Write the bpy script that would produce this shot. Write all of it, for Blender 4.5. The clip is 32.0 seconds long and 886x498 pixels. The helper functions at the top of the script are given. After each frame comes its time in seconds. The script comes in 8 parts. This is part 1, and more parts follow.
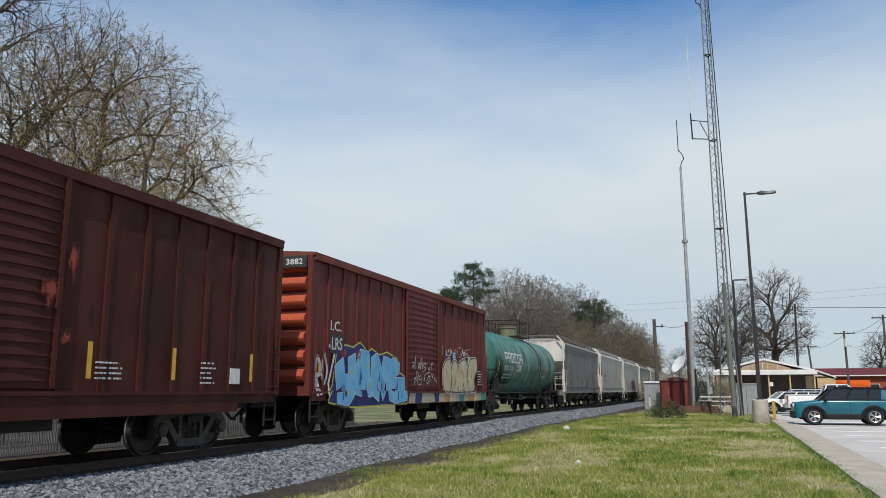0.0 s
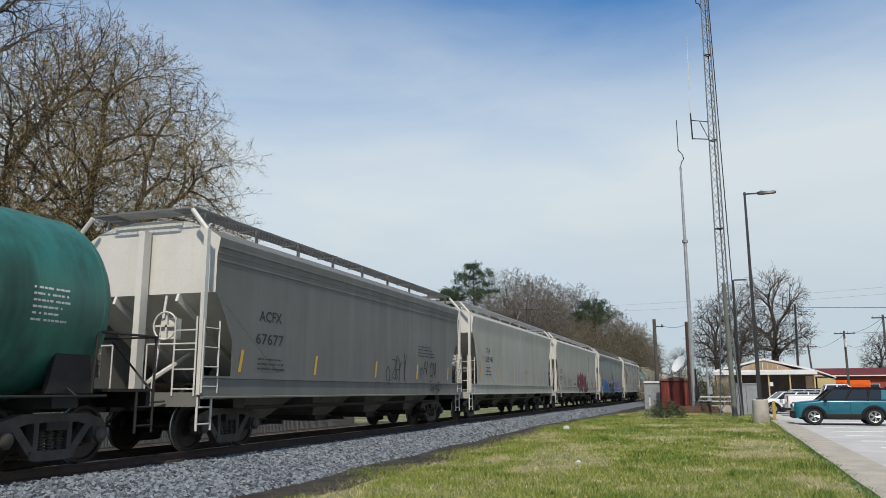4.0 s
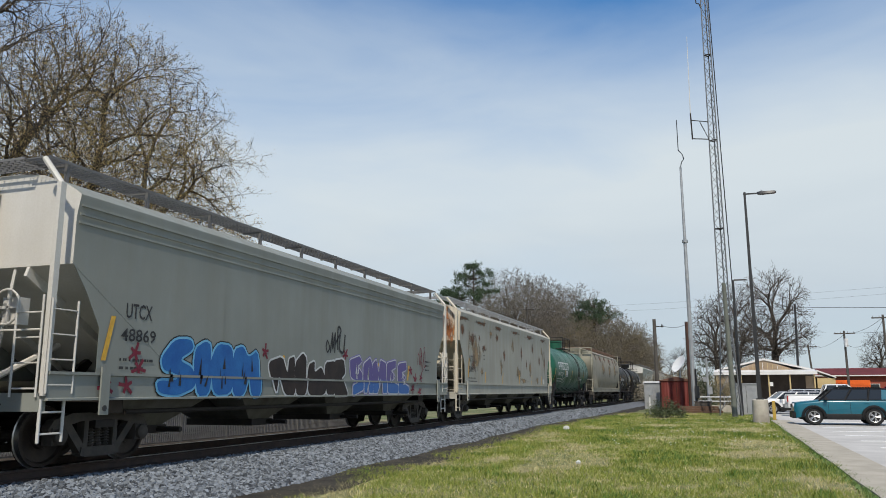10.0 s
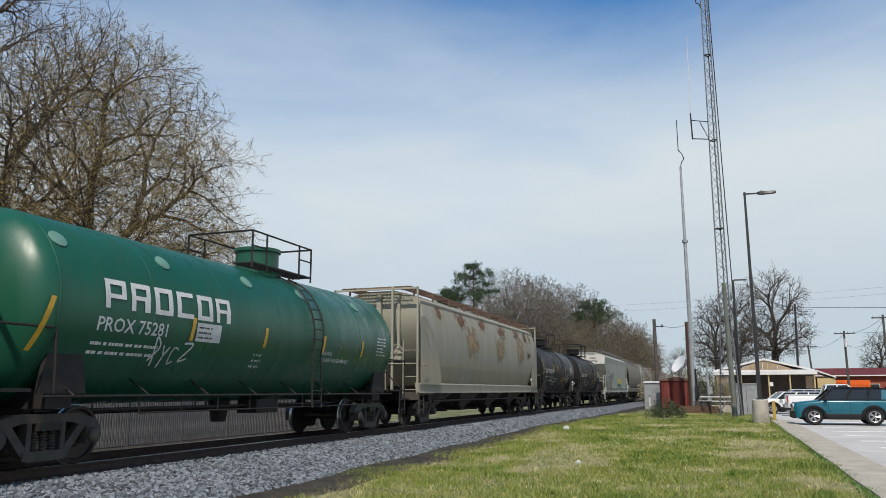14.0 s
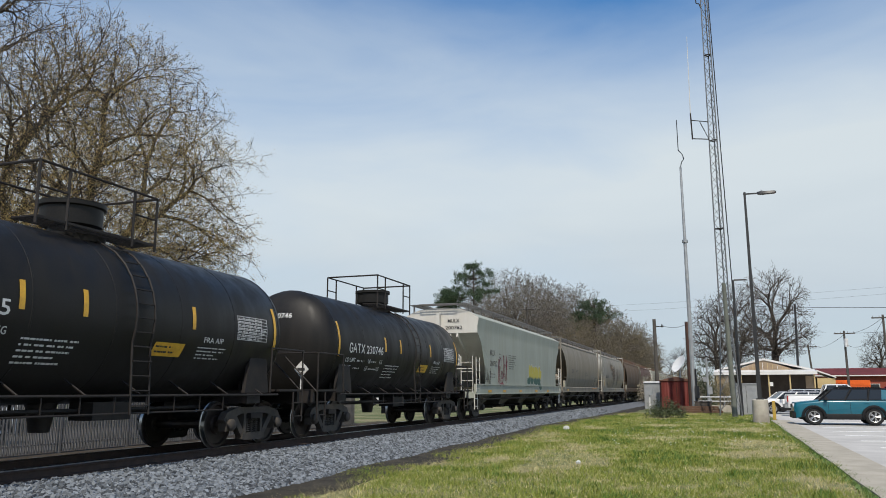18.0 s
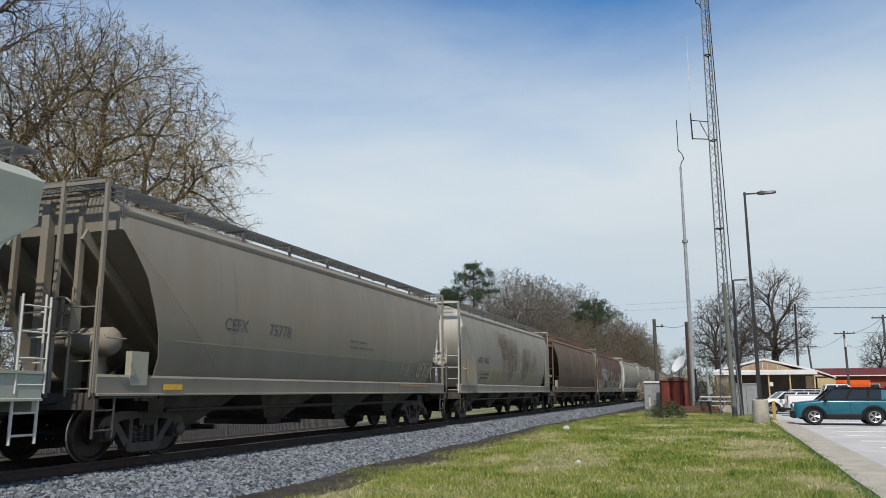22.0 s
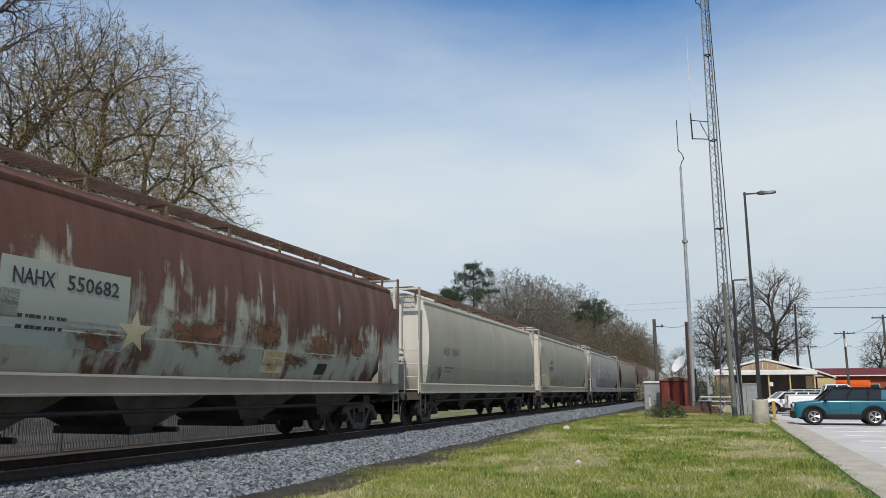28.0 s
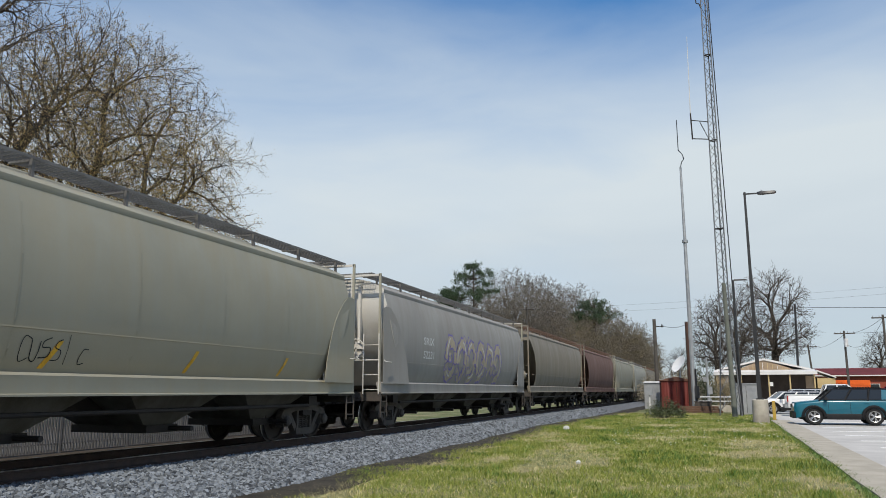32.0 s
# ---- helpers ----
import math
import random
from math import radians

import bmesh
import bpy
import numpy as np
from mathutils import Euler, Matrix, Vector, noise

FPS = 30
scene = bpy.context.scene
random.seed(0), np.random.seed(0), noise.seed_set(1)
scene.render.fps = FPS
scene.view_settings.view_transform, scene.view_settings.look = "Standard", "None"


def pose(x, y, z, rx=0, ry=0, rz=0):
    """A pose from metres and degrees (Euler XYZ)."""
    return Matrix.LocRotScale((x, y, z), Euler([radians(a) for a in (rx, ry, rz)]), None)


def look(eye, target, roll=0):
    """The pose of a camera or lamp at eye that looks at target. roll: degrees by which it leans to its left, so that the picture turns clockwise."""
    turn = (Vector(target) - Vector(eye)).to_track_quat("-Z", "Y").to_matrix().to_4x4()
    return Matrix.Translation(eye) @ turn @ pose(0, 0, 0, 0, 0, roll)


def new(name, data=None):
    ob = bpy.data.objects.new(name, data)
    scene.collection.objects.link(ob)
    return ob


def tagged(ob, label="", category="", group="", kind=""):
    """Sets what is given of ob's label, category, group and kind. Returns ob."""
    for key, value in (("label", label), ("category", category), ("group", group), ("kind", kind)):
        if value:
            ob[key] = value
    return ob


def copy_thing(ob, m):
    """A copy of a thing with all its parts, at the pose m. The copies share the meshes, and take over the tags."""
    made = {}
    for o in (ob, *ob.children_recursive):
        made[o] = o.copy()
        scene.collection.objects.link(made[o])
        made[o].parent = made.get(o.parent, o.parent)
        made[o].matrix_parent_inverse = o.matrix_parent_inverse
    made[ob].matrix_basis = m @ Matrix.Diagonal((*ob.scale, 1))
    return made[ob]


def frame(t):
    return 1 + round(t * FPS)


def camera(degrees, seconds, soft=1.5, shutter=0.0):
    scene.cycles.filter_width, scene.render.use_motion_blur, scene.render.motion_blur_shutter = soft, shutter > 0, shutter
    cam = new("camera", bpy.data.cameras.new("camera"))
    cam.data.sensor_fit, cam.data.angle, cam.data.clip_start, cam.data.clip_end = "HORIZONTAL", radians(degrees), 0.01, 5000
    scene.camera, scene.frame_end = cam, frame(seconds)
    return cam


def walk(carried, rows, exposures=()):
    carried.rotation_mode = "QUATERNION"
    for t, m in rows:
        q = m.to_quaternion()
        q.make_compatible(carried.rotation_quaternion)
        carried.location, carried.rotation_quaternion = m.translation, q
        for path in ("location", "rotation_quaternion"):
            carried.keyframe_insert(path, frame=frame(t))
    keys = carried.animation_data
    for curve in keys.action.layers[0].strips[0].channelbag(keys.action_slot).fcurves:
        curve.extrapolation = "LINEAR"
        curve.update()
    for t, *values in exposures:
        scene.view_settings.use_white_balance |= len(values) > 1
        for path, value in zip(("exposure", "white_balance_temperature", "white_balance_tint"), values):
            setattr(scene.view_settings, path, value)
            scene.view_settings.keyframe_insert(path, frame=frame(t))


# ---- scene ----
from mathutils import geometry

# The camera stands still on the grass beside the line; x is across the track, y along it, z up.
EYE = Vector((0.0, 0.0, 1.58))
cam = camera(59.56, 32.0, soft=0.9)
STAND = look(EYE, EYE + Vector((-0.32133, 0.92955, 0.18081)), -0.12)
walk(cam, [(0.0, STAND), (32.0, STAND)])

# ---- sky, sun, exposure ----
SUN = Vector((0.15, -0.60, 0.785)).normalized()
world = bpy.data.worlds.new("sky")
scene.world = world
world.use_nodes = True
wn, wl = world.node_tree.nodes, world.node_tree.links
wn.clear()
w_out = wn.new("ShaderNodeOutputWorld")
w_bg = wn.new("ShaderNodeBackground")
w_sky = wn.new("ShaderNodeTexSky")
w_sky.sky_type = "NISHITA"
w_sky.sun_disc = False
w_sky.sun_elevation = math.asin(SUN.z)
w_sky.sun_rotation = math.atan2(SUN.x, SUN.y)
w_sky.air_density, w_sky.dust_density, w_sky.ozone_density = 1.0, 0.6, 2.0
w_co = wn.new("ShaderNodeTexCoord")
w_map = wn.new("ShaderNodeMapping")
w_map.inputs["Scale"].default_value = (1.0, 1.6, 4.0)
w_map.inputs["Rotation"].default_value = (0.1, 0.25, 0.5)
w_noise = wn.new("ShaderNodeTexNoise")
w_noise.inputs["Scale"].default_value = 1.1
w_noise.inputs["Detail"].default_value = 5
w_noise.inputs["Roughness"].default_value = 0.5
w_sep = wn.new("ShaderNodeSeparateXYZ")
w_haze = wn.new("ShaderNodeMapRange")
w_haze.inputs[1].default_value, w_haze.inputs[2].default_value = 0.495, 0.27
w_haze.inputs[3].default_value, w_haze.inputs[4].default_value = 0.04, 0.86
w_cl = wn.new("ShaderNodeMapRange")
w_cl.inputs[1].default_value, w_cl.inputs[2].default_value = 0.42, 0.72
w_cl.inputs[3].default_value, w_cl.inputs[4].default_value = 0.0, 0.26
w_add = wn.new("ShaderNodeMath")
w_add.operation = "ADD"
w_add.use_clamp = True
w_mix = wn.new("ShaderNodeMix")
w_mix.data_type = "RGBA"
w_low = wn.new("ShaderNodeMapRange")
w_low.inputs[1].default_value, w_low.inputs[2].default_value = 0.04, 0.24
w_tone = wn.new("ShaderNodeMix")
w_tone.data_type = "RGBA"
w_tone.inputs["A"].default_value, w_tone.inputs["B"].default_value = (4.35, 5.1, 5.8, 1), (5.75, 6.4, 6.8, 1)
wl.new(w_co.outputs["Generated"], w_map.inputs[0])
wl.new(w_map.outputs[0], w_noise.inputs["Vector"])
wl.new(w_co.outputs["Generated"], w_sep.inputs[0])
# thin cirrus: the edge of the haze wanders, and long wisps cross the blue
w_wmap = wn.new("ShaderNodeMapping")
w_wmap.inputs["Scale"].default_value = (0.9, 0.9, 3.2)
w_wmap.inputs["Rotation"].default_value = (0.0, 0.22, 0.3)
w_wave = wn.new("ShaderNodeTexNoise")
w_wave.inputs["Scale"].default_value, w_wave.inputs["Detail"].default_value, w_wave.inputs["Roughness"].default_value = 2.6, 6.0, 0.55
w_wave.inputs["Distortion"].default_value = 0.6
w_amp = wn.new("ShaderNodeMath")
w_amp.operation = "MULTIPLY_ADD"
w_amp.inputs[1].default_value, w_amp.inputs[2].default_value = -0.16, 0.08
w_edge = wn.new("ShaderNodeMath")
w_edge.operation = "ADD"
wl.new(w_co.outputs["Generated"], w_wmap.inputs[0])
wl.new(w_wmap.outputs[0], w_wave.inputs["Vector"])
wl.new(w_wave.outputs["Fac"], w_amp.inputs[0])
wl.new(w_sep.outputs["Z"], w_edge.inputs[0])
wl.new(w_amp.outputs[0], w_edge.inputs[1])
wl.new(w_edge.outputs[0], w_haze.inputs[0])
wl.new(w_edge.outputs[0], w_low.inputs[0])
wl.new(w_low.outputs[0], w_tone.inputs["Factor"])
wl.new(w_tone.outputs["Result"], w_mix.inputs["B"])
wl.new(w_noise.outputs["Fac"], w_cl.inputs[0])
wl.new(w_haze.outputs[0], w_add.inputs[0])
wl.new(w_cl.outputs[0], w_add.inputs[1])
wl.new(w_add.outputs[0], w_mix.inputs["Factor"])
w_hue = wn.new("ShaderNodeHueSaturation")
w_hue.inputs["Saturation"].default_value, w_hue.inputs["Value"].default_value = 1.42, 1.3
wl.new(w_sky.outputs[0], w_hue.inputs["Color"])
wl.new(w_hue.outputs[0], w_mix.inputs["A"])
wl.new(w_mix.outputs["Result"], w_bg.inputs[0])
w_bg.inputs[1].default_value = 0.115
wl.new(w_bg.outputs[0], w_out.inputs[0])
sun = new("sun", bpy.data.lights.new("sun", "SUN"))
sun.data.energy, sun.data.angle, sun.data.color = 3.8, radians(0.6), (1.0, 0.925, 0.80)
sun.matrix_basis = look(SUN * 60, (0, 0, 0))
scene.view_settings.exposure = 0.0
scene.view_settings.gamma = 1.0


# ---- materials ----
def nodes_of(name):
    m = bpy.data.materials.new(name)
    m.use_nodes = True
    t = m.node_tree
    return m, t.nodes, t.links, t.nodes["Principled BSDF"]


def tex(n, l, scale, detail=4.0, rough=0.55, stretch=(1, 1, 1), kind="ShaderNodeTexNoise", space="Object"):
    c, mp, x = n.new("ShaderNodeTexCoord"), n.new("ShaderNodeMapping"), n.new(kind)
    mp.inputs["Scale"].default_value = stretch
    l.new(c.outputs[space], mp.inputs[0])
    l.new(mp.outputs[0], x.inputs["Vector"])
    x.inputs["Scale"].default_value = scale
    if kind == "ShaderNodeTexNoise":
        x.inputs["Detail"].default_value, x.inputs["Roughness"].default_value = detail, rough
    return x


def ranged(n, l, socket, a, b, c=0.0, d=1.0):
    r = n.new("ShaderNodeMapRange")
    for i, v in enumerate((a, b, c, d)):
        r.inputs[i + 1].default_value = v
    l.new(socket, r.inputs[0])
    return r.outputs[0]


def mixed(n, l, fac, a, b):
    m = n.new("ShaderNodeMix")
    m.data_type = "RGBA"
    for key, v in (("A", a), ("B", b)):
        if isinstance(v, tuple):
            m.inputs[key].default_value = (*v[:3], 1)
        else:
            l.new(v, m.inputs[key])
    if isinstance(fac, float):
        m.inputs["Factor"].default_value = fac
    else:
        l.new(fac, m.inputs["Factor"])
    return m.outputs["Result"]


def times(n, l, a, b, op="MULTIPLY"):
    m = n.new("ShaderNodeMath")
    m.operation = op
    for i, v in enumerate((a, b)):
        if isinstance(v, (float, int)):
            m.inputs[i].default_value = v
        else:
            l.new(v, m.inputs[i])
    return m.outputs[0]


def bumped(n, l, b, height, strength=0.3, distance=0.01):
    k = n.new("ShaderNodeBump")
    k.inputs["Strength"].default_value, k.inputs["Distance"].default_value = strength, distance
    l.new(height, k.inputs["Height"])
    l.new(k.outputs[0], b.inputs["Normal"])


def surface(name, colour, other=None, scale=3.0, rough=0.7, metal=0.0, bump=0.2, fine=40.0, dist=0.004, lo=0.35, hi=0.65):
    """A plain surface: two colours in soft blotches, fine grain in tone and relief."""
    m, n, l, b = nodes_of(name)
    other = other or tuple(c * 0.72 for c in colour)
    big, small = tex(n, l, scale), tex(n, l, fine, 3.0)
    col = mixed(n, l, ranged(n, l, big.outputs["Fac"], lo, hi), colour, other)
    col = mixed(n, l, ranged(n, l, small.outputs["Fac"], 0.3, 0.7, 0.0, 0.35), col, tuple(c * 0.6 for c in colour))
    l.new(col, b.inputs["Base Color"])
    b.inputs["Roughness"].default_value, b.inputs["Metallic"].default_value = rough, metal
    if rough >= 0.5 and not metal:
        b.inputs["Specular IOR Level"].default_value = 0.22
    bumped(n, l, b, small.outputs["Fac"], bump, dist)
    return m


def weathered(name, colour, grime=(0.16, 0.13, 0.10), dirt=0.35, rust=0.0, rust_col=(0.17, 0.06, 0.03), top_rust=0.0, rough=0.5,
              drip=1.0, band=(0.0, 0.0), band_col=(0.2, 0.17, 0.13), seed=0.0, chalk=0.0):
    """Railcar paint: run-down streaks of grime, rust blooms, a rusted upper side that drips, a dusty band."""
    colour, grime, band_col = [(c[0] * 1.05, c[1], c[2] * 0.90) for c in (colour, grime, band_col)]
    m, n, l, b = nodes_of(name)
    streak = tex(n, l, 1.0, 5.0, 0.6, (2.2 * drip, 2.2 * drip, 0.22))
    streak.inputs["Vector"].links[0].from_node.inputs["Location"].default_value = (seed, seed * 2, 0)
    patch = tex(n, l, 0.55, 5.0, 0.6)
    patch.inputs["Vector"].links[0].from_node.inputs["Location"].default_value = (seed * 3, seed, 1)
    grain = tex(n, l, 30.0, 3.0)
    col = mixed(n, l, ranged(n, l, patch.outputs["Fac"], 0.3, 0.7), colour, tuple(c * 0.84 for c in colour))
    col = mixed(n, l, times(n, l, ranged(n, l, streak.outputs["Fac"], 0.42, 0.75), dirt), col, grime)
    if chalk:
        pale = tex(n, l, 1.0, 4.0, 0.6, (4, 4, 0.3))
        col = mixed(n, l, times(n, l, ranged(n, l, pale.outputs["Fac"], 0.5, 0.8), chalk), col, tuple(min(0.85, c * 1.6 + 0.08) for c in colour))
    if band[1] > band[0]:
        sep = n.new("ShaderNodeSeparateXYZ")
        co = n.new("ShaderNodeTexCoord")
        l.new(co.outputs["Object"], sep.inputs[0])
        mid, half = (band[0] + band[1]) / 2, (band[1] - band[0]) / 2
        away = times(n, l, times(n, l, sep.outputs["Z"], mid, "SUBTRACT"), 0.0, "ADD")
        k = n.new("ShaderNodeMath")
        k.operation = "ABSOLUTE"
        l.new(away, k.inputs[0])
        near = ranged(n, l, k.outputs[0], half, half * 0.3)
        col = mixed(n, l, times(n, l, near, ranged(n, l, patch.outputs["Fac"], 0.3, 0.6, 0.25, 0.8)), col, band_col)
    if top_rust:
        sep = n.new("ShaderNodeSeparateXYZ")
        co = n.new("ShaderNodeTexCoord")
        l.new(co.outputs["Object"], sep.inputs[0])
        runs = tex(n, l, 1.0, 6.0, 0.65, (3.0, 3.0, 0.12))
        lift = times(n, l, ranged(n, l, sep.outputs["Z"], 2.0, 3.9), times(n, l, times(n, l, runs.outputs["Fac"], 0.5, "SUBTRACT"), 1.7), "ADD")
        lift = times(n, l, lift, times(n, l, times(n, l, patch.outputs["Fac"], 0.5, "SUBTRACT"), 2.6), "ADD")
        fac = ranged(n, l, lift, 0.85 - 0.6 * top_rust, 1.15 - 0.6 * top_rust)
        col = mixed(n, l, times(n, l, fac, 0.92), col, mixed(n, l, ranged(n, l, streak.outputs["Fac"], 0.35, 0.65), rust_col, tuple(c * 0.6 for c in rust_col)))
    if rust:
        bloom = tex(n, l, 0.62, 9.0, 0.72, (1.0, 1.0, 0.6))
        bloom.inputs["Vector"].links[0].from_node.inputs["Location"].default_value = (seed * 5, seed, 3)
        fac = ranged(n, l, bloom.outputs["Fac"], 0.66 - 0.10 * rust, 0.71 - 0.09 * rust)
        col = mixed(n, l, times(n, l, fac, 0.85), col, mixed(n, l, ranged(n, l, streak.outputs["Fac"], 0.35, 0.65), rust_col, (rust_col[0] * 1.7, rust_col[1] * 1.8, rust_col[2] * 1.6)))
    col = mixed(n, l, ranged(n, l, grain.outputs["Fac"], 0.35, 0.7, 0.0, 0.18), col, grime)
    l.new(col, b.inputs["Base Color"])
    b.inputs["Specular IOR Level"].default_value = 0.5 if rough < 0.4 else 0.2
    l.new(ranged(n, l, streak.outputs["Fac"], 0.3, 0.7, rough - 0.1, min(1.0, rough + 0.22)), b.inputs["Roughness"])
    waves = tex(n, l, 0.8, 2.0, 0.5, (1, 1, 0.5))
    both = times(n, l, times(n, l, grain.outputs["Fac"], 0.1), waves.outputs["Fac"], "ADD")
    bumped(n, l, b, both, 0.25, 0.02)
    return m


def leafy(name, a, c, rough=0.7):
    """Leaves and blades, each piece with its own tone."""
    m, n, l, b = nodes_of(name)
    g = n.new("ShaderNodeNewGeometry")
    l.new(mixed(n, l, g.outputs["Random Per Island"], a, c), b.inputs["Base Color"])
    b.inputs["Roughness"].default_value = rough
    return m


def glassy(name, colour=(0.02, 0.025, 0.03)):
    m, n, l, b = nodes_of(name)
    b.inputs["Base Color"].default_value = (*colour, 1)
    b.inputs["Roughness"].default_value = 0.08
    b.inputs["Specular IOR Level"].default_value = 0.3
    return m


STEEL_DARK = surface("dark_steel", (0.017, 0.015, 0.014), (0.03, 0.023, 0.019), 4.0, 0.7, 0.2, 0.3)
STEEL_TRUCK = surface("truck_casting", (0.050, 0.044, 0.038), (0.085, 0.070, 0.056), 5.0, 0.75, 0.1, 0.4)
WHEEL_STEEL = surface("wheel_steel", (0.028, 0.022, 0.019), (0.05, 0.036, 0.028), 6.0, 0.55, 0.5, 0.2)
TREAD = surface("polished_tread", (0.55, 0.54, 0.52), (0.4, 0.38, 0.36), 9.0, 0.28, 0.95, 0.05)
RAIL_RUST = surface("rusty_rail", (0.045, 0.03, 0.023), (0.07, 0.042, 0.03), 6.0, 0.8, 0.1, 0.3)
TIE_WOOD = surface("tie_wood", (0.07, 0.055, 0.045), (0.12, 0.10, 0.085), 5.0, 0.9, 0.0, 0.6, 60)
YELLOW = surface("reflector_yellow", (0.75, 0.42, 0.03), (0.6, 0.32, 0.03), 8.0, 0.4)
WHITE_MARK = surface("white_lettering", (0.72, 0.72, 0.70), (0.58, 0.58, 0.56), 6.0, 0.6)
BLACK_MARK = surface("black_lettering", (0.03, 0.03, 0.032), (0.06, 0.06, 0.06), 6.0, 0.6)
TOWER_STEEL = surface("dull_tower_steel", (0.20, 0.205, 0.21), (0.13, 0.135, 0.14), 3.0, 0.6, 0.4, 0.1)
GALV = surface("galvanised", (0.42, 0.43, 0.43), (0.32, 0.33, 0.34), 3.0, 0.5, 0.5, 0.1)
BLACK_PAINT = surface("black_paint", (0.02, 0.02, 0.022), (0.03, 0.03, 0.03), 3.0, 0.45, 0.0, 0.1)
POLE_WOOD = surface("weathered_pole", (0.11, 0.10, 0.088), (0.07, 0.062, 0.053), 2.0, 0.9, 0.0, 0.6, 30)
CONCRETE = surface("concrete", (0.50, 0.46, 0.38), (0.30, 0.27, 0.22), 1.2, 0.9, 0.0, 0.3, 50)


# ---- building blocks ----
class Geo:
    """A mesh being put together from boxes, tubes, lathes and lofts."""

    def __init__(self):
        self.v, self.f, self.mi = [], [], []

    def add(self, vs, fs, mi=0):
        k = len(self.v)
        self.v += [tuple(p) for p in vs]
        self.f += [tuple(i + k for i in f) for f in fs]
        self.mi += [mi] * len(fs)
        return self

    def box(self, c, s, m=None, mi=0, taper=1.0):
        x, y, z = s[0] / 2, s[1] / 2, s[2] / 2
        vs = [Vector((a * x * (taper if d > 0 else 1), b * y * (taper if d > 0 else 1), d * z)) for d in (-1, 1) for a, b in ((-1, -1), (1, -1), (1, 1), (-1, 1))]
        if m is not None:
            vs = [m @ p for p in vs]
        c = Vector(c)
        return self.add([p + c for p in vs], [(3, 2, 1, 0), (4, 5, 6, 7), (0, 1, 5, 4), (1, 2, 6, 5), (2, 3, 7, 6), (3, 0, 4, 7)], mi)

    def tube(self, a, b, r, n=6, r2=None, caps=True, mi=0):
        a, b = Vector(a), Vector(b)
        d = (b - a).normalized()
        u = d.orthogonal().normalized()
        w = d.cross(u)
        r2 = r if r2 is None else r2
        vs = [p + q * (u * math.cos(t) + w * math.sin(t)) for p, q in ((a, r), (b, r2)) for t in (i * math.tau / n for i in range(n))]
        fs = [(i, (i + 1) % n, n + (i + 1) % n, n + i) for i in range(n)]
        if caps:
            fs += [tuple(range(n))[::-1], tuple(range(n, 2 * n))]
        return self.add(vs, fs, mi)

    def bar(self, pts, r, n=6, mi=0):
        for a, b in zip(pts, pts[1:]):
            self.tube(a, b, r, n, mi=mi)
        return self

    def lathe(self, prof, m=None, n=20, mi=0):
        """prof: (along, radius); turned about the x axis."""
        m = m or Matrix()
        vs, fs = [], []
        for x, r in prof:
            vs += [m @ Vector((x, r * math.cos(i * math.tau / n), r * math.sin(i * math.tau / n))) for i in range(n)]
        for k in range(len(prof) - 1):
            fs += [(k * n + i, k * n + (i + 1) % n, (k + 1) * n + (i + 1) % n, (k + 1) * n + i) for i in range(n)]
        fs += [tuple(range(n))[::-1], tuple(range((len(prof) - 1) * n, len(prof) * n))]
        return self.add(vs, fs, mi)

    def rings(self, rings, caps=True, closed=True, mi=0):
        n = len(rings[0])
        vs = [p for r in rings for p in r]
        m = n if closed else n - 1
        fs = [(k * n + i, k * n + (i + 1) % n, (k + 1) * n + (i + 1) % n, (k + 1) * n + i) for k in range(len(rings) - 1) for i in range(m)]
        if caps:
            fs += [tuple(range(n))[::-1], tuple(range((len(rings) - 1) * n, len(rings) * n))]
        return self.add(vs, fs, mi)

    def plate(self, poly, x, t, mi=0):
        """A plate in the y-z plane, from x to x + t."""
        n = len(poly)
        vs = [(x, p[0], p[1]) for p in poly] + [(x + t, p[0], p[1]) for p in poly]
        fs = [tuple(range(n))[::-1], tuple(range(n, 2 * n))] + [(i, (i + 1) % n, n + (i + 1) % n, n + i) for i in range(n)]
        return self.add(vs, fs, mi)

    def mesh(self, name, mats, angle=35):
        me = bpy.data.meshes.new(name)
        me.from_pydata(self.v, [], self.f)
        for q in mats if isinstance(mats, (list, tuple)) else [mats]:
            me.materials.append(q)
        if any(self.mi):
            me.polygons.foreach_set("material_index", self.mi)
        b = bmesh.new()
        b.from_mesh(me)
        bmesh.ops.recalc_face_normals(b, faces=b.faces)
        b.to_mesh(me)
        b.free()
        if angle:
            me.polygons.foreach_set("use_smooth", [True] * len(me.polygons))
            me.set_sharp_from_angle(angle=radians(angle))
        me.update()
        return me


def part(name, geo, mats, parent, label="", angle=35, m=None):
    """One mesh object under a thing or under a part. geo: a Geo, or a mesh to share."""
    me = geo.mesh(name, mats, angle) if isinstance(geo, Geo) else geo
    ob = new(name, me)
    ob.parent = parent
    if m is not None:
        ob.matrix_basis = m
    if label:
        ob["label"] = label
    return ob


def thing(name, m, label, category, group="", kind="", data=None):
    ob = new(name, data)
    if data is None:
        ob.empty_display_size = 0.2
    ob.matrix_basis = m
    return tagged(ob, label, category, group, kind)


TEXTS = {}


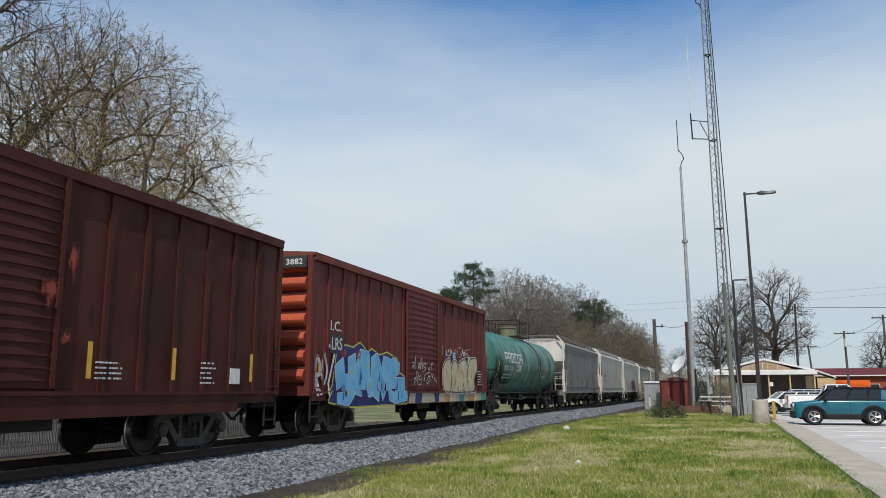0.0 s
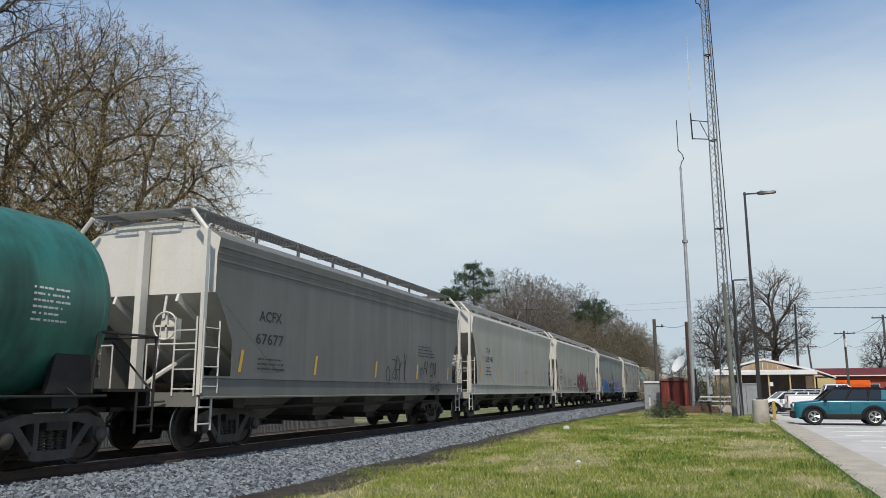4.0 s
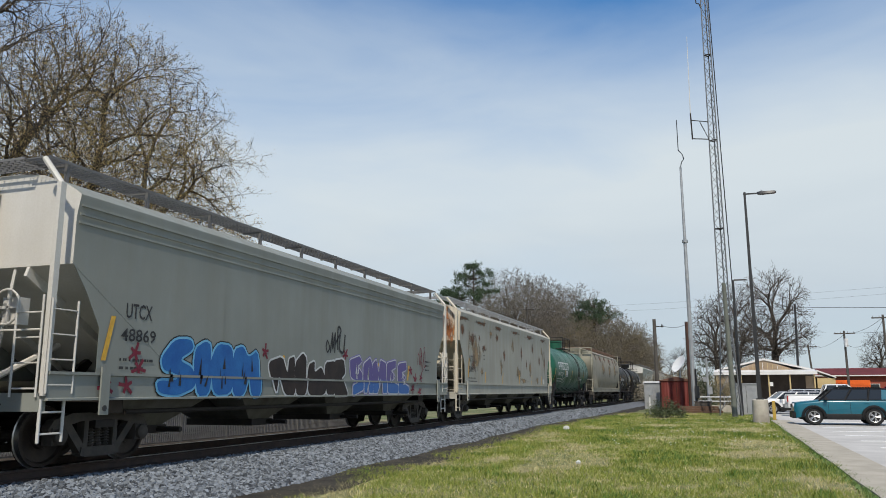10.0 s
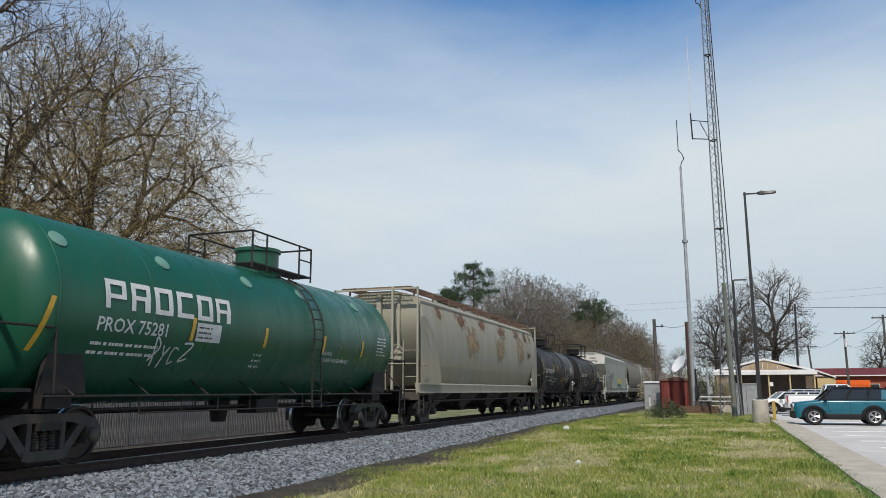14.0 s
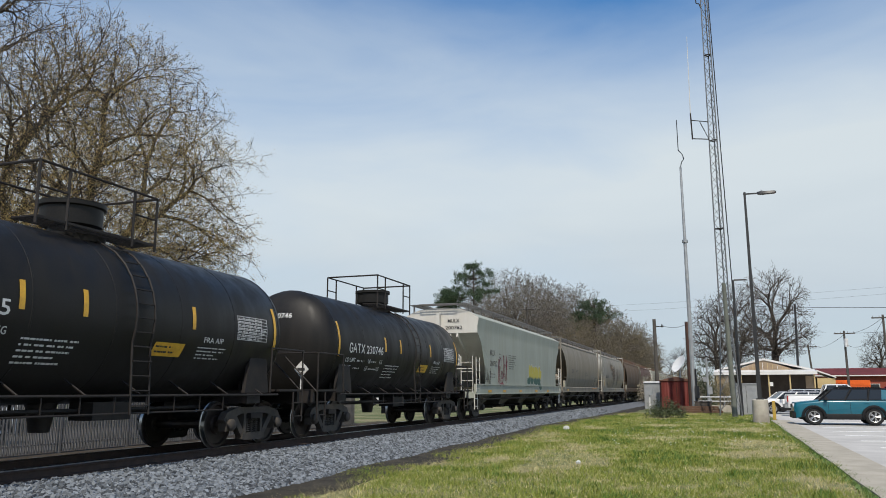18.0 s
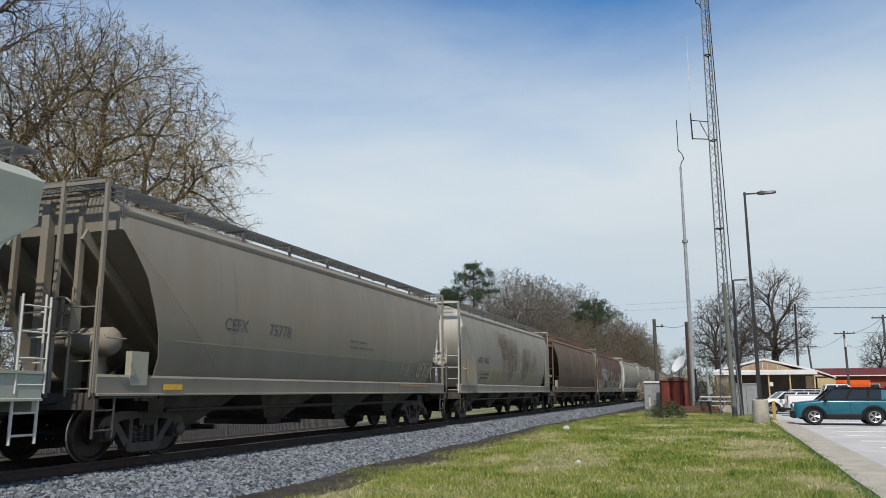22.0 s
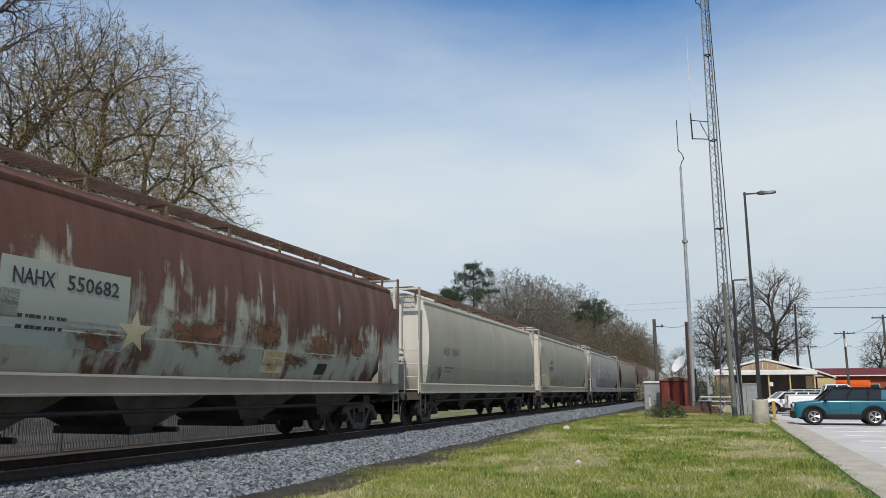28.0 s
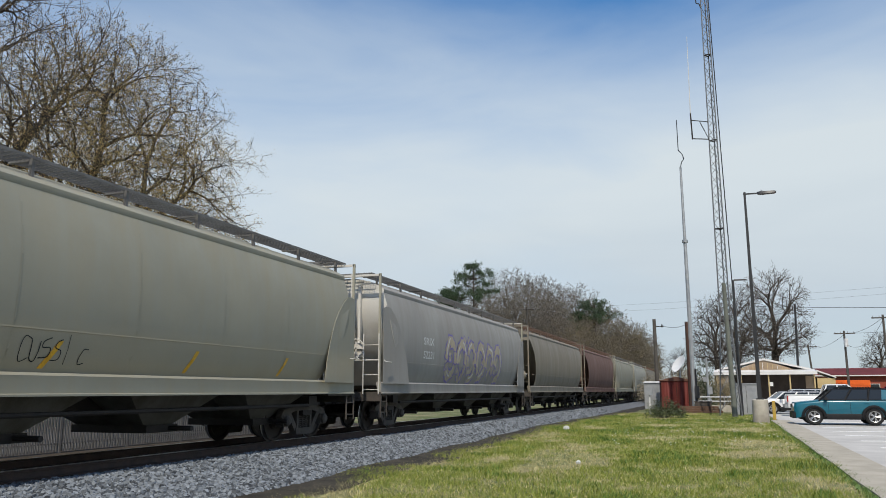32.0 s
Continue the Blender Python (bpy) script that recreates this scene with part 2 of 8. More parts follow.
def lettering(s, size, fat=0.0):
    """The mesh of a line of writing in the built-in font, as vertices and faces, origin at its lower start."""
    if (s, size, fat) not in TEXTS:
        c = bpy.data.curves.new("writing", "FONT")
        c.body, c.size, c.resolution_u, c.offset = s, size, 2, fat
        o = new("writing", c)
        bpy.context.view_layer.update()
        me = bpy.data.meshes.new_from_object(o.evaluated_get(bpy.context.evaluated_depsgraph_get()))
        TEXTS[(s, size, fat)] = ([tuple(v.co) for v in me.vertices], [tuple(p.vertices) for p in me.polygons])
        bpy.data.objects.remove(o)
        bpy.data.meshes.remove(me)
        bpy.data.curves.remove(c)
    return TEXTS[(s, size, fat)]


def sign_mesh(rows, skin, mat, name="lettering", lift=0.006):
    """Writing laid on a side: rows of (text, y, z, height of capitals, width); skin(y, z) gives the x of the surface."""
    g = Geo()
    for s, y, z, size, *wide in rows:
        vs, fs = lettering(s, 1.0, 0.012)
        x0, x1 = min(p[0] for p in vs), max(p[0] for p in vs)
        k = wide[0] / (x1 - x0) if wide else size / 0.7
        g.add([(skin(y + (p[0] - x0) * k, z + p[1] * size / 0.7) + lift, y + (p[0] - x0) * k, z + p[1] * size / 0.7) for p in vs], fs)
    return g.mesh(name, mat, 0)


def bars_geo(g, y, z, w, h, rows, skin, rng, lift=0.007):
    """Writing too small to read: rows of short bars."""
    step = h / rows
    for k in range(rows):
        at = y
        end = y + w * rng.uniform(0.6, 1.0)
        while at < end:
            wide = min(rng.uniform(0.03, 0.1), end - at)
            zz = z + h - (k + 0.8) * step
            a, b = (at, zz), (at + wide, zz + step * 0.34)
            g.add([(skin(p, q) + lift, p, q) for p, q in ((a[0], a[1]), (b[0], a[1]), (b[0], b[1]), (a[0], b[1]))], [(0, 1, 2, 3)])
            at += wide + rng.choice((0.014, 0.014, 0.05))
    return g


# ---- the freight train ----
CX, RAIL_Z = -10.5, 0.46      # middle of the track, top of the rails
GAUGE = 0.7175                # half the gauge


def travel(t):
    """Metres that the train has run towards the camera, nought at 16 s."""
    return 9.616 * (t - 16) + 0.0145 * (t - 16) ** 2


def wheel_profile(s):
    p = [(0.675, 0.10), (0.675, 0.17), (0.70, 0.19), (0.70, 0.36), (0.672, 0.40), (0.672, 0.468), (0.69, 0.485), (0.706, 0.48), (0.716, 0.46), (0.80, 0.452), (0.805, 0.40),
         (0.765, 0.375), (0.75, 0.19), (0.80, 0.17), (0.80, 0.10)]
    return [(s * a, b) for a, b in p]


g = Geo()
for s in (-1, 1):
    g.lathe(wheel_profile(s), n=28)
    base = len(g.mi) - (14 * 28 + 2)
    for k in (7, 8):
        for i in range(28):
            g.mi[base + k * 28 + i] = 1
g.lathe([(-1.1, 0.085), (-0.66, 0.085), (0.66, 0.085), (1.1, 0.085)], n=10)
WHEELSET = g.mesh("wheelset", [WHEEL_STEEL, TREAD])

g = Geo()
g.plate([(-1.08, 0.56), (-0.98, 0.70), (-0.62, 0.80), (0.62, 0.80), (0.98, 0.70), (1.08, 0.56), (1.02, 0.50), (0.74, 0.60), (0.45, 0.67), (-0.45, 0.67), (-0.74, 0.60), (-1.02, 0.50)], -0.08, 0.16)
for s in (-1, 1):
    g.plate([(s * 0.78, 0.62), (s * 0.64, 0.66), (s * 0.30, 0.25), (s * 0.40, 0.17)][::s], -0.07, 0.14)
    g.plate([(s * 0.36, 0.24), (s * 0.36, 0.70), (s * 0.27, 0.70), (s * 0.27, 0.24)][::s], -0.075, 0.15)
    g.box((0, s * 0.89, 0.457), (0.2, 0.25, 0.26))
    g.lathe([(-0.02, 0.12), (0.16, 0.12), (0.19, 0.09), (0.2, 0.04)], pose(0, s * 0.89, 0.457), 14)
g.plate([(-0.42, 0.15), (-0.40, 0.27), (0.40, 0.27), (0.42, 0.15), (0.3, 0.12), (-0.3, 0.12)], -0.09, 0.18)
SIDEFRAME = g.mesh("side_frame", STEEL_TRUCK)
g = Geo()
for y in (-0.16, 0.0, 0.16):
    for k in range(6):
        g.lathe([(-0.012, 0.066), (0, 0.078), (0.012, 0.066)], pose(0, y, 0.30 + k * 0.044, 0, 90, 0), 10)
    g.tube((0, y, 0.27), (0, y, 0.57), 0.045, 8)
SPRINGS = g.mesh("spring", STEEL_TRUCK)
g = Geo()
g.box((0, 0, 0.62), (2.3, 0.42, 0.12)).box((0, 0, 0.52), (1.5, 0.36, 0.18)).lathe([(-0.08, 0.3), (0.1, 0.3)], pose(0, 0, 0.74, 0, 90, 0), 14)
for s in (-1, 1):
    g.tube((-0.8, s * 0.36, 0.42), (0.8, s * 0.36, 0.42), 0.045, 6)
BOLSTER = g.mesh("truck", STEEL_DARK)
g = Geo()
g.box((0, 0.2, 0.88), (0.24, 0.7, 0.2)).plate([(0.5, 0.76), (0.72, 0.76), (0.86, 0.84), (0.80, 0.92), (0.72, 1.0), (0.5, 1.0)], -0.13, 0.2)
g.box((0.16, 0.72, 0.88), (0.07, 0.3, 0.24)).tube((-0.2, 0.35, 0.9), (-0.9, 0.25, 0.95), 0.018)
g.bar([(0.12, 0.2, 0.8), (0.2, 0.45, 0.55), (0.15, 0.7, 0.5)], 0.03)
COUPLER = g.mesh("coupler", STEEL_DARK)
WHEELSETS = []


def running_gear(car, H, inset=1.75, reach=0.0, wheel_label=""):
    """Two trucks and two couplers under a car whose ends stand at plus and minus H."""
    for s in (-1, 1):
        tr = part("truck", BOLSTER, None, car, m=pose(0, s * (H - inset), 0))
        for k in (-1, 1):
            part("side_frame", SIDEFRAME, None, tr, m=pose(k * 1.0, 0, 0))
            part("spring", SPRINGS, None, tr, m=pose(k * 1.0, 0, 0))
            w = part("wheelset", WHEELSET, None, tr, m=pose(0, k * 0.89, 0.457))
            WHEELSETS.append(w)
        part("coupler", COUPLER, None, car, m=pose(0, s * (H + reach - 0.2), 0, 0, 0, 0 if s > 0 else 180))


def ladder_geo(g, a, b, z0, z1, step=0.36, r=0.018):
    """A ladder between the upright lines through a and b (x, y)."""
    g.tube((*a, z0), (*a, z1), r).tube((*b, z0), (*b, z1), r)
    z = z0 + 0.12
    while z < z1 - 0.05:
        g.tube((*a, z), (*b, z), r * 0.7, 5)
        z += step
    return g


GRATES = {}


def grate(length, mat):
    """An open steel walkway, half a metre wide, along y."""
    key = (round(length, 1), mat.name)
    if key not in GRATES:
        g = Geo()
        n = int(length / 0.13)
        for k in range(7):
            g.box((-0.25 + k * 0.5 / 6, 0, 0), (0.012, length, 0.04))
        for k in range(n + 1):
            g.box((0, -length / 2 + k * length / n, 0.0), (0.5, 0.014, 0.022))
        GRATES[key] = g.mesh("running_board", mat, 0)
    return GRATES[key]


FLAT = [(1.50, 1.32), (1.60, 1.40), (1.60, 2.72), (1.60, 3.72), (1.655, 4.02), (1.655, 4.06), (1.56, 4.13), (1.3, 4.28), (0.9, 4.42), (0.4, 4.48)]
ROUND = [(1.20, 1.16), (1.40, 1.36), (1.53, 1.70), (1.605, 2.10), (1.635, 2.55), (1.63, 3.0), (1.585, 3.40), (1.51, 3.74), (1.42, 4.0), (1.43, 4.02), (1.43, 4.10), (1.28, 4.2), (0.95, 4.35), (0.5, 4.45)]


def skin_of(profile):
    zs, xs = [p[1] for p in profile], [p[0] for p in profile]
    return lambda y, z: float(np.interp(z, zs, xs))


def stroke(g, pts, w, skin, lift, mi):
    """A brush stroke on a side: short quads along a line of (y, z) points."""
    for (y0, z0), (y1, z1) in zip(pts, pts[1:]):
        dy, dz = y1 - y0, z1 - z0
        q = math.hypot(dy, dz) or 1.0
        ny, nz = -dz / q * w / 2, dy / q * w / 2
        ey, ez = dy / q * w * 0.3, dz / q * w * 0.3
        c = [(y0 + ny - ey, z0 + nz - ez), (y0 - ny - ey, z0 - nz - ez), (y1 - ny + ey, z1 - nz + ez), (y1 + ny + ey, z1 + nz + ez)]
        over = lift + 0.0004 * (len(g.f) % 9)
        g.add([(skin(a, b) + over, a, b) for a, b in c], [(0, 1, 2, 3)], mi)


def graffiti(car, y, z, w, h, glyphs, skin, fill, edge, seed, thick=0.2, shine=None, label="spray-painted bubble lettering", lift=0.006):
    """Spray paint: fat bent strokes with a darker rim, one cluster of strokes a glyph."""
    rng = random.Random(seed)
    step = w / glyphs
    for k in range(glyphs):
        g = Geo()
        y0 = y + (k + 0.5) * step
        lines = []
        for _ in range(rng.choice((2, 3))):
            a, b = rng.uniform(0, math.tau), rng.uniform(2.4, 4.4)
            lines.append([(y0 + 0.40 * step * math.cos(a + b * i / 7) * rng.uniform(0.85, 1.1), z + h / 2 + 0.44 * h * math.sin(a + b * i / 7) * rng.uniform(0.8, 1.12)) for i in range(8)])
        lines.append([(y0 + rng.uniform(-0.4, 0.4) * step, z + h * rng.uniform(0.0, 0.25)), (y0 + rng.uniform(-0.3, 0.3) * step, z + h * 0.5), (y0 + rng.uniform(-0.45, 0.45) * step, z + h * rng.uniform(0.75, 1.05))])
        for li in lines:
            stroke(g, li, thick * 1.5, skin, lift, 1)
        for li in lines:
            stroke(g, li, thick, skin, lift + 0.004, 0)
        if shine:
            for li in lines[:2]:
                stroke(g, [(a + 0.04, b + 0.05) for a, b in li[2:5]], thick * 0.22, skin, lift + 0.008, 2)
        part("graffiti", g, [fill, edge] + ([shine] if shine else []), car, label, 0)


# hand-drawn letter shapes as lines in a unit box
LOOPS = [((0, 0), (0.1, 1), (0.5, 0.2), (0.9, 1), (1, 0)), ((1, 0.9), (0.3, 1), (0, 0.5), (0.3, 0), (1, 0.15)), ((0, 1), (1, 1), (0.1, 0), (1, 0)), ((0, 0), (0.4, 1), (0.9, 0), (0.6, 0.4), (0.1, 0.45)),
         ((0.9, 1), (0.2, 0.85), (0.2, 0.6), (0.85, 0.45), (0.8, 0.1), (0, 0)), ((0, 1), (0.1, 0), (0.15, 0.6), (0.8, 1)), ((0, 1), (0.5, 0.5), (1, 1), (0.5, 0.5), (0.4, -0.1)), ((0.1, 0), (0.1, 1), (0.8, 0.85), (0.8, 0.55), (0.1, 0.5), (0.95, 0)),
         ((0.5, 1), (0, 0.5), (0.5, 0), (1, 0.5), (0.5, 1)), ((0, 0), (0.05, 1.2)), ((0, 0.1), (1, 0.8), (0.3, 1.1), (0.6, -0.1)), ((0, 1), (0.1, 0.1), (0.9, 0), (1, 1))]


def scrawl(car, y, z, w, h, glyphs, skin, ink, seed, thick=0.035, label="thin sprayed scrawl", m=None):
    """Quick sprayed writing: hand-drawn shapes of uneven size on a wandering line."""
    rng = random.Random(seed)
    at, step = y, w / glyphs
    for k in range(glyphs):
        shape = rng.choice(LOOPS)
        wide, tall, slant, drop = step * rng.uniform(0.6, 1.15), h * rng.uniform(0.5, 1.05), rng.uniform(-0.15, 0.4), h * rng.uniform(-0.1, 0.3)
        pts = [(at + p * wide + slant * q * tall * 0.5 + rng.gauss(0, 0.04) * step, z + drop + q * tall + rng.gauss(0, 0.03) * h) for p, q in shape]
        fine = []
        for i in range(len(pts) - 1):
            a, b, c, d = pts[max(i - 1, 0)], pts[i], pts[i + 1], pts[min(i + 2, len(pts) - 1)]
            for f in (0, 0.25, 0.5, 0.75):
                fine.append(tuple(b[m] + 0.5 * f * (c[m] - a[m] + f * (2 * a[m] - 5 * b[m] + 4 * c[m] - d[m] + f * (3 * (b[m] - c[m]) + d[m] - a[m]))) for m in (0, 1)))
        g = Geo()
        stroke(g, fine + [pts[-1]], thick * rng.uniform(0.7, 1.2), skin, 0.008, 0)
        ob = part("graffiti", g, ink, car, label, 0)
        if m is not None:
            ob.matrix_basis = m
        at += step * rng.uniform(0.8, 1.15)


# sprayed letters, drawn as outlines in a unit box
STEP_SHAPES = [((0, 0.67), (0.1, 0.83), (0.12, 0.54), (0.16, 0.54), (0.16, 0.83), (0.25, 0.92), (0.25, 0.46), (0.22, 0.18), (0.15, 0), (0.01, 0.05), (0.01, 0.21), (0.08, 0.23), (0.1, 0.35), (0.03, 0.27)),
        ((0.23, 0.43), (0.28, 0.88), (0.31, 1), (0.43, 0.97), (0.46, 0.29), (0.45, 0.15), (0.4, 0.15), (0.38, 0.29), (0.31, 0.29), (0.31, 0.16), (0.23, 0.2)),
        ((0.46, 0.34), (0.46, 0.87), (0.55, 0.97), (0.61, 0.7), (0.64, 0.92), (0.74, 0.88), (0.77, 0.3), (0.77, 0.03), (0.7, 0.09), (0.68, 0.5), (0.64, 0.19), (0.6, 0.07), (0.55, 0.49), (0.55, 0.05), (0.46, 0.17)),
        ((0.69, 0.79), (0.8, 0.92), (0.9, 0.8), (0.89, 0.6), (0.79, 0.51), (0.98, 0.52), (1, 0.07), (0.78, 0), (0.77, 0.21), (0.87, 0.3), (0.73, 0.32))]
CREAM_SHAPES = [((0.01, 0.07), (0, 0.63), (0.07, 0.82), (0.18, 0.91), (0.23, 0.58), (0.2, 0.07), (0.12, 0)),
        ((0.23, 0), (0.23, 0.75), (0.35, 0.9), (0.41, 0.59), (0.4, 0)),
        ((0.41, 0), (0.41, 0.77), (0.59, 0.94), (0.69, 0.77), (0.65, 0.44), (0.74, 0.02), (0.6, 0), (0.56, 0.3), (0.53, 0)),
        ((0.73, 0.02), (0.69, 0.58), (0.78, 0.97), (0.98, 1), (1, 0.66), (0.88, 0.45), (0.91, 0.04))]
KAME_SHAPES = [((0, 0.34), (0.05, 0.8), (0.12, 0.95), (0.14, 0.67), (0.23, 0.9), (0.25, 0.74), (0.16, 0.5), (0.26, 0.36), (0.23, 0.08), (0.16, 0.01), (0.14, 0.32), (0.1, 0.47), (0.05, 0.27)),
        ((0.24, 0.62), (0.3, 1), (0.43, 0.85), (0.45, 0.71), (0.41, 0.46), (0.44, 0.13), (0.39, 0.03), (0.33, 0.22), (0.22, 0.24), (0.26, 0.45)),
        ((0.43, 0.35), (0.44, 0.8), (0.52, 0.98), (0.58, 0.82), (0.57, 0.59), (0.62, 0.83), (0.65, 0.76), (0.7, 0.29), (0.69, 0.03), (0.62, 0.08), (0.6, 0.43), (0.55, 0.28), (0.51, 0.4), (0.49, 0.23)),
        ((0.64, 0.76), (0.76, 0.86), (0.77, 0.73), (0.86, 0.91), (0.88, 0.78), (0.8, 0.38), (0.75, 0.21), (0.85, 0.24), (1, 0.61), (1, 0.24), (0.83, 0.08), (0.7, 0), (0.62, 0.08), (0.71, 0.39))]
SION_SHAPES = [((0.04, 0.65), (0.14, 0.97), (0.28, 1), (0.31, 0.83), (0.18, 0.63), (0.32, 0.5), (0.33, 0.18), (0.17, 0.03), (0.02, 0.08), (0, 0.28), (0.16, 0.28), (0.17, 0.4), (0.06, 0.45)),
        ((0.31, 0.83), (0.41, 0.99), (0.47, 0.92), (0.46, 0.04), (0.33, 0.02)),
        ((0.45, 0.55), (0.52, 0.96), (0.67, 0.95), (0.7, 0.56), (0.67, 0.06), (0.49, 0.03)),
        ((0.67, 0.03), (0.69, 0.88), (0.79, 0.97), (0.85, 0.74), (0.96, 0.92), (1, 0.02), (0.88, 0), (0.85, 0.42), (0.8, 0.01))]
NIKER_SHAPES = [((0, 0.73), (0.16, 0.88), (0.22, 0.48), (0.23, 0.84), (0.3, 0.9), (0.3, 0.02), (0.18, 0.03), (0.11, 0.48), (0.09, 0.03)),
        ((0.3, 0.76), (0.39, 1), (0.44, 0.87), (0.43, 0.02), (0.3, 0.02)),
        ((0.44, 0.02), (0.46, 0.73), (0.54, 0.83), (0.54, 0.55), (0.63, 0.7), (0.7, 0.36), (0.66, 0.01)),
        ((0.67, 0.81), (0.83, 0.87), (0.81, 0.02), (0.68, 0.03)),
        ((0.79, 0), (0.79, 0.87), (0.94, 0.94), (0.97, 0.57), (0.91, 0.43), (1, 0.01), (0.89, 0))]
SAMEE_SHAPES = [((0, 0.88), (0.14, 1), (0.18, 0.86), (0.11, 0.73), (0.19, 0.56), (0.19, 0.14), (0.03, 0), (0.03, 0.25), (0.11, 0.32), (0.02, 0.45), (0, 0.71)),
        ((0.2, 0.07), (0.2, 0.8), (0.31, 0.98), (0.35, 0.77), (0.34, 0.05), (0.28, 0.06), (0.26, 0.32), (0.24, 0.06)),
        ((0.34, 0.05), (0.35, 0.83), (0.41, 0.95), (0.45, 0.59), (0.48, 0.95), (0.58, 0.87), (0.58, 0.05), (0.51, 0.05), (0.49, 0.46), (0.44, 0.2), (0.41, 0.05)),
        ((0.59, 0.05), (0.59, 0.87), (0.76, 0.98), (0.76, 0.77), (0.67, 0.68), (0.75, 0.51), (0.67, 0.37), (0.79, 0.27), (0.79, 0.04)),
        ((0.79, 0.04), (0.8, 0.88), (0.96, 0.95), (0.96, 0.72), (0.87, 0.64), (0.95, 0.5), (0.88, 0.34), (1, 0.23), (0.99, 0.03))]
FINGER_SHAPES = [((0, 0.23), (0, 0.45), (0.08, 0.53), (0.11, 0.41), (0.12, 0.78), (0.17, 1), (0.24, 0.93), (0.25, 0.59), (0.2, 0.24)),
        ((0.21, 0.24), (0.25, 0.59), (0.26, 0.94), (0.34, 1), (0.37, 0.88), (0.35, 0.55), (0.36, 0.88), (0.45, 0.93), (0.48, 0.79), (0.41, 0.24)),
        ((0.42, 0.26), (0.48, 0.79), (0.53, 0.95), (0.69, 0.9), (0.76, 0.79), (0.76, 0.61), (0.71, 0.24), (0.57, 0.23)),
        ((0.71, 0.24), (0.78, 0.61), (0.79, 0.94), (0.9, 0.96), (0.91, 0.78), (1, 0.81), (1, 0.58), (0.89, 0.35), (0.96, 0.07), (0.84, 0), (0.76, 0.1))]
CLOUD_SHAPE = ((0, 0.08), (0.06, 0.31), (0.1, 0.83), (0.14, 0.89), (0.19, 0.93), (0.28, 0.91), (0.36, 1), (0.46, 0.86), (0.51, 0.92), (0.62, 0.83), (0.72, 0.89), (0.87, 0.8), (0.9, 0.55), (0.99, 0.48), (1, 0.02), (0.45, 0), (0.2, 0))


def banded(poly, cuts):
    """A flat outline of (y, z) points, cut into bands at the given heights."""
    edges = [-9.0, *cuts, 9.0]
    for lo, hi in zip(edges, edges[1:]):
        pts = list(poly)
        for lim, keep in ((lo, 1), (hi, -1)):
            out = []
            for a, b in zip(pts, pts[1:] + pts[:1]):
                da, db = (a[1] - lim) * keep, (b[1] - lim) * keep
                if da >= 0:
                    out.append(a)
                if (da < 0) != (db < 0):
                    f = da / (da - db)
                    out.append((a[0] + (b[0] - a[0]) * f, lim))
            pts = out
            if len(pts) < 3:
                break
        if len(pts) >= 3:
            yield lo, hi, pts


def lay_poly(g, poly, skin, cuts, lift, mi):
    """A painted patch on a car's side, following its sill and curve."""
    for lo, hi, pts in banded(poly, cuts):
        vs = [(skin(a, min(max(b, lo + 0.004), hi - 0.004)) + lift, a, b) for a, b in pts]
        g.add(vs, [tuple(f) for f in geometry.tessellate_polygon([[Vector((a, b, 0)) for a, b in pts]])], mi)


def rim_poly(g, poly, wide, skin, cuts, lift, mi):
    """A band of paint along an outline, with mitred ends."""
    for k, (a, b) in enumerate(zip(poly, poly[1:] + poly[:1])):
        d = Vector((b[0] - a[0], b[1] - a[1]))
        if d.length < 1e-4:
            continue
        d.normalize()
        n, e = Vector((-d.y, d.x)) * wide / 2, d * wide * 0.42
        a, b = Vector(a), Vector(b)
        q = [a - e * 0.5 + n, a - e - n * 0.3, a - e * 0.5 - n, b + e * 0.5 - n, b + e + n * 0.3, b + e * 0.5 + n]
        lay_poly(g, [tuple(p) for p in q], skin, cuts, lift + 0.0003 * (k % 3), mi)


def rounded_outline(poly, soft):
    """An outline with its corners cut soft."""
    if not soft:
        return list(poly)
    out = []
    n = len(poly)
    for k in range(n):
        p, q, r = Vector(poly[k - 1]), Vector(poly[k]), Vector(poly[(k + 1) % n])
        out += [tuple(q.lerp(p, soft)), tuple(q.lerp(p, soft * 0.35).lerp(r, soft * 0.35)), tuple(q.lerp(r, soft))]
    return out


def end_stains(car, spots, y, mat, label="orange rust stain on the end sheet"):
    """Stains on the end that looks along -y: (x, z, half width, half height)."""
    for x, z, a, b in spots:
        g = Geo().add([(0, -1, -1), (0, 1, -1), (0, 1, 1), (0, -1, 1)], [(0, 1, 2, 3)])
        part("stain", g, mat, car, label, 0).matrix_basis = pose(x, y, z, 0, 0, -90) @ Matrix.Diagonal((1, a, b, 1))


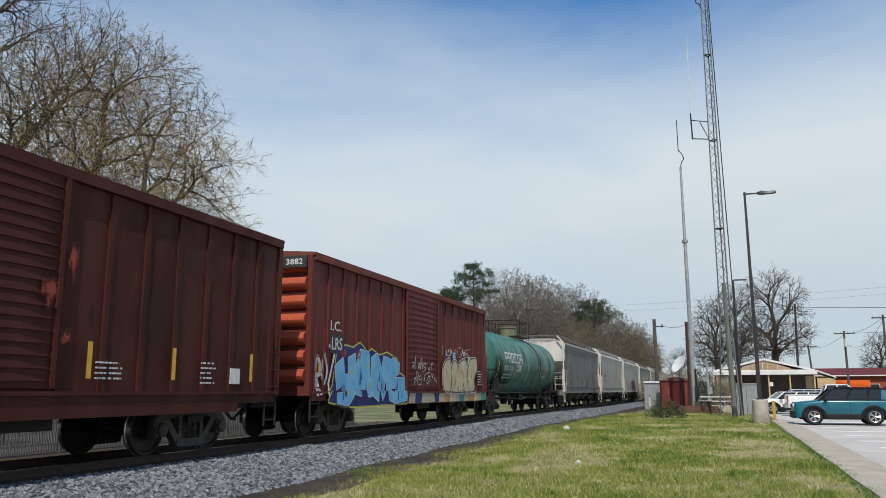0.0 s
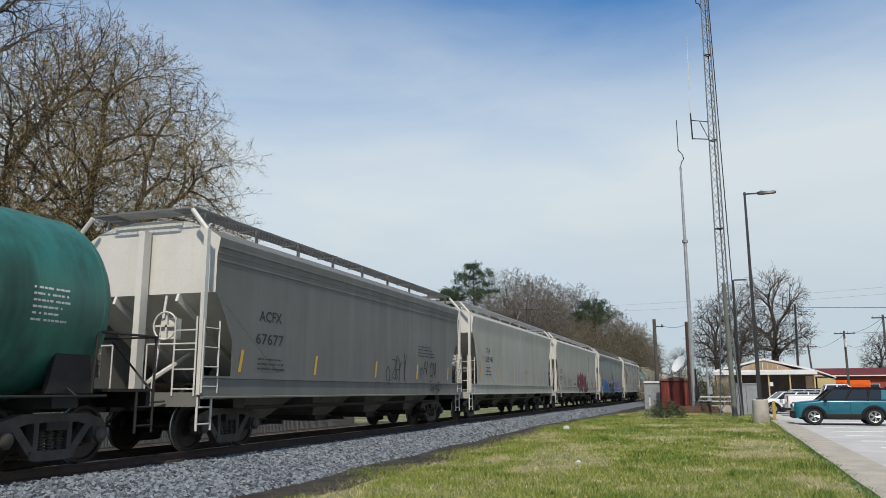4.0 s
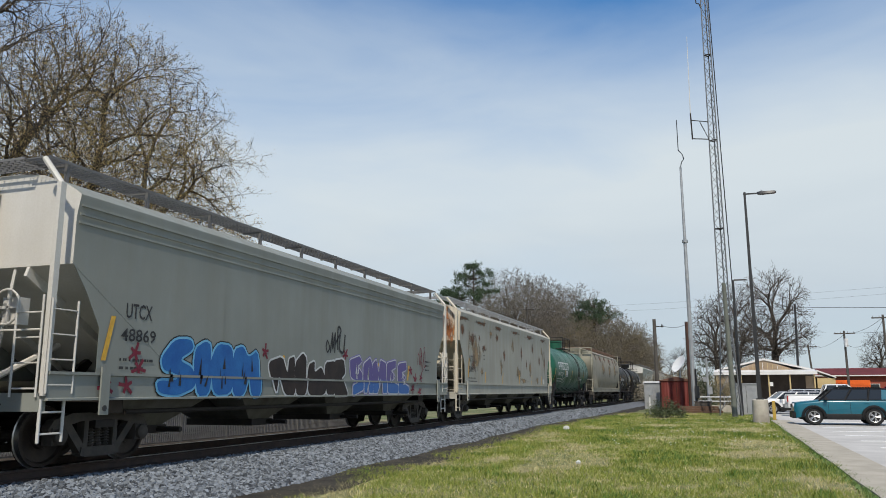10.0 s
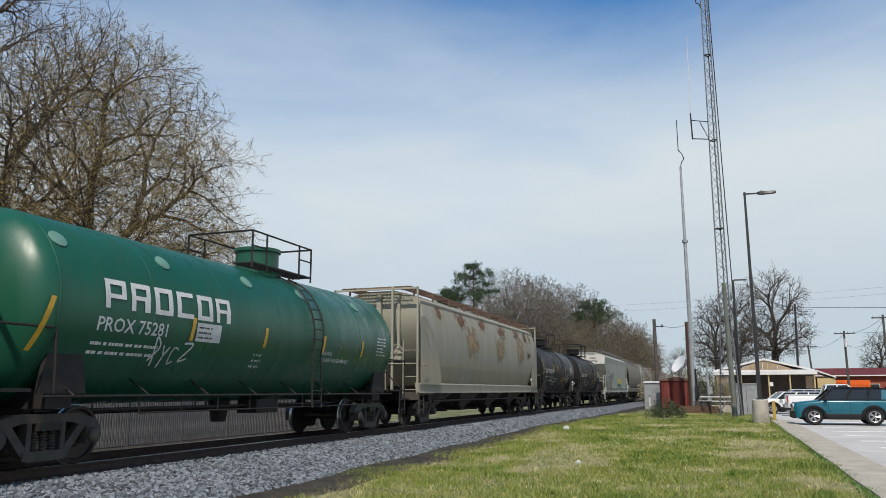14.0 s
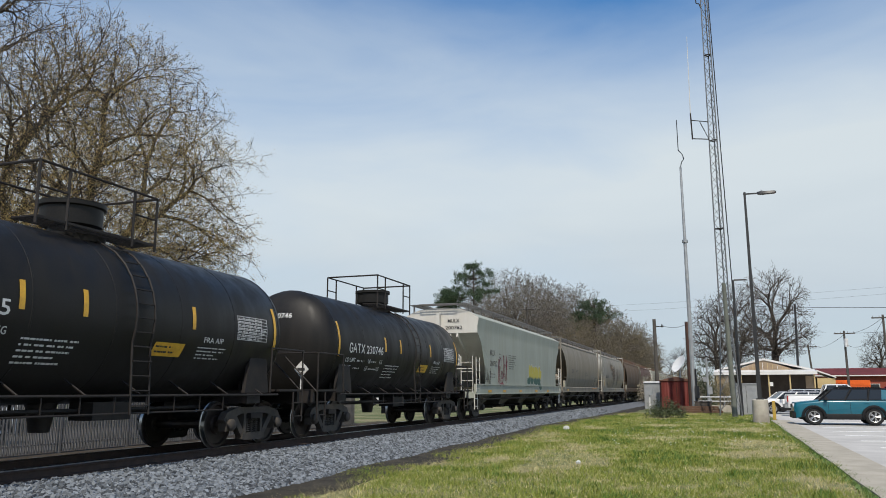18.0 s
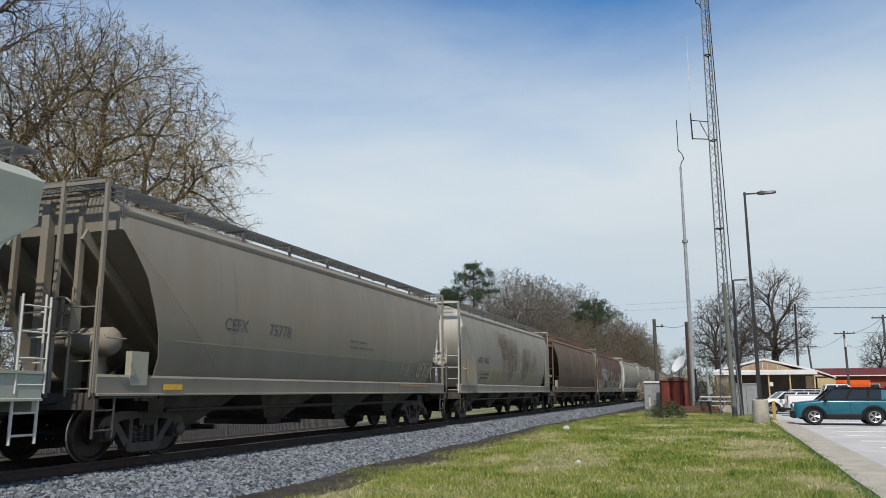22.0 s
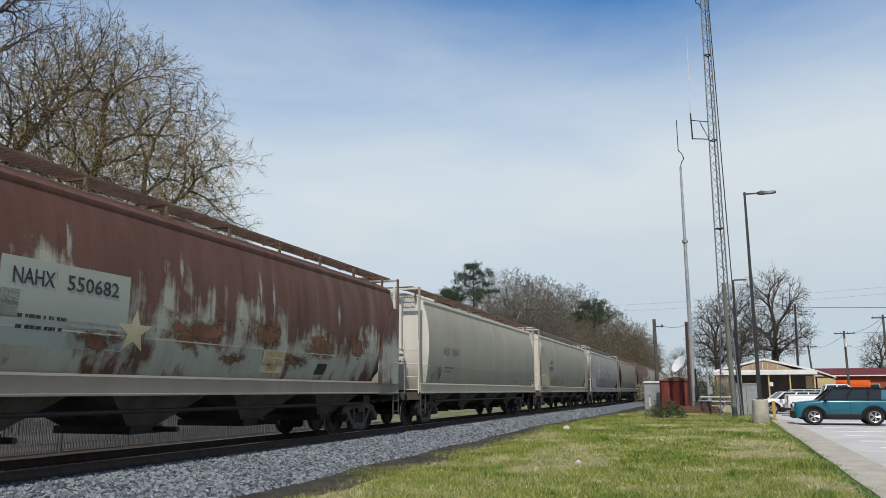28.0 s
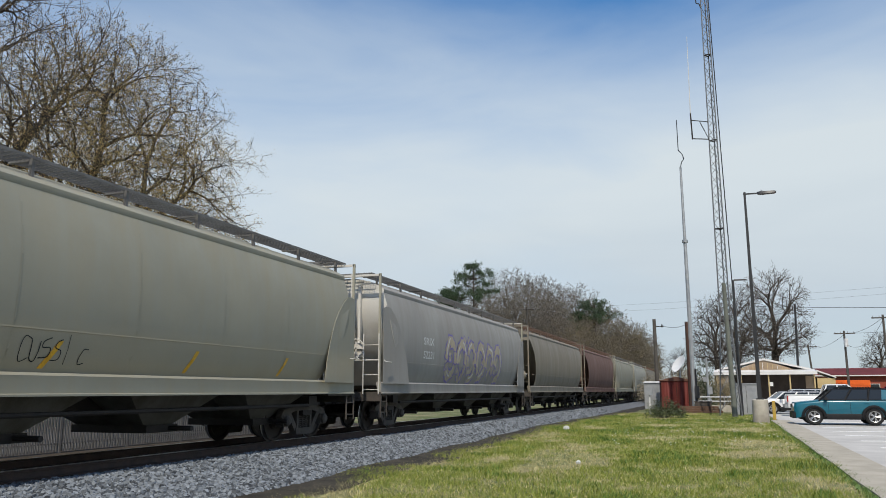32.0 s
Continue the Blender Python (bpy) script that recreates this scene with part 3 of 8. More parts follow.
def mural(car, shapes, y, z, w, h, skin, cuts, layers, label, soft=0.2, marks_=None, seed=1):
    """Graffiti letters on a side: for each letter its rims, widest first, then the fill and a few sprayed strokes inside. layers: (material, rim width)."""
    rng = random.Random(seed)
    for n, shape in enumerate(shapes):
        poly = rounded_outline([(y + a * w, z + b * h) for a, b in shape], soft)
        g = Geo()
        for i, (mat, wide) in enumerate(layers):
            lift = 0.006 + 0.0035 * i + 0.0011 * (n % 3)
            if wide:
                rim_poly(g, poly, wide, skin, cuts, lift, i)
            if i == len(layers) - 1 or i == 0:
                lay_poly(g, poly, skin, cuts, lift + (0.001 if wide else 0.0), i)
        mats = [q[0] for q in layers]
        if marks_:
            mats.append(marks_)
            ys, zs = [p[0] for p in poly], [p[1] for p in poly]
            for _ in range(3):
                a, b = rng.uniform(0.3, 0.7), rng.uniform(0.25, 0.7)
                p = (min(ys) + a * (max(ys) - min(ys)), min(zs) + b * (max(zs) - min(zs)))
                t, s = rng.uniform(0.6, 1.9), rng.uniform(0.10, 0.2) * h
                wd = rng.uniform(0.02, 0.05) * h
                q = [(p[0] - math.cos(t) * s * 0.3 - wd, p[1] - math.sin(t) * s), (p[0] - math.cos(t) * s * 0.3 + wd, p[1] - math.sin(t) * s), (p[0] + math.cos(t) * s * 0.3, p[1] + math.sin(t) * s)]
                lay_poly(g, q, skin, cuts, 0.02 + 0.0011 * (n % 3), len(mats) - 1)
        part("graffiti_letter", g, mats, car, label, 0)


def bursts(car, spots, skin, cuts, ink, r=0.16, label="small sprayed star burst"):
    """Small sprayed asterisks."""
    for k, (y, z) in enumerate(spots):
        g = Geo()
        for i in range(5):
            a = i * math.tau / 5 + k
            n = Vector((-math.sin(a), math.cos(a))) * 0.028
            p = Vector((math.cos(a), math.sin(a))) * r * (0.8 + 0.3 * ((i + k) % 2))
            lay_poly(g, [(y + n.x, z + n.y), (y - n.x, z - n.y), (y + p.x - n.x, z + p.y - n.y), (y + p.x + n.x, z + p.y + n.y)], skin, cuts, 0.008 + 0.0005 * i, 0)
        part("graffiti_burst", g, ink, car, label, 0)


def stain_paint(name, a, c, dense=0.5, soft=False):
    """A stain with a ragged edge: it thins out to bare paint towards its rim."""
    m, n, l, b = nodes_of(name)
    co, inf, vm, mp = n.new("ShaderNodeTexCoord"), n.new("ShaderNodeObjectInfo"), n.new("ShaderNodeVectorMath"), n.new("ShaderNodeMapping")
    vm.operation = "LENGTH"
    flat_ = n.new("ShaderNodeVectorMath")
    flat_.operation = "MULTIPLY"
    flat_.inputs[1].default_value = (0.0, 1.0, 1.0)
    l.new(co.outputs["Object"], flat_.inputs[0])
    l.new(flat_.outputs[0], vm.inputs[0])
    comb = n.new("ShaderNodeCombineXYZ")
    for i, k in enumerate((7.0, 23.0, 51.0)):
        l.new(times(n, l, inf.outputs["Random"], k), comb.inputs[i])
    l.new(flat_.outputs[0], mp.inputs["Vector"])
    l.new(comb.outputs[0], mp.inputs["Location"])
    mp.inputs["Scale"].default_value = (1.0, 1.6, 0.8)
    x = n.new("ShaderNodeTexNoise")
    x.inputs["Scale"].default_value, x.inputs["Detail"].default_value, x.inputs["Roughness"].default_value = (0.75, 3.0, 0.5) if soft else (1.9, 8.0, 0.66)
    l.new(mp.outputs[0], x.inputs["Vector"])
    lift = times(n, l, times(n, l, x.outputs["Fac"], 2.6), vm.outputs["Value"], "SUBTRACT")
    fac = ranged(n, l, lift, 1.05 - dense * 0.5, (2.0 if soft else 1.55) - dense * 0.5)
    l.new(mixed(n, l, ranged(n, l, x.outputs["Fac"], 0.42, 0.66), a, c), b.inputs["Base Color"])
    b.inputs["Roughness"].default_value = 0.8
    l.new(times(n, l, fac, 0.6 if soft else 0.93), b.inputs["Alpha"])
    return m


def stains(car, spots, skin, mat, label="rust stain with a ragged edge", cuts=6, lift=0.005):
    """Stains on a side: (y, z, half width, half height)."""
    for y, z, a, b in spots:
        g = Geo()
        zs = [max(-1.0, (1.44 - z) / b) + (2.0 - max(0.0, 1 + (1.44 - z) / b)) * i / cuts for i in range(cuts + 1)]
        g.add([(skin(y, z + q * b) + lift, r, q) for q in zs for r in (-1, 1)], [(2 * i, 2 * i + 1, 2 * i + 3, 2 * i + 2) for i in range(cuts)])
        ob = part("stain", g, mat, car, label, 0)
        ob.matrix_basis = Matrix.Translation((0, y, z)) @ Matrix.Diagonal((1, a, b, 1))


def reflectors(car, ys, skin, z=1.66, lean=0.05, h=0.42):
    for y in ys:
        g = Geo()
        g.add([(skin(0, zz) + 0.006, y + o + lean * k, zz) for k, zz in [(q / 4, z + h * q / 8) for q in range(9)] for o in (0, 0.10)], [(2 * q, 2 * q + 1, 2 * q + 3, 2 * q + 2) for q in range(8)])
        part("reflector", g, YELLOW, car, "yellow reflective strip", 0)


def marks(car, rows, skin, mat, blocks=(), seed=1):
    """Stencilled writing: readable rows, and bars where it is too small to read."""
    for row in rows:
        part("lettering", sign_mesh([row], skin, mat), None, car, "stencilled car number")
    rng = random.Random(seed)
    for y, z, w, h, n in blocks:
        tagged(part("data_stencil", bars_geo(Geo(), y, z, w, h, n, skin, rng), mat, car, "", 0), "small stencilled data", kind="stuff")


def hopper(u0, u1, body, name="covered_hopper", label="", style="flat", trim=None, end=None, grate_mat=None, outlets=4, tall_posts=None, seed=0, sill_mat=None, board_z=4.62, ribs=0, wing=False, upright=False, jacks=False, brk=3.0, cut=1.0, posts=True):
    """A covered hopper wagon with its ends at u0 and u1 along the train."""
    H = (u1 - u0) / 2
    trim, end, sill_mat = trim or body, end or body, sill_mat or trim or body
    grate_mat = grate_mat or GALV
    flat = style == "flat"
    prof = FLAT if flat else ROUND
    bare_skin = skin_of(prof)

    def skin(y, z):
        return 1.64 if z < 1.42 and flat else bare_skin(y, z)
    car = thing(name, pose(CX, (u0 + u1) / 2, RAIL_Z), label, "freight car", "cars of the freight train")
    car["half"] = H
    # body: stacked outlines, the ends sloping in towards the outlets
    g = Geo()

    def reach(z):
        if flat:
            return H - 0.35 if z >= brk else H - 0.35 - (brk - z) * 1.6
        if upright:
            return H - 0.6 - 0.5 * max(0.0, 1.9 - z)
        if not wing:
            return H - 0.4 - max(0.0, 3.75 - z) * 1.25
        return H - 0.45 - max(0.0, 3.3 - z) * 0.5 - max(0.0, 2.3 - z) * 0.4
    levels = sorted(prof + [(1.60, brk)], key=lambda p: p[1]) if flat else prof
    rings = []
    for x, z in levels:
        r = reach(z)
        rings.append([(-x, -r, z), (x, -r, z), (x, r, z), (-x, r, z)])
    g.rings(rings)
    # side faces take the body paint, end faces the end paint
    for i, f in enumerate(g.f):
        ys = [g.v[k][1] for k in f]
        if len(f) == 4 and (max(ys) < 0 or min(ys) > 0) and max(abs(g.v[k][0]) for k in f) - min(g.v[k][0] for k in f) > 0.5:
            g.mi[i] = 1
    part("body", g, [body, end], car, angle=28)
    if flat:
        for s in (-1, 1):
            for k in (-1, 1):
                poly = [(s * (H - 0.34), brk + 0.04), (s * (H - 0.36 - 0.3 * cut), brk - 0.38), (s * (H - 0.36 - 0.62 * cut), 2.1), (s * (H - 0.36 - 0.62 * cut), 1.38), (s * (H - 0.4 - (brk - 1.38) * 1.6), 1.38)]
                part("side_sheet", Geo().plate(poly, k * 1.6 - (0.012 if k > 0 else -0.004), 0.008), body, car)
        for s in (-1, 1):
            for x in (-0.75, 0.75):
                part("slope_rib", Geo().plate([(s * (H - 0.36), brk + 0.02), (s * (H - 0.30), brk - 0.15), (s * (H - 0.35 - (brk - 1.3) * 1.6), 1.20), (s * (H - 0.4 - (brk - 1.36) * 1.6), 1.36)], x - 0.03, 0.06), end, car)
            part("end_strut", Geo().tube((0.45, s * (H - 0.12), 1.1), (0.45, s * (H - 0.4), brk), 0.028, 6), end, car)
    elif not wing and not upright:
        zs = [1.36, 1.5, 1.7, 1.9, 2.1, 2.3, 2.55, 2.8, 3.0, 3.2, 3.4, 3.6, 3.74]
        arc = [float(np.interp(z, (1.3, 1.7, 2.2, 3.0, 3.75), (1.5, 1.45, 1.3, 0.95, 0.42))) for z in zs]
        for s in (-1, 1):
            for k in (-1, 1):
                rings = [[(k * (bare_skin(0, z) - o), s * (H - q), z) for z, q in zip(zs, arc)] for o in (-0.004, 0.012)]
                inner = [[(k * (bare_skin(0, z) - o), s * min(reach(z) + 0.01, H - q - 0.02), z) for z, q in zip(zs, arc)] for o in (0.012, -0.004)]
                part("side_cheek", Geo().rings([*rings, *inner, rings[0]], caps=False, closed=False), body, car)
            part("air_tank", Geo().lathe([(-0.62, 0.08), (-0.56, 0.2), (-0.5, 0.24), (0.5, 0.24), (0.56, 0.2), (0.62, 0.08)], pose(0.55, s * (H - 0.85), 1.95), 16), body, car, "dusty air reservoir")
            part("tank_strap", Geo().box((0.3, s * (H - 0.85), 1.55), (0.08, 0.3, 0.9)).box((0.8, s * (H - 0.85), 1.55), (0.08, 0.3, 0.9)), end, car)
            for x in (-0.8, 0.0, 0.8):
                part("slope_rib", Geo().plate([(s * (H - 0.38), 3.78), (s * (H - 0.28), 3.6), (s * (reach(1.5) + 0.22), 1.3), (s * (reach(1.5) - 0.05), 1.3)], x - 0.03, 0.06), end, car)
            part("end_screen", grate(2.9, grate_mat), None, car, "pressed steel end screen", m=pose(0, s * (H - 0.45), 4.22) @ pose(0, 0, 0, 90, 0, 0) @ pose(0, 0, 0, 0, 0, 90))
    elif wing:
        for s in (-1, 1):
            for k in (-1, 1):
                part("side_wing", Geo().plate([(s * (H - q), z) for q, z in ((0.12, 1.34), (0.12, 3.5), (0.3, 3.56), (0.56, 3.54), (0.85, 3.36), (1.15, 3.08), (1.4, 2.75), (1.62, 2.3), (1.78, 1.85), (1.89, 1.34))], -0.006, 0.012), body, car, m=pose(k * 1.67, s * (H - 1.89), 0) @ pose(0, 0, 0, 0, 0, s * k * 3.0) @ pose(0, -s * (H - 1.89), 0))
    if not flat:
        for k in (-1, 1):
            part("side_crease", Geo().box((k * (bare_skin(0, 2.0) + 0.002), 0, 2.0), (0.014, 2 * H - 3.6, 0.02)), body, car)
        part("end_post", Geo().box((0.62, -H + 0.02, 2.78), (0.07, 0.07, 3.5)), end, car)
        part("end_post", Geo().box((0.62, H - 0.02, 2.78), (0.07, 0.07, 3.5)), end, car)
    if jacks:
        for s in (-1, 1):
            for k in (-1, 1):
                part("lifting_lug", Geo().plate([(s * (H - 1.0), 0.78), (s * (H - 1.18), 0.78), (s * (H - 1.18), 1.5), (s * (H - 1.0), 1.5)], k * 1.69 - 0.015, 0.03).tube((k * 1.66, s * (H - 1.09), 0.88), (k * 1.715, s * (H - 1.09), 0.88), 0.045, 10, mi=1), [sill_mat, BLACK_MARK], car)
    for q in range(ribs):
        for k in (-1, 1):
            part("rib", Geo().box((k * (bare_skin(0, 3.9 - q * 0.13) + 0.005), 0, 3.9 - q * 0.13), (0.03, 2 * H - 0.8, 0.035)), body, car)
    # weld seams on the side
    n = 5 if flat else 6
    zs = [p[1] for p in prof if 1.36 <= p[1] <= 4.0]
    for q in range(1, n):
        y = -H + 1.2 + q * (2 * H - 2.4) / n
        for k in (-1, 1):
            part("seam", Geo().add([(k * (bare_skin(0, z) + 0.004), y + o, z) for z in zs for o in (-0.014, 0.014)], [(2 * i, 2 * i + 1, 2 * i + 3, 2 * i + 2) for i in range(len(zs) - 1)]), body, car, angle=0)
    # sills, deck, outlets
    board_z = board_z if flat else board_z - 0.1
    lo, hi = (1.0, 1.40) if flat else (1.06, 1.38)
    for k in (-1, 1):
        dx = 0.0 if flat else 0.07
        prof_s = [(1.53 - dx, lo), (1.66 - dx, lo), (1.66 - dx, lo + 0.03), (1.63 - dx, lo + 0.04), (1.63 - dx, hi - 0.04), (1.66 - 1.4 * dx, hi - 0.03), (1.66 - 1.8 * dx, hi + 0.012), (1.53 - 2 * dx, hi + 0.012)]
        part("side_sill", Geo().rings([[(k * x, y, z) for x, z in prof_s] for y in (-H + 0.05, H - 0.05)]), sill_mat, car)
    part("centre_sill", Geo().box((0, 0, 0.92), (0.5, 2 * H + 0.3, 0.3)), STEEL_DARK, car)
    span = 2 * H - 6.4
    for q in range(outlets):
        y = -span / 2 + span * (q / (outlets - 1))
        w = span / (outlets - 1) * 0.48
        g = Geo()
        g.rings([[(-1.35, y - w, 1.3), (1.35, y - w, 1.3), (1.35, y + w, 1.3), (-1.35, y + w, 1.3)], [(-0.75, y - 0.38, 0.52), (0.75, y - 0.38, 0.52), (0.75, y + 0.38, 0.52), (-0.75, y + 0.38, 0.52)]])
        ob = part("outlet", g, P_OUTLET_FLAT if flat else P_OUTLET, car, "grimy sloping discharge outlet, darkened for the shade under the car")
        part("outlet_gate", Geo().box((0, y, 0.46), (1.7, 0.85, 0.14)).tube((0.7, y + 0.2, 0.46), (1.35, y + 0.2, 0.46), 0.05), STEEL_DARK, ob)
    part("brake_pipe", Geo().tube((1.3, -H + 2, 0.8), (1.3, H - 2, 0.8), 0.04), STEEL_DARK, car)
    # ends: platform, posts, ladders, steps
    top = 4.45
    for s in (-1, 1):
        part("end_platform", Geo().box((0, s * (H - 0.75), 1.06), (3.1, 1.4, 0.08)).box((0, s * (H - 0.06), 0.98), (3.1, 0.12, 0.26)), sill_mat if flat else STEEL_TRUCK, car)
        part("bolster_plate", Geo().plate([(s * (H - 1.4), 1.0), (s * (H - 2.0), 1.0), (s * (H - 2.6), 1.7), (s * (H - 2.45), 1.7)], -0.05, 0.1).box((0, s * (H - 1.75), 0.9), (2.6, 0.4, 0.22)), STEEL_DARK, car)
        for k in (-1, 1):
            if flat:
                if posts:
                    part("corner_post", Geo().box((k * 1.57, s * (H - 0.05), 2.62), (0.08, 0.10, 3.1)).tube((k * 1.57, s * (H - 0.05), 4.15), (k * 1.2, s * (H - 0.05), 4.58), 0.045, 6), end, car)
                g = ladder_geo(Geo(), (k * 1.63, s * (H - 0.02)), (k * 1.63, s * (H - 0.50)), 1.1, 2.45)
            else:
                part("corner_post", Geo().box((k * 1.50, s * (H - 0.03), 2.75), (0.06, 0.06, 3.5)), trim, car)
                g = Geo().bar([(k * 1.64, s * (H - 0.05), 2.0), (k * 1.70, s * (H - 0.05), 1.95), (k * 1.70, s * (H - 0.45), 1.95), (k * 1.64, s * (H - 0.45), 1.95)], 0.014)
            part("ladder" if flat else "grab_iron", g, end, car)
            part("end_ladder", ladder_geo(Geo(), (k * 1.5, s * (H + 0.02)), (k * 1.02, s * (H + 0.02)), 1.05, 2.5 if flat else 2.75, 0.36 if flat else 0.42), end, car)
            part("step", ladder_geo(Geo(), (k * 1.55, s * (H - 0.03)), (k * 1.55, s * (H - 0.45)), 0.42, 1.02, 0.3, 0.024), end if flat else STEEL_TRUCK, car)
        if flat:
            g = Geo().box((0, s * (H - 0.2), 2.7), (0.14, 0.2, 3.1)).tube((0, s * (H - 0.1), 1.1), (0, s * (H - 1.8), 1.9), 0.05)
        else:
            g = Geo().box((0, s * (H - 0.36), 3.0), (0.16, 0.16, 2.6))
            for x in (-0.7, 0.7):
                g.box((x, s * (H - 0.38), 3.2), (0.08, 0.1, 2.0))
            g.box((0, s * (H - 0.03), 4.46), (3.0, 0.06, 0.06))
        part("end_frame", g, end, car)
        for k in (-1, 1):
            part("handrail", Geo().bar([(k * 1.5, s * (H + 0.02), 2.0), (k * 0.4, s * (H + 0.02), 2.0), (k * 0.4, s * (H + 0.02), 1.1)], 0.016), end, car)
    part("brake_wheel", Geo().bar([(0.75 + 0.26 * math.cos(i * math.tau / 16), -H + 0.02, 2.35 + 0.26 * math.sin(i * math.tau / 16)) for i in range(17)], 0.018).box((0.75, -H + 0.06, 2.35), (0.5, 0.03, 0.04)).box((0.75, -H + 0.06, 2.35), (0.04, 0.03, 0.5)).box((0.75, -H + 0.2, 2.3), (0.3, 0.2, 0.4)), end, car)
    part("air_reservoir", Geo().lathe([(-0.5, 0.1), (-0.46, 0.2), (0.46, 0.2), (0.5, 0.1)], pose(-0.8, H - 0.9, 1.4, 0, 0, 0), 12), STEEL_DARK, car)
    # roof: hatches, walkways on brackets
    for y in (-H / 2 + 0.3, 0, H / 2 - 0.3):
        part("hatch", Geo().box((0, y, 4.52), (0.7, H / 2 + 0.4, 0.12), taper=0.9), trim, car)
    for k in (-1, 1):
        part("running_board", grate(2 * H - (0.2 if flat else 0.0), grate_mat), None, car, "open grating walkway", m=pose(k * 0.98, 0, board_z))
        br = Geo().rings([[(k * x, s * 0.025, z) for x, z in ((1.15, 4.15), (1.21, 4.15), (1.21, board_z - 0.02), (0.73, board_z - 0.02), (0.73, board_z - 0.05), (1.15, board_z - 0.05))] for s in (-1, 1)]).mesh("walkway_bracket", grate_mat)
        m = int(2 * H / 1.9)
        for q in range(m + 1):
            part("walkway_bracket", br, None, car, m=pose(0, -H + 0.5 + q * (2 * H - 1.0) / m, 0))
    for s in (-1, 1):
        part("end_walkway", grate(1.6, grate_mat), None, car, m=pose(0, s * (H - 0.3), board_z) @ pose(0, 0, 0, 0, 0, 90))
    running_gear(car, H)
    return car, H, skin


def tank_car(u0, u1, paint, label, R=1.45, zc=2.32, seed=0, dome=0.45, dome_mat=None, name="tank_car", underframe=None, mid=1.1, rail=0.85, cup=1.0, back=1.0, cap=0.75, inset=1.75):
    """A tank wagon: barrel with domed heads, saddles, dome platform with rails, end rails."""
    H = (u1 - u0) / 2
    uf = underframe or STEEL_DARK
    car = thing(name, pose(CX, (u0 + u1) / 2, RAIL_Z), label, "tank car", "cars of the freight train")
    L = H - back

    def skin(y, z):
        return math.sqrt(max(R * R - (z - zc) ** 2, 0.01))
    prof = []
    for i in range(9):
        a = i / 8 * math.pi / 2
        prof.append((-(L - cap) - cap * math.cos(a), max(0.02, R * math.sin(a))))
    prof += [(-x, r) for x, r in prof[::-1]]
    part("barrel", Geo().lathe(prof, pose(0, 0, zc, 0, 0, 90), 48), paint, car, angle=50)
    for q in range(-3, 4):
        y = q * (L - cap) / 3
        part("seam", Geo().lathe([(-0.02, R), (-0.012, R + 0.006), (0.012, R + 0.006), (0.02, R)], pose(0, y, zc, 0, 0, 90), 40), paint, car)
    for s in (-1, 1):
        part("draft_sill", Geo().box((0, s * (H - 1.3), 0.98), (0.6, 2.7, 0.36)).box((0, s * (H - 0.05), 1.0), (2.7, 0.1, 0.28)), uf, car)
        g = Geo()
        for k in (-1, 1):
            g.plate([(s * (H - 1.9), 1.05), (s * (H - 1.6), 1.05), (s * (H - 1.55), 1.75), (s * (H - 1.95), 1.75)], k * 1.0 - 0.03, 0.06)
        g.box((0, s * (H - 1.75), 1.02), (2.5, 0.5, 0.28))
        for k in (-1, 1):
            g.plate([(s * (H - 2.2), 1.1), (s * (H - 1.3), 1.1), (s * (H - 1.45), 2.0), (s * (H - 2.0), 2.0)], k * 1.28 - 0.04, 0.08)
        part("saddle", g, uf, car)
        part("deck", Geo().box((0, s * (H - 0.55), 1.15), (2.9, 1.0, 0.05)), uf, car)
        for k in (-1, 1):
            part("step", ladder_geo(Geo(), (k * 1.45, s * (H - 0.05)), (k * 1.45, s * (H - 0.45)), 0.45, 1.12, 0.3, 0.024), uf, car)
            part("end_rail", Geo().bar([(k * 1.45, s * (H - 0.05), 1.1), (k * 1.45, s * (H - 0.05), 2.05), (k * 1.45, s * (H - 1.4), 2.05), (k * 1.45, s * (H - 1.45), 1.1)], 0.022).bar([(k * 1.45, s * (H - 0.05), 1.1), (k * 0.5, s * (H - 0.05), 2.0)], 0.018), uf, car)
        part("end_handrail", Geo().bar([(1.45, s * H, 2.05), (-1.45, s * H, 2.05)], 0.02), uf, car)
    for k in (-1, 1):
        g = Geo().bar([(k * 1.5, -H + 1.2, 1.06), (k * 1.5, H - 1.2, 1.06)], 0.022).bar([(k * 1.5, -H + 3.2, 0.78), (k * 1.5, H - 3.2, 0.78)], 0.015)
        for q in range(9):
            y = -H + 3.2 + q * (2 * H - 6.4) / 8
            g.tube((k * 1.5, y, 0.78), (k * 1.5, y, 1.06), 0.012, 4)
        m = 7
        for q in range(m + 1):
            y = -H + 1.8 + q * (2 * H - 3.6) / m
            g.tube((k * 1.5, y, 1.06), (k * 1.05, y, zc - R * 0.72), 0.016, 5)
        part("side_rail", g, uf, car)
    part("brake_pipe", Geo().tube((0.5, -H + 2, 0.82), (0.5, H - 2, 0.82), 0.035).tube((-0.4, -H + 2.2, 0.75), (-0.4, H - 2.2, 0.75), 0.03).box((0.5, 0.8, 0.8), (0.5, 0.9, 0.3)), uf, car)
    part("bottom_outlet", Geo().lathe([(-0.35, 0.16), (0.0, 0.22), (0.25, 0.3)], pose(0, 0, zc - R - 0.1, 0, -90, 0), 14), uf, car)
    # dome, platform and rails
    top = zc + R
    part("dome", Geo().lathe([(-0.1, dome + 0.06), (0.02, dome + 0.06), (0.04, dome * cup), (0.14, dome * cup), (0.2, dome), (0.5, dome), (0.52, dome + 0.05), (0.6, dome + 0.05), (0.62, dome * 0.6)], pose(0, mid + 0.2, top, 0, -90, 0), 24), dome_mat or paint, car)
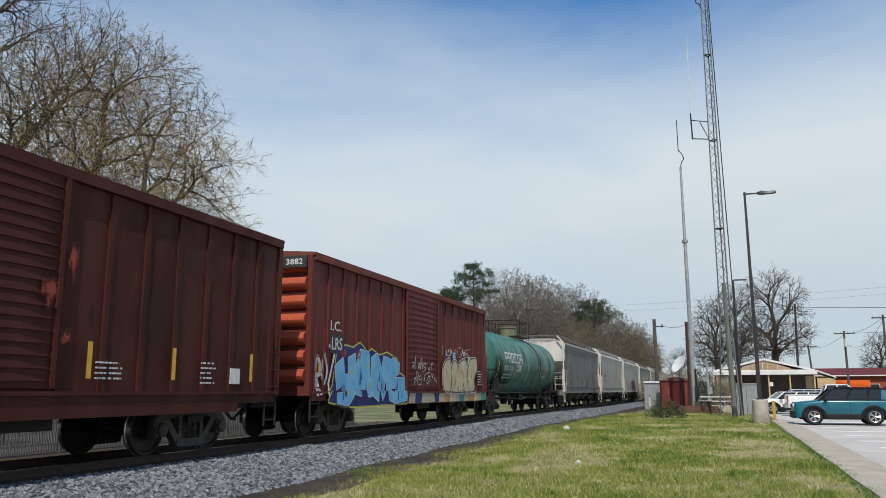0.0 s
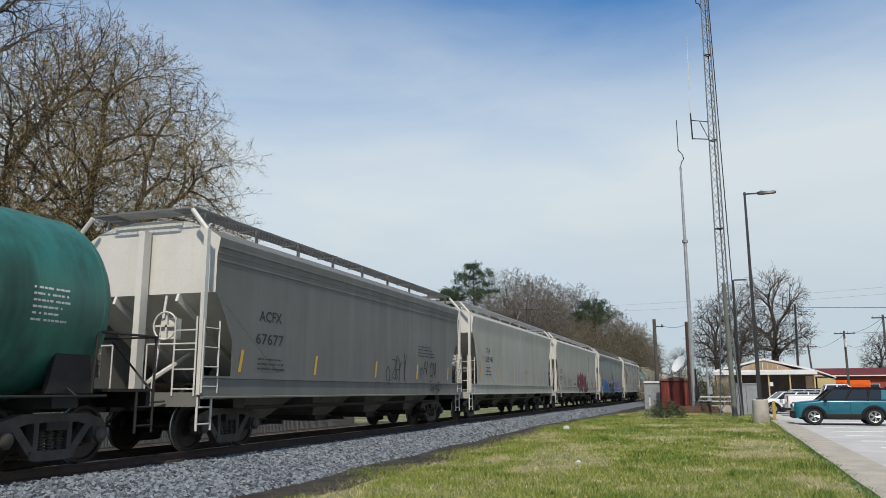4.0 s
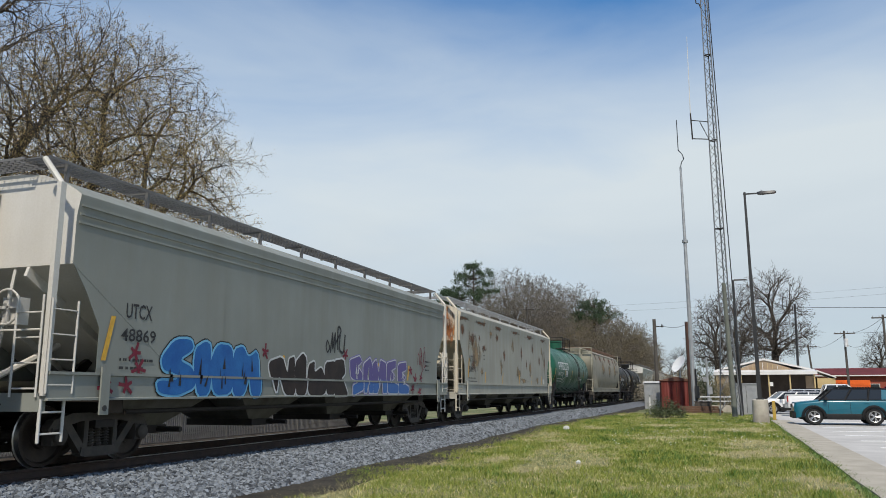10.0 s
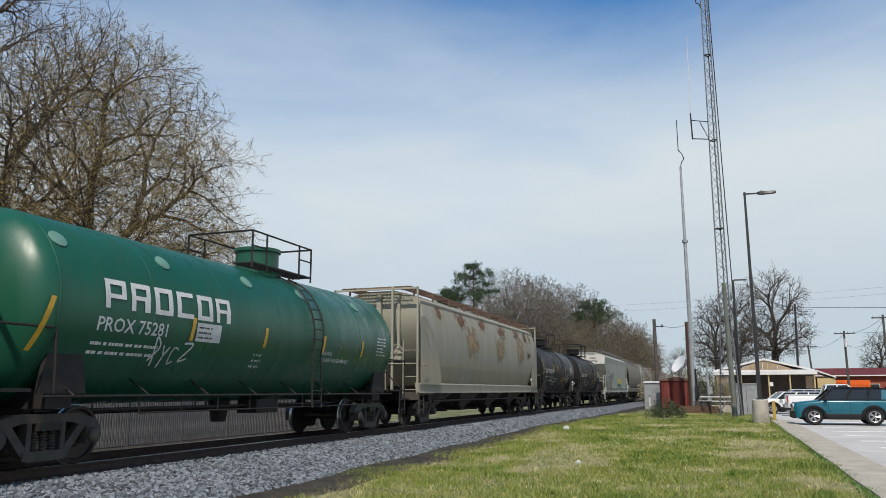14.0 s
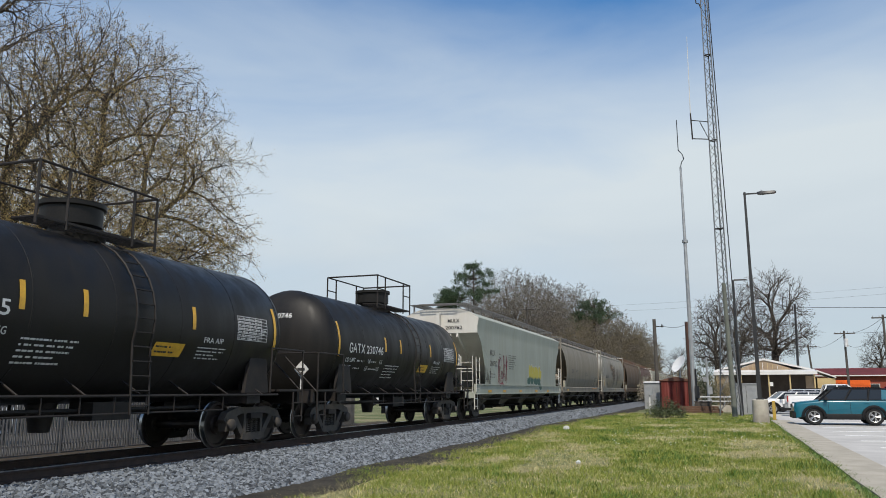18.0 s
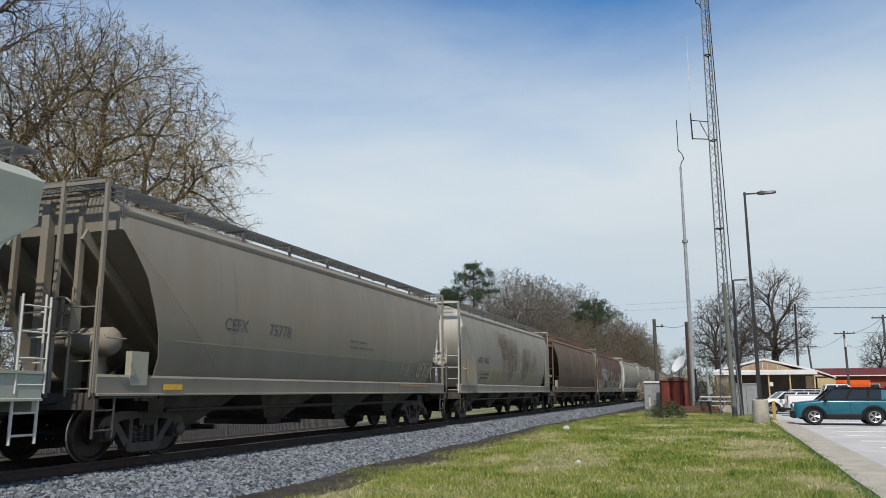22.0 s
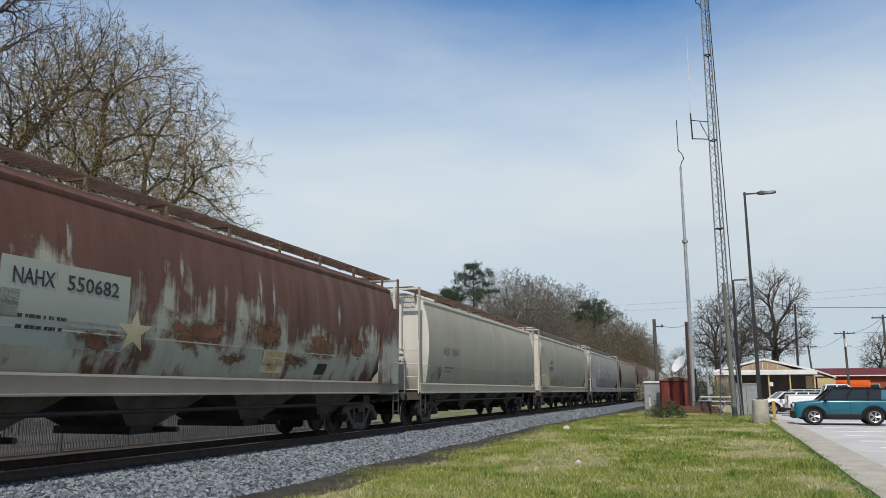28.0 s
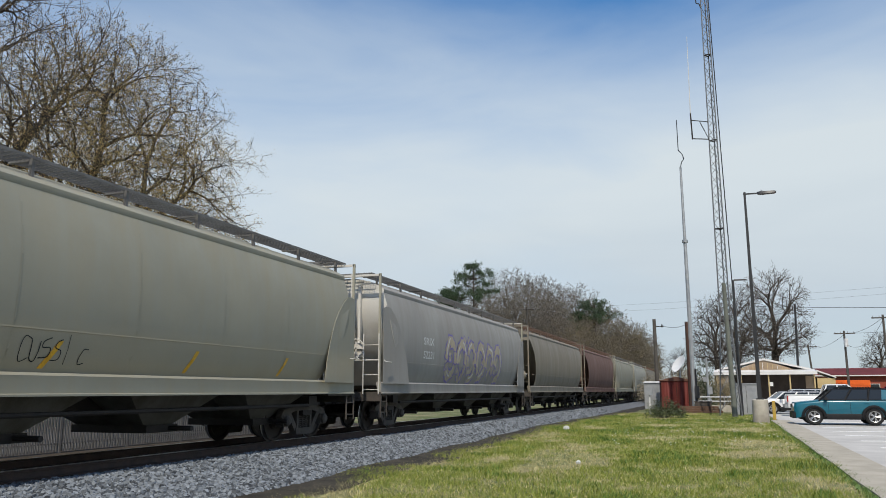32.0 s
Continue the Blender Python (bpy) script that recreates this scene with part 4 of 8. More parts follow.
    part("platform", grate(2.7, uf), None, car, m=pose(0.62, mid, top + 0.02))
    part("platform", grate(2.7, uf), None, car, m=pose(-0.62, mid, top + 0.02))
    for k in (-1, 1):
        g = Geo()
        for y in (-1.35, -0.75, 0.75, 1.35):
            g.tube((k * 0.86, y, top - 0.1), (k * 0.86, y, top + rail), 0.024)
        g.bar([(k * 0.86, -1.35, top + rail), (k * 0.86, 1.35, top + rail)], 0.024).bar([(k * 0.86, -1.35, top + rail * 0.55), (k * 0.86, -0.75, top + rail * 0.55)], 0.02).bar([(k * 0.86, 0.75, top + rail * 0.55), (k * 0.86, 1.35, top + rail * 0.55)], 0.02)
        part("railing", g, uf, car, m=pose(0, mid, 0))
        lad = Geo()
        pts = [(k * (skin(0, z) + 0.12), z) for z in np.linspace(zc - R * 0.3, top - 0.08, 9)]
        pts = [(k * (R + 0.1), 0.75)] + pts
        for y in (-0.22, 0.22):
            lad.bar([(x, y, z) for x, z in pts], 0.02)
        for i in range(14):
            z = 0.9 + i * 0.24
            if z < top - 0.1:
                x = k * (skin(0, max(z, zc - R * 0.3)) + 0.12) if z > zc - R * 0.3 else k * (R + 0.1)
                lad.tube((x, -0.22, z), (x, 0.22, z), 0.014, 5)
        part("ladder", lad, uf, car, m=pose(0, mid + 0.45, 0))
    for s in (-1, 1):
        part("railing", Geo().bar([(-0.86, s * 1.35, top + rail), (0.86, s * 1.35, top + rail)], 0.024), uf, car, m=pose(0, mid, 0))
    running_gear(car, H, inset)
    return car, H, skin


def boxcar(u0, u1, paint, roof, label, seed=0, end=None):
    """A boxcar: ribbed sides, corrugated ends, a plug door, a low ridged roof."""
    H = (u1 - u0) / 2
    end = end or paint
    car = thing("boxcar", pose(CX, (u0 + u1) / 2, RAIL_Z), label, "boxcar", "cars of the freight train")
    W, z0, z1 = 1.53, 1.02, 4.36
    part("body", Geo().box((0, 0, (z0 + z1) / 2), (2 * W, 2 * H - 0.24, z1 - z0)), paint, car)

    def skin(y, z):
        return W + (0.118 if abs(y) < 1.5 and z > 1.2 else 0.11 if z < 1.14 else 0.045)
    d0, d1 = -1.5, 1.5
    n = 7
    for k in (-1, 1):
        for s in (-1, 1):
            for q in range(n + 1):
                y = s * (1.62 + q * (H - 1.75) / n)
                part("rib", Geo().box((k * (W + 0.015), y, (z0 + z1) / 2), (0.055, 0.10, z1 - z0 - 0.1)), paint, car)
        door = part("door", Geo().box((k * (W + 0.035), 0, 2.72), (0.07, d1 - d0, 3.1)), paint, car, "corrugated sliding door")
        for q in range(17):
            part("door_rib", Geo().box((k * (W + 0.085), 0, 1.32 + q * 0.175), (0.035, 2.8, 0.10), taper=0.6), paint, door)
        for y in (-1.46, 1.46):
            part("door_post", Geo().box((k * (W + 0.075), y, 2.72), (0.07, 0.08, 3.1)), paint, door)
        part("side_sill", Geo().box((k * (W + 0.02), 0, 0.92), (0.12, 2 * H - 3.2, 0.36)).box((k * (W + 0.03), 0, 1.1), (0.16, 2 * H - 0.3, 0.06)).box((k * W, H - 1.2, 1.0), (0.1, 2.0, 0.2)).box((k * W, -H + 1.2, 1.0), (0.1, 2.0, 0.2)), paint, car)
        part("top_chord", Geo().box((k * (W + 0.03), 0, z1 - 0.04), (0.14, 2 * H - 0.2, 0.14)), roof, car)
    prof = [(-W - 0.09, z1 + 0.0), (W + 0.09, z1 + 0.0), (W + 0.09, z1 + 0.07), (0, z1 + 0.2), (-W - 0.09, z1 + 0.07)]
    part("roof", Geo().rings([[(x, s * (H - 0.06), z) for x, z in prof] for s in (-1, 1)]), roof, car)
    for q in range(13):
        y = -H + 0.5 + q * (2 * H - 1.0) / 12
        part("roof_rib", Geo().rings([[(x * 0.93, y + o, z) for x, z in ((W, z1 + 0.08), (0, z1 + 0.225), (-W, z1 + 0.08), (0, z1 + 0.12))] for o in (-0.04, 0.04)]), roof, car)
    for s in (-1, 1):
        for q in range(7):
            z = 1.32 + q * 0.44
            g = Geo()
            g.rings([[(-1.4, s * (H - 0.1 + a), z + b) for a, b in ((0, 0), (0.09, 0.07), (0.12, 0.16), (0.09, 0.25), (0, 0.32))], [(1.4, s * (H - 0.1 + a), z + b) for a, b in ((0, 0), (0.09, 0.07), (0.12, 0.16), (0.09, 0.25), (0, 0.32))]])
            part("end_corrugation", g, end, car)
        for k in (-1, 1):
            part("corner_post", Geo().box((k * (W - 0.02), s * (H - 0.1), (z0 + z1) / 2), (0.12, 0.14, z1 - z0)), paint, car)
            part("ladder", ladder_geo(Geo(), (k * (W + 0.1), s * (H - 0.15)), (k * (W + 0.1), s * (H - 0.6)), 1.1, 2.6), paint, car)
            part("step", ladder_geo(Geo(), (k * (W + 0.02), s * (H - 0.12)), (k * (W + 0.02), s * (H - 0.55)), 0.42, 1.05, 0.3, 0.024), STEEL_DARK, car)
        part("draft_sill", Geo().box((0, s * (H - 0.4), 0.9), (0.5, 1.4, 0.3)), STEEL_DARK, car)
    part("centre_sill", Geo().box((0, 0, 0.88), (0.45, 2 * H - 1, 0.34)).tube((0.8, -3, 0.75), (0.8, 2, 0.75), 0.05).box((0.7, 1.5, 0.75), (0.7, 1.2, 0.4)), STEEL_DARK, car)
    running_gear(car, H, 2.3)
    return car, H, skin


# ---- paints of the train ----
P_BOX_DARK = weathered("dark_oxide_red", (0.070, 0.017, 0.013), (0.03, 0.016, 0.012), 0.6, 0.25, (0.10, 0.03, 0.02), rough=0.6, seed=1)
P_BOX_RED = weathered("oxide_red", (0.128, 0.026, 0.026), (0.09, 0.04, 0.03), 0.5, 0.2, (0.17, 0.06, 0.035), rough=0.6, seed=2)
# the side red again, brightened: sunlight on the end is in the colour
P_BOX_END_LIT = weathered("sunlit_oxide_red", (0.42, 0.085, 0.045), (0.2, 0.07, 0.05), 0.3, rough=0.6, seed=3)
P_ROOF_RED = weathered("roof_red", (0.17, 0.05, 0.04), (0.08, 0.05, 0.04), 0.5, 0.3, rough=0.7, seed=4)
P_TEAL = weathered("faded_teal", (0.038, 0.185, 0.150), (0.016, 0.035, 0.03), 0.75, rough=0.38, seed=5)
P_GREEN = weathered("deep_green", (0.006, 0.096, 0.056), (0.015, 0.05, 0.035), 0.3, rough=0.32, seed=6)
P_BLACK = weathered("tank_black", (0.013, 0.013, 0.0135), (0.03, 0.028, 0.026), 0.4, rough=0.40, seed=7)
# outlets: grime plus under-car shade in the base colour, deeper on round cars
P_OUTLET_FLAT = weathered("half_shaded_dusty_outlet", (0.19, 0.19, 0.175), (0.08, 0.07, 0.055), 0.6, 0.2, (0.13, 0.05, 0.03), rough=0.7, seed=42)
P_OUTLET = weathered("shaded_grimy_outlet", (0.115, 0.115, 0.108), (0.05, 0.042, 0.034), 0.7, 0.2, (0.13, 0.05, 0.03), rough=0.7, seed=41)
P_GREY_DARK = weathered("slate_grey", (0.168, 0.178, 0.182), (0.14, 0.132, 0.118), 0.35, rough=0.5, seed=8)
P_GREY = weathered("light_grey", (0.370, 0.385, 0.370), (0.3, 0.28, 0.24), 0.35, rough=0.45, seed=9)
P_PALE = weathered("pale_grey", (0.385, 0.400, 0.377), (0.32, 0.3, 0.26), 0.35, rough=0.5, seed=10)
P_BLUE_GREY = weathered("blue_grey", (0.252, 0.281, 0.281), (0.22, 0.22, 0.2), 0.35, rough=0.5, seed=11)
P_RUSTY = weathered("rust_stained_white", (0.385, 0.40, 0.385), (0.29, 0.265, 0.22), 0.4, 0.25, (0.24, 0.11, 0.045), rough=0.6, seed=12)
P_TAN = weathered("dusty_tan", (0.30, 0.295, 0.265), (0.24, 0.24, 0.19), 0.5, 0.0, (0.24, 0.08, 0.04), 0.0, rough=0.6, seed=13, band=(1.2, 2.4), band_col=(0.33, 0.29, 0.21))
P_MINT = weathered("mint_grey", (0.348, 0.392, 0.370), (0.33, 0.32, 0.28), 0.3, rough=0.5, seed=14)
P_DUST = weathered("brown_dust_grey", (0.232, 0.222, 0.203), (0.19, 0.17, 0.14), 0.5, rough=0.65, seed=15, band=(1.4, 3.6), band_col=(0.25, 0.225, 0.185))
P_AEX = weathered("grey_with_brown_stain", (0.285, 0.287, 0.272), (0.23, 0.19, 0.15), 0.4, 0.35, (0.20, 0.14, 0.08), rough=0.6, seed=16, band=(1.3, 2.4), band_col=(0.32, 0.28, 0.2))
P_BROWN = weathered("dusty_brown", (0.15, 0.115, 0.09), (0.13, 0.093, 0.07), 0.5, rough=0.7, seed=17)
P_NAHX = weathered("rusted_top_white", (0.370, 0.392, 0.355), (0.17, 0.11, 0.075), 0.3, 0.3, (0.105, 0.030, 0.017), 1.35, rough=0.5, seed=18)
P_CREAM = weathered("cream_grey", (0.33, 0.335, 0.295), (0.33, 0.31, 0.25), 0.4, 0.0, rough=0.55, seed=19)
P_A3 = weathered("grey_green", (0.29, 0.30, 0.27), (0.3, 0.27, 0.2), 0.4, 0.0, rough=0.55, seed=20, band=(1.2, 2.2), band_col=(0.36, 0.33, 0.26))
P_SRIX = weathered("violet_grey", (0.296, 0.303, 0.311), (0.25, 0.23, 0.22), 0.4, rough=0.55, seed=21)
# hopper ends: lighter than the bodies, the sun they face put into the colour
P_LIT_END = weathered("sunlit_white_end", (0.62, 0.63, 0.64), (0.36, 0.34, 0.30), 0.25, rough=0.5, seed=22)
P_END_RUST = weathered("orange_stained_end", (0.60, 0.585, 0.53), (0.35, 0.25, 0.15), 0.3, 0.7, (0.36, 0.12, 0.03), rough=0.6, seed=23)
P_MAROON = weathered("maroon_dust", (0.170, 0.104, 0.096), (0.15, 0.11, 0.09), 0.5, rough=0.65, seed=24)
RUST_GRATE = surface("rusted_grating", (0.15, 0.085, 0.06), (0.22, 0.15, 0.11), 2.0, 0.8, 0.2, 0.2)
GREY_GRATE = surface("dull_grating", (0.20, 0.20, 0.195), (0.14, 0.135, 0.13), 2.0, 0.7, 0.3, 0.2)
INK_BLUE = surface("spray_blue", (0.018, 0.11, 0.36), (0.03, 0.17, 0.45), 2.0, 0.55)
INK_SKY = surface("spray_light_blue", (0.22, 0.52, 0.72), (0.10, 0.36, 0.62), 1.5, 0.55)
INK_PINK = surface("spray_crimson", (0.23, 0.028, 0.05), (0.15, 0.02, 0.036), 2.0, 0.55)
INK_CREAM = surface("spray_cream", (0.62, 0.55, 0.36), (0.5, 0.42, 0.25), 2.0, 0.55)
INK_BLACK = surface("spray_black", (0.02, 0.02, 0.022), (0.04, 0.04, 0.04), 2.0, 0.55)
INK_WHITE = surface("spray_white", (0.68, 0.68, 0.66), (0.55, 0.55, 0.54), 2.0, 0.55)
INK_VIOLET = surface("spray_violet", (0.16, 0.14, 0.42), (0.25, 0.2, 0.45), 2.0, 0.55)
INK_YELLOW = surface("spray_yellow", (0.58, 0.50, 0.05), (0.35, 0.45, 0.12), 2.0, 0.55)
INK_GREEN = surface("spray_green", (0.06, 0.24, 0.20), (0.10, 0.26, 0.15), 2.0, 0.55)
def two_tone(name, low, high, z):
    """Spray that changes from one colour to another at a height on the car."""
    m, n, l, b = nodes_of(name)
    c, s, k = n.new("ShaderNodeTexCoord"), n.new("ShaderNodeSeparateXYZ"), tex(n, l, 3.0, 4)
    add = n.new("ShaderNodeMath")
    add.operation = "MULTIPLY_ADD"
    add.inputs[1].default_value = 0.35
    l.new(c.outputs["Object"], s.inputs[0])
    l.new(k.outputs["Fac"], add.inputs[0])
    l.new(s.outputs["Z"], add.inputs[2])
    l.new(mixed(n, l, ranged(n, l, add.outputs[0], z + 0.12, z + 0.24), low, high), b.inputs["Base Color"])
    b.inputs["Roughness"].default_value = 0.55
    return m


INK_SPLIT = two_tone("spray_yellow_over_green", (0.028, 0.095, 0.075), (0.50, 0.42, 0.05), 1.80)
INK_DUSK = two_tone("spray_violet_over_blue", (0.03, 0.12, 0.36), (0.10, 0.075, 0.24), 1.38)
INK_NAVY = surface("spray_navy", (0.016, 0.022, 0.12), (0.03, 0.035, 0.15), 2.0, 0.55)
INK_ROSE = surface("spray_rose", (0.45, 0.20, 0.22), (0.52, 0.3, 0.3), 2.0, 0.55)
INK_RED = surface("spray_signal_red", (0.45, 0.05, 0.03), (0.35, 0.05, 0.04), 3.0, 0.55)
INK_CHAR = surface("spray_brown_black", (0.045, 0.032, 0.028), (0.025, 0.02, 0.02), 3.0, 0.6)
INK_PALE = surface("spray_pale_grey", (0.52, 0.54, 0.48), (0.42, 0.45, 0.42), 3.0, 0.6)
INK_TAN = surface("spray_tan", (0.40, 0.33, 0.24), (0.48, 0.42, 0.3), 2.0, 0.55)
PALE_DISC = surface("pale_patch", (0.16, 0.30, 0.24), (0.12, 0.24, 0.19), 5.0, 0.5)
GREY_MARK = surface("faded_black_lettering", (0.12, 0.115, 0.105), (0.18, 0.17, 0.155), 4.0, 0.7)
INK_RUST = surface("spray_rust_orange", (0.42, 0.17, 0.05), (0.5, 0.3, 0.12), 2.0, 0.55)

LOGO = [(0, ((0, 0, 0.18, 1), (0.18, 0.82, 0.8, 1), (0.62, 0.42, 0.8, 0.82), (0.18, 0.35, 0.8, 0.5))), (1, ((0, 0, 0.18, 1), (0.18, 0.82, 0.8, 1), (0.62, 0.5, 0.8, 0.82), (0.18, 0.4, 0.8, 0.55), (0.55, 0, 0.78, 0.4))),
        (2, ((0, 0, 0.2, 1), (0.6, 0, 0.8, 1), (0.2, 0.82, 0.6, 1), (0.2, 0, 0.6, 0.18))), (3, ((0, 0, 0.2, 1), (0.2, 0.82, 0.8, 1), (0.2, 0, 0.8, 0.18))),
        (4, ((0, 0, 0.2, 1), (0.6, 0, 0.8, 1), (0.2, 0.82, 0.6, 1), (0.2, 0, 0.6, 0.18))), (5, ((0, 0, 0.18, 1), (0.18, 0.82, 0.8, 1), (0.62, 0.5, 0.8, 0.82), (0.18, 0.4, 0.8, 0.55), (0.55, 0, 0.78, 0.4)))]


def block_logo(car, y, z, w, h, skin):
    """The owner's mark as plain white blocks."""
    g = Geo()
    for k, rects in LOGO:
        for a, b, c, d in rects:
            ya, yb = y + (k + a) * w / 6, y + (k + c) * w / 6
            n = max(1, int((d - b) * 6))
            zs = [z + h * (b + (d - b) * i / n) for i in range(n + 1)]
            g.add([(skin(0, q) + 0.012, r, q) for q in zs for r in (ya, yb)], [(2 * i, 2 * i + 1, 2 * i + 3, 2 * i + 2) for i in range(n)])
    part("logo", g, WHITE_MARK, car, "white block lettering", 0)


def tank_marks(car, skin, number, H):
    for y in (-6.0, -3.6, -0.9, 1.4, 4.4):
        z = 3.42
        n = Vector((skin(0, z), 0, z - 2.44)).normalized()
        g = Geo().lathe([(-0.01, 0.16), (0.012, 0.16), (0.02, 0.13)], Matrix.Translation((skin(0, z), y, z)) @ n.to_track_quat("X", "Z").to_matrix().to_4x4(), 16)
        part("patch_disc", g, PALE_DISC, car, "pale round patch")
    block_logo(car, -5.3, 2.43, 3.5, 0.47, skin)
    marks(car, [("PROX " + number, -5.4, 2.07, 0.22, 1.65), ("CAUTION", 2.05, 2.0, 0.09, 0.5), ("CAR UNDER NITROGEN PRESSURE", 2.05, 1.84, 0.09, 1.5)], skin, WHITE_MARK,
          [(-5.45, 1.68, 1.7, 0.28, 2), (-0.9, 1.6, 0.4, 0.35, 3), (5.2, 2.1, 0.7, 0.55, 6)], 6)
    g = Geo()
    g.add([(skin(0, q) + 0.01, r, q) for q in (2.04, 2.2, 2.38) for r in (-2.95, -2.2)], [(0, 1, 3, 2), (2, 3, 5, 4)])
    part("placard", g, WHITE_MARK, car, "white emergency placard", 0)
    marks(car, [], lambda y, z: skin(y, z) + 0.006, BLACK_MARK, [(-2.9, 2.08, 0.62, 0.27, 3)], 8)
    reflectors(car, (-3.12, -0.65, 2.0, 4.2), skin, 2.04, 0.02, 0.42)
    reflectors(car, (-6.6,), skin, 1.7, 0.12, 0.8)


STROKES = [(((0.95, 0.8), (0.75, 1), (0.3, 1), (0.05, 0.75), (0.05, 0.25), (0.3, 0), (0.75, 0), (0.95, 0.2), (0.95, 0.45), (0.6, 0.45)),), (((0, 0), (0.5, 1), (1, 0)), ((0.2, 0.35), (0.8, 0.35))),
           (((0.05, 1), (0.95, 1)), ((0.5, 1), (0.5, 0))), (((0.05, 0), (0.95, 1)), ((0.05, 1), (0.95, 0)))]


def black_marks(car, skin, number, H):
    for k, lines in enumerate(STROKES):
        g = Geo()
        for line in lines:
            stroke(g, [(-4.27 + k * 0.25 + a * 0.19, 2.16 + b * 0.22) for a, b in line], 0.042, skin, 0.010, 0)
        part("logo", g, WHITE_MARK, car, "white owner's mark", 0)
    marks(car, [(number, -3.18, 2.16, 0.22, 1.15), ("LD LMT", -4.4, 1.90, 0.11, 0.6), ("LB", -2.98, 1.90, 0.11, 0.16), ("KG", -2.2, 1.90, 0.11, 0.18),
                ("LT WT", -4.5, 1.70, 0.11, 0.5), ("LB", -3.06, 1.70, 0.11, 0.16), ("KG", -2.3, 1.70, 0.11, 0.18), ("FRA AIP", 2.35, 2.04, 0.10, 0.62)], skin, WHITE_MARK,
          [(-3.7, 1.90, 0.6, 0.11, 1), (-2.75, 1.90, 0.5, 0.11, 1), (-3.8, 1.70, 0.6, 0.11, 1), (-2.82, 1.70, 0.5, 0.11, 1), (-1.75, 1.5, 1.15, 0.42, 5), (2.2, 1.72, 0.9, 0.26, 4), (-4.6, 1.5, 0.3, 0.07, 1)], 9)
    # a white data grid: frame, rows and columns of small cells
    g = Geo()
    for k in range(8):
        z = 2.16 + k * 0.068
        g.add([(skin(0, q) + 0.008, r, q) for q in (z, z + 0.012) for r in (3.4, 4.5)], [(0, 1, 3, 2)])
    for k in range(6):
        y = 3.4 + k * 0.217
        zs = [2.16 + 0.488 * i / 8 for i in range(9)]
        g.add([(skin(0, q) + 0.010, y + o, q) for q in zs for o in (0, 0.016)], [(2 * i, 2 * i + 1, 2 * i + 3, 2 * i + 2) for i in range(8)])
    part("data_panel", g, WHITE_MARK, car, "white ruled data panel", 0)
    marks(car, [], skin, WHITE_MARK, [(3.44, 2.17, 1.05, 0.47, 7)], 10)
    g = Geo()
    g.add([(skin(0, q) + 0.01, r + (q - 1.74) * 0.3, q) for q in (1.74, 1.86, 1.98) for r in (0.95, 1.75)], [(0, 1, 3, 2), (2, 3, 5, 4)])
    part("placard", g, YELLOW, car, "yellow warning placard", 0)
    marks(car, [], lambda y, z: skin(y, z) + 0.006, BLACK_MARK, [(1.04, 1.78, 0.66, 0.18, 2)], 8)
    reflectors(car, (-4.92, 4.78), skin, 2.02, 0.0, 0.9)
    reflectors(car, (-1.9, -0.72, 1.95), skin, 2.26, 0.0, 0.42)
    # writing and a diamond on the domed head
    base = H - 0.5 - 0.62

    def head(a, z):
        return base + 0.62 * math.sqrt(max(0.02, 1 - (a * a + (z - 2.34) ** 2) / 1.42 ** 2))
    part("lettering", sign_mesh([(number, -0.25, 2.98, 0.13, 0.62), ("CAPY", -0.6, 2.82, 0.07, 0.24), ("CAPY", -0.62, 2.70, 0.07, 0.24)], head, WHITE_MARK), None, car, "car number on the head", m=pose(0, 0, 0, 0, 0, -90))
    g = Geo()
    for k in range(4):
        g.add([(head(a, z) + 0.012, a, z) for z in (2.98, 3.11) for a in (-0.86 + k * 0.14, -0.75 + k * 0.14)], [(0, 1, 3, 2)])
    part("logo", bars_geo(bars_geo(g, -0.3, 2.82, 0.5, 0.08, 1, head, random.Random(4)), -0.32, 2.70, 0.4, 0.08, 1, head, random.Random(5)), WHITE_MARK, car, "white block lettering", 0, m=pose(0, 0, 0, 0, 0, -90))
    d = part("placard_holder", Geo().rings([[(0.95 + x, y, 1.66 + z) for x, z in ((0, -0.2), (0.2, 0), (0, 0.2), (-0.2, 0))] for y in (-H + 0.12, -H + 0.14)]).box((0.95, -H + 0.15, 1.4), (0.05, 0.03, 0.7)), WHITE_MARK, car, "white diamond hazard placard")
    part("placard_mark", Geo().box((0.95, -H + 0.115, 1.66), (0.2, 0.004, 0.07)).box((0.95, -H + 0.115, 1.56), (0.06, 0.004, 0.06)), BLACK_MARK, d)


TRAIN = []


def add_car(made):
    TRAIN.append(made[0])
    return made


# 1: dark red boxcar
car, H, skin = add_car(boxcar(-150.6, -135.2, P_BOX_DARK, P_BOX_DARK, "weathered dark red boxcar with ribbed steel sides"))
reflectors(car, (-7.2, -3.2, 2.05, 4.0, 6.4), skin, 1.32, 0.0, 0.55)
marks(car, [], skin, WHITE_MARK, [(2.3, 1.3, 0.75, 0.32, 4), (4.9, 1.25, 0.5, 0.45, 5), (-2.6, 1.4, 0.6, 0.3, 3)], 3)
part("patch_panel", Geo().box((1.53 + 0.05, 6.0, 1.42), (0.02, 0.32, 0.3)), WHITE_MARK, car, "white stencilled frame")
scrawl(car, -1.3, 1.3, 1.6, 0.9, 4, skin, INK_WHITE, 5, 0.03)
stains(car, [(1.62, 3.05, 0.16, 0.42), (1.25, 2.55, 0.26, 0.32), (1.6, 1.9, 0.14, 0.25)], lambda y, z: 1.675, stain_paint("bare_red_primer", (0.30, 0.045, 0.022), (0.22, 0.04, 0.022), 0.75), "orange-red patch of bare primer")
